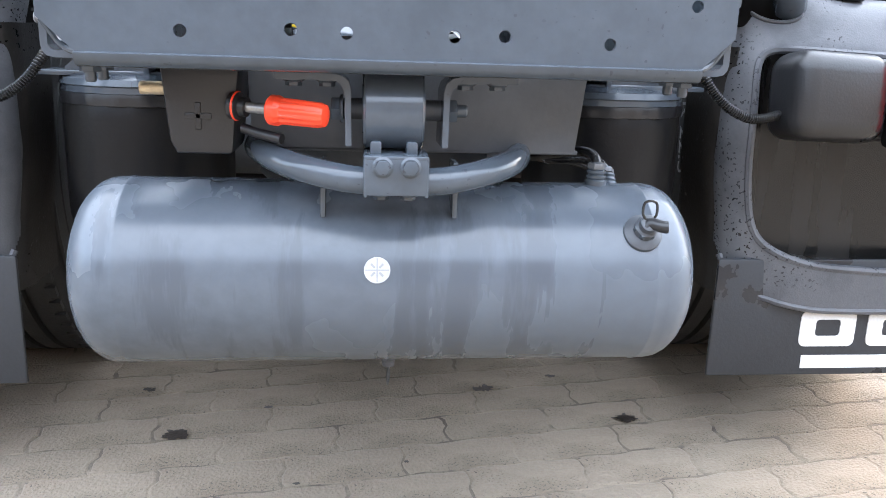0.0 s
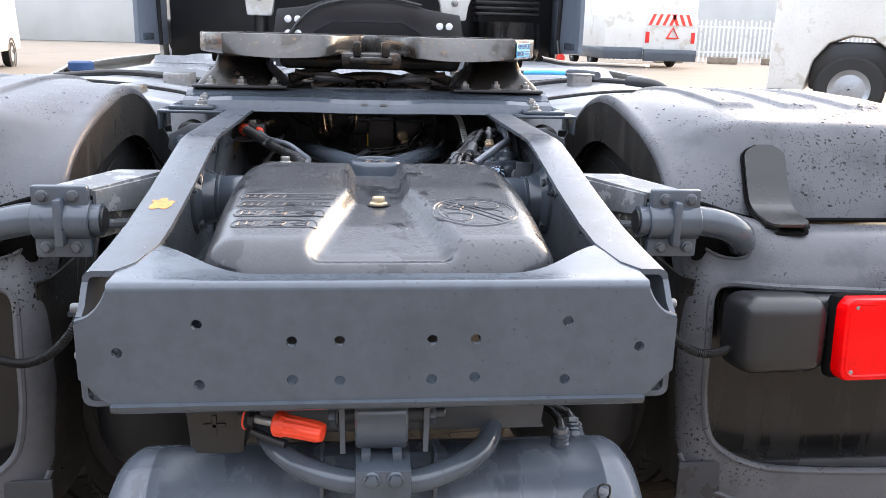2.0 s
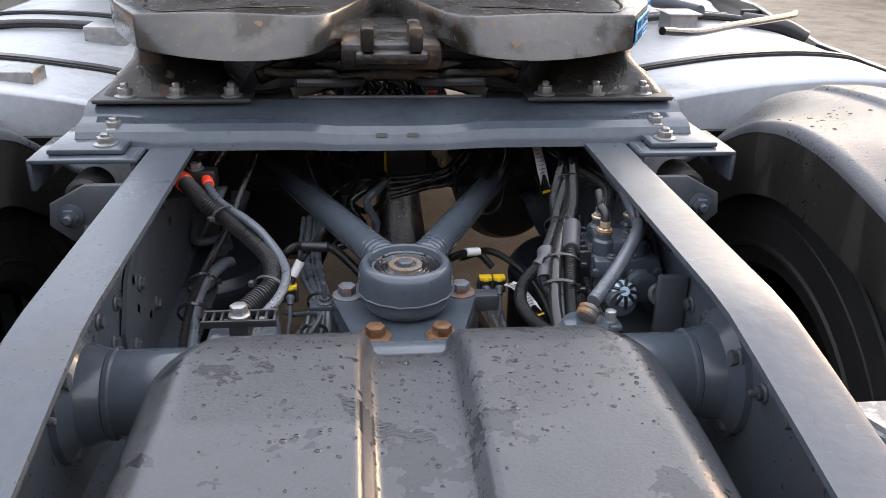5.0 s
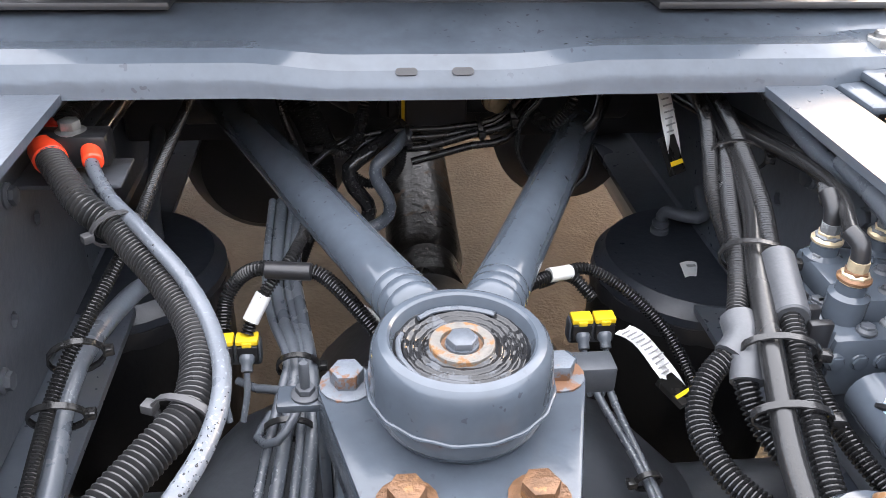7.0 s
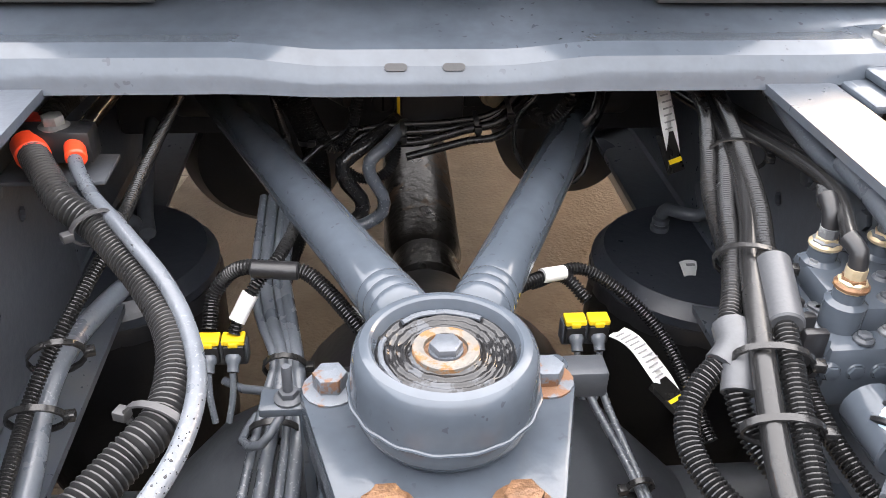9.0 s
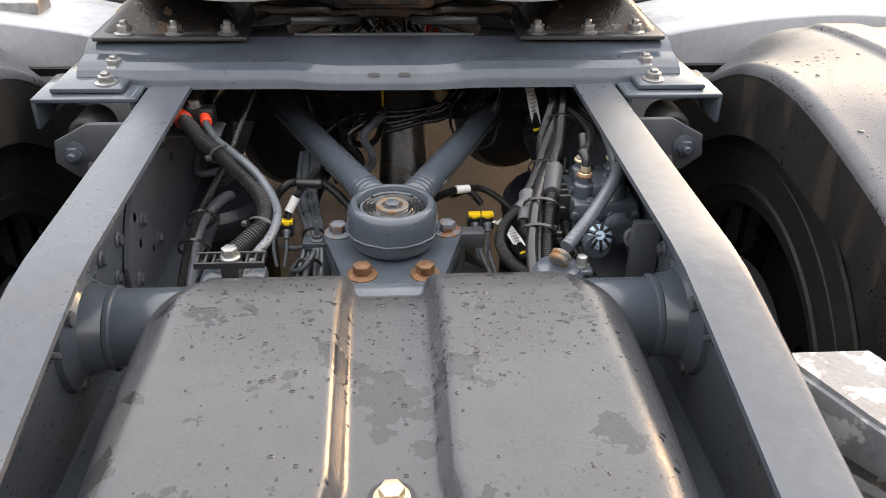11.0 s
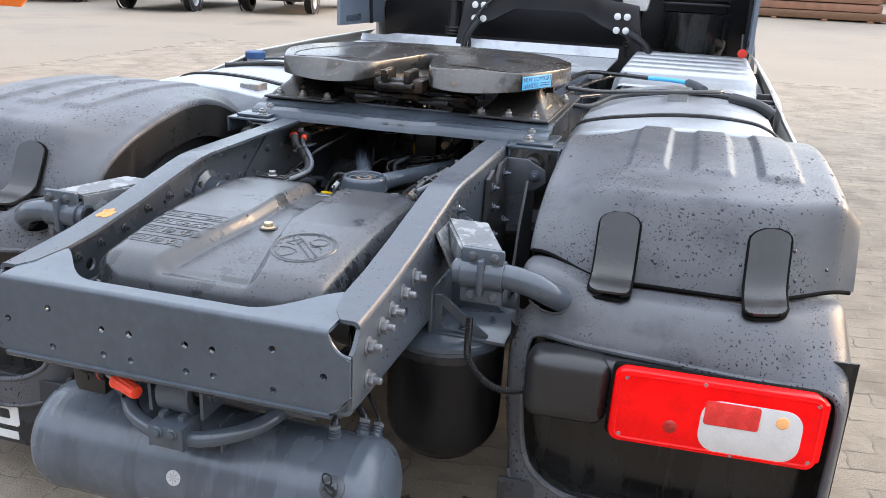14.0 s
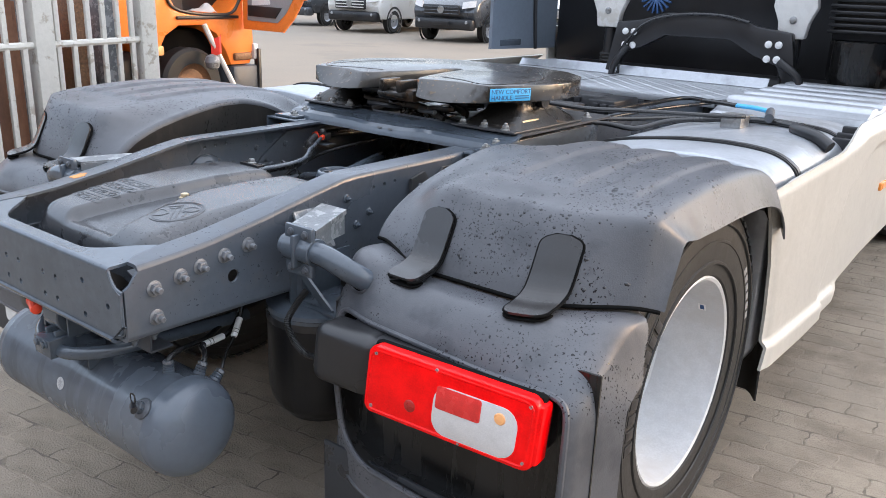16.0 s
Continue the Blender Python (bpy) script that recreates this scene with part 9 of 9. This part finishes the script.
wheelpart("cab", plate(body, 2.4, (), Matrix(((1, 0, 0, 0), (0, 0, 1, 0), (0, 1, 0, 0), (0, 0, 0, 1))), None, 0.05), WHITE, wt)
wheelpart("arch_lining", box(0.62, 1.80, 0.15, 2.3, 0.5, 1.25, 0.05), BLACK, wt)
wheelpart("step", box(0.0, 0.5, -0.02, 0.3, 0.3, 0.5, 0.03), PAINT, wt)
m0 = FRAME["m"]
FRAME["m"] = m0 @ Matrix.Translation((1.22, 0.17, 0)) @ Matrix.Rotation(radians(90), 4, "Z")
far_wheel(wt, 0.0, 0.0, -1, 0.52, 0.32)
FRAME["m"] = Matrix.Identity(4)

# white palisade far behind
pal = thing("palisade_fence", "white palisade fence along the far edge of the yard", "fence", (20, 46, 0))
for k in range(70):
    x = 13.5 + 0.27 * k
    part("pale", box(x - 0.06, x + 0.06, 45.9, 45.94, 0.0, 2.3 + 0.08 * (k % 2), 0.0), WHITE, pal)
for z in (0.5, 1.9):
    part("rail", box(13.4, 32.5, 45.95, 46.02, z, z + 0.1, 0.01), WHITE, pal)
for k in range(3):
    x = 15.5 + 3.0 * k
    solo("concrete_block", box(x, x + 1.5, 42.0, 42.5, 0.0, 0.35, 0.04), PAVER, "low concrete block in front of the palisade", "block", "concrete blocks")

# added walls that close the yard; the tall dark south one, unseen, blocks low light
for nm, a in (("wall_north", (-60, 60, 62, 63, 0.0, 4.5)), ("wall_west", (-63, -62, -60, 62, 0.0, 4.5)), ("wall_east", (62, 63, -60, 62, 0.0, 4.5)), ("wall_south", (-60, 60, -19, -18, 0.0, 9.5))):
    tagged(part(nm, box(*a, 0.05), LIGHTBLOCK if nm == "wall_south" else BACKWALL), "plain wall added to close the yard", "wall", "", "structure")

# ---- the paved ground ----
gm = bmesh.new()
bmesh.ops.create_grid(gm, x_segments=2, y_segments=2, size=400)
gm.transform(Matrix.Translation((0, 0, -0.004)))
ground = tagged(part("ground", gm, PALEGROUND), "brown-grey paved yard reaching to the added walls", "ground", "", "structure")
PL, PW, PH = 0.225, 0.1125, 0.06
GX0, GX1, GY0, GY1 = -7.5, 9.5, -4.5, 12.5


def paver_verts(rng):
    """An interlocking concrete stone: stepped short sides, wavy long sides, chipped edges and a worn rim."""
    a, b, o = PL / 2 - 0.0008, PW / 2 - 0.0008, []
    for x0, y0, x1, y1, n in ((a, -b, a, b, 8), (a, b, -a, b, 14), (-a, b, -a, -b, 8), (-a, -b, a, -b, 14)):
        for k in range(n):
            t = k / n
            x, y = x0 + (x1 - x0) * t, y0 + (y1 - y0) * t
            w = 0.0022 if k else 0.0045
            if rng.random() < 0.10:
                w *= 2.2
            x -= math.copysign(rng.uniform(0, w), x)
            y -= math.copysign(rng.uniform(0, w), y)
            step = max(-1.0, min(1.0, 2.6 * math.sin(2 * math.pi * y / PW)))
            o.append((x + 0.0060 * step, y + 0.0030 * math.sin(4 * math.pi * x / PL)))
    v = [(x, y, -0.008) for x, y in o] + [(x, y, -0.0010) for x, y in o] + [(x * 0.968, y * 0.935, 0.0003) for x, y in o]
    n, f = len(o), []
    for r in (0, 1):
        f += [(r * n + k, r * n + (k + 1) % n, (r + 1) * n + (k + 1) % n, (r + 1) * n + k) for k in range(n)]
    f.append(tuple(range(2 * n, 3 * n)))
    return v, f


prng = random.Random(31)
KINDS = [paver_verts(prng) for _ in range(9)]
paver_meshes = []
for PV, PF in KINDS:
    pm = bpy.data.meshes.new("paver")
    pm.from_pydata(PV, [], PF)
    pm.materials.append(PAVER)
    paver_meshes.append(pm)
sand = bmesh.new()
bmesh.ops.create_grid(sand, x_segments=1, y_segments=1, size=0.5)
sand.transform(Matrix.Translation(((GX0 + GX1) / 2, (GY0 + GY1) / 2, -0.0009)) @ Matrix.Diagonal((GX1 - GX0, GY1 - GY0, 1, 1)))
tagged(part("pavement", sand, SAND), "dark joint sand between the pavers", "pavement", "", "structure")
pavement = bpy.data.objects["pavement"]
TILT_P = radians(9)
cells = []
rng = random.Random(3)
c9, s9 = math.cos(TILT_P), math.sin(TILT_P)
for j in range(-60, 140):
    for i in range(-60, 75):
        lx_, ly_ = (i + 0.5 * (j % 2) + 0.035 * math.sin(j * 1.7)) * PL, j * PW
        x, y = c9 * lx_ - s9 * ly_, s9 * lx_ + c9 * ly_
        if GX0 + 0.12 < x < GX1 - 0.12 and GY0 + 0.12 < y < GY1 - 0.12:
            cells.append((x, y))
near = [c for c in cells if -0.75 < c[0] < 1.35 and -0.15 < c[1] < 2.0]
near = sorted(near, key=lambda c: (c[0] - 0.2) ** 2 + (c[1] - 0.6) ** 2)[:300]
near_set = set(near)
for x, y in near:
    ob = new("paver", rng.choice(paver_meshes))
    ob.parent = pavement
    ob.location = (x, y, rng.uniform(-0.0009, 0.0006))
    ob.rotation_euler = (rng.uniform(-0.003, 0.003), rng.uniform(-0.003, 0.003), TILT_P + rng.uniform(-0.014, 0.014))
verts, faces = [], []
for x, y in cells:
    if (x, y) in near_set:
        continue
    a = TILT_P + rng.uniform(-0.014, 0.014)
    ca, sa, dz = math.cos(a), math.sin(a), rng.uniform(-0.0009, 0.0006)
    n0 = len(verts)
    PV, PF = rng.choice(KINDS)
    verts += [(x + ca * px - sa * py, y + sa * px + ca * py, pz + dz) for px, py, pz in PV]
    faces += [tuple(n0 + k for k in f) for f in PF]
me = bpy.data.meshes.new("paver_field")
me.from_pydata(verts, [], faces)
me.materials.append(PAVER)
field = new("paver_field", me)
field.parent = pavement
tagged(field, "", "", "", "stuff")
# oil drips
for x, y, r in ((0.25, 0.78, 0.022), (-0.40, 0.58, 0.028), (0.53, 0.62, 0.027), (-0.50, 0.80, 0.014), (-0.23, 0.70, 0.009), (0.42, 0.85, 0.011), (-0.15, 0.38, 0.006), (0.30, 0.22, 0.012), (0.05, 0.45, 0.005)):
    pts = []
    for k in range(30):
        a = 2 * math.pi * k / 30
        q = 0.72 * r * (1 + 0.9 * noise.noise((3 * math.cos(a) + x * 9, 3 * math.sin(a), y * 7)))
        pts.append((x + q * 1.25 * math.cos(a), y + q * math.sin(a)))
    solo("oil_drip", plate(pts, 0.0006, (), XY(0.0032)), OIL, "black oil drip on the paving", "stain", "oil drips")
# dried mud below the chassis
MUD = material("dried_mud", (0.105, 0.078, 0.054), 0.9, var=0.35, scale=3, bump=0.9, fine=90, stain=(0.145, 0.112, 0.080), stain_scale=5, stain_rough=0.95, stain_cut=0.5, stain_soft=0.15)
pts = []
for k in range(72):
    a = 2 * math.pi * k / 72
    q = 1 + 0.16 * noise.noise((2.2 * math.cos(a), 2.2 * math.sin(a), 5.0)) + 0.05 * noise.noise((9 * math.cos(a), 9 * math.sin(a), 2.0))
    pts.append((0.15 + 0.86 * q * math.cos(a), 2.85 + 1.05 * q * math.sin(a)))
solo("mud_patch", plate(pts, 0.0010, (), XY(0.0016)), MUD, "brown dried mud covering the pavers below the chassis", "mud")
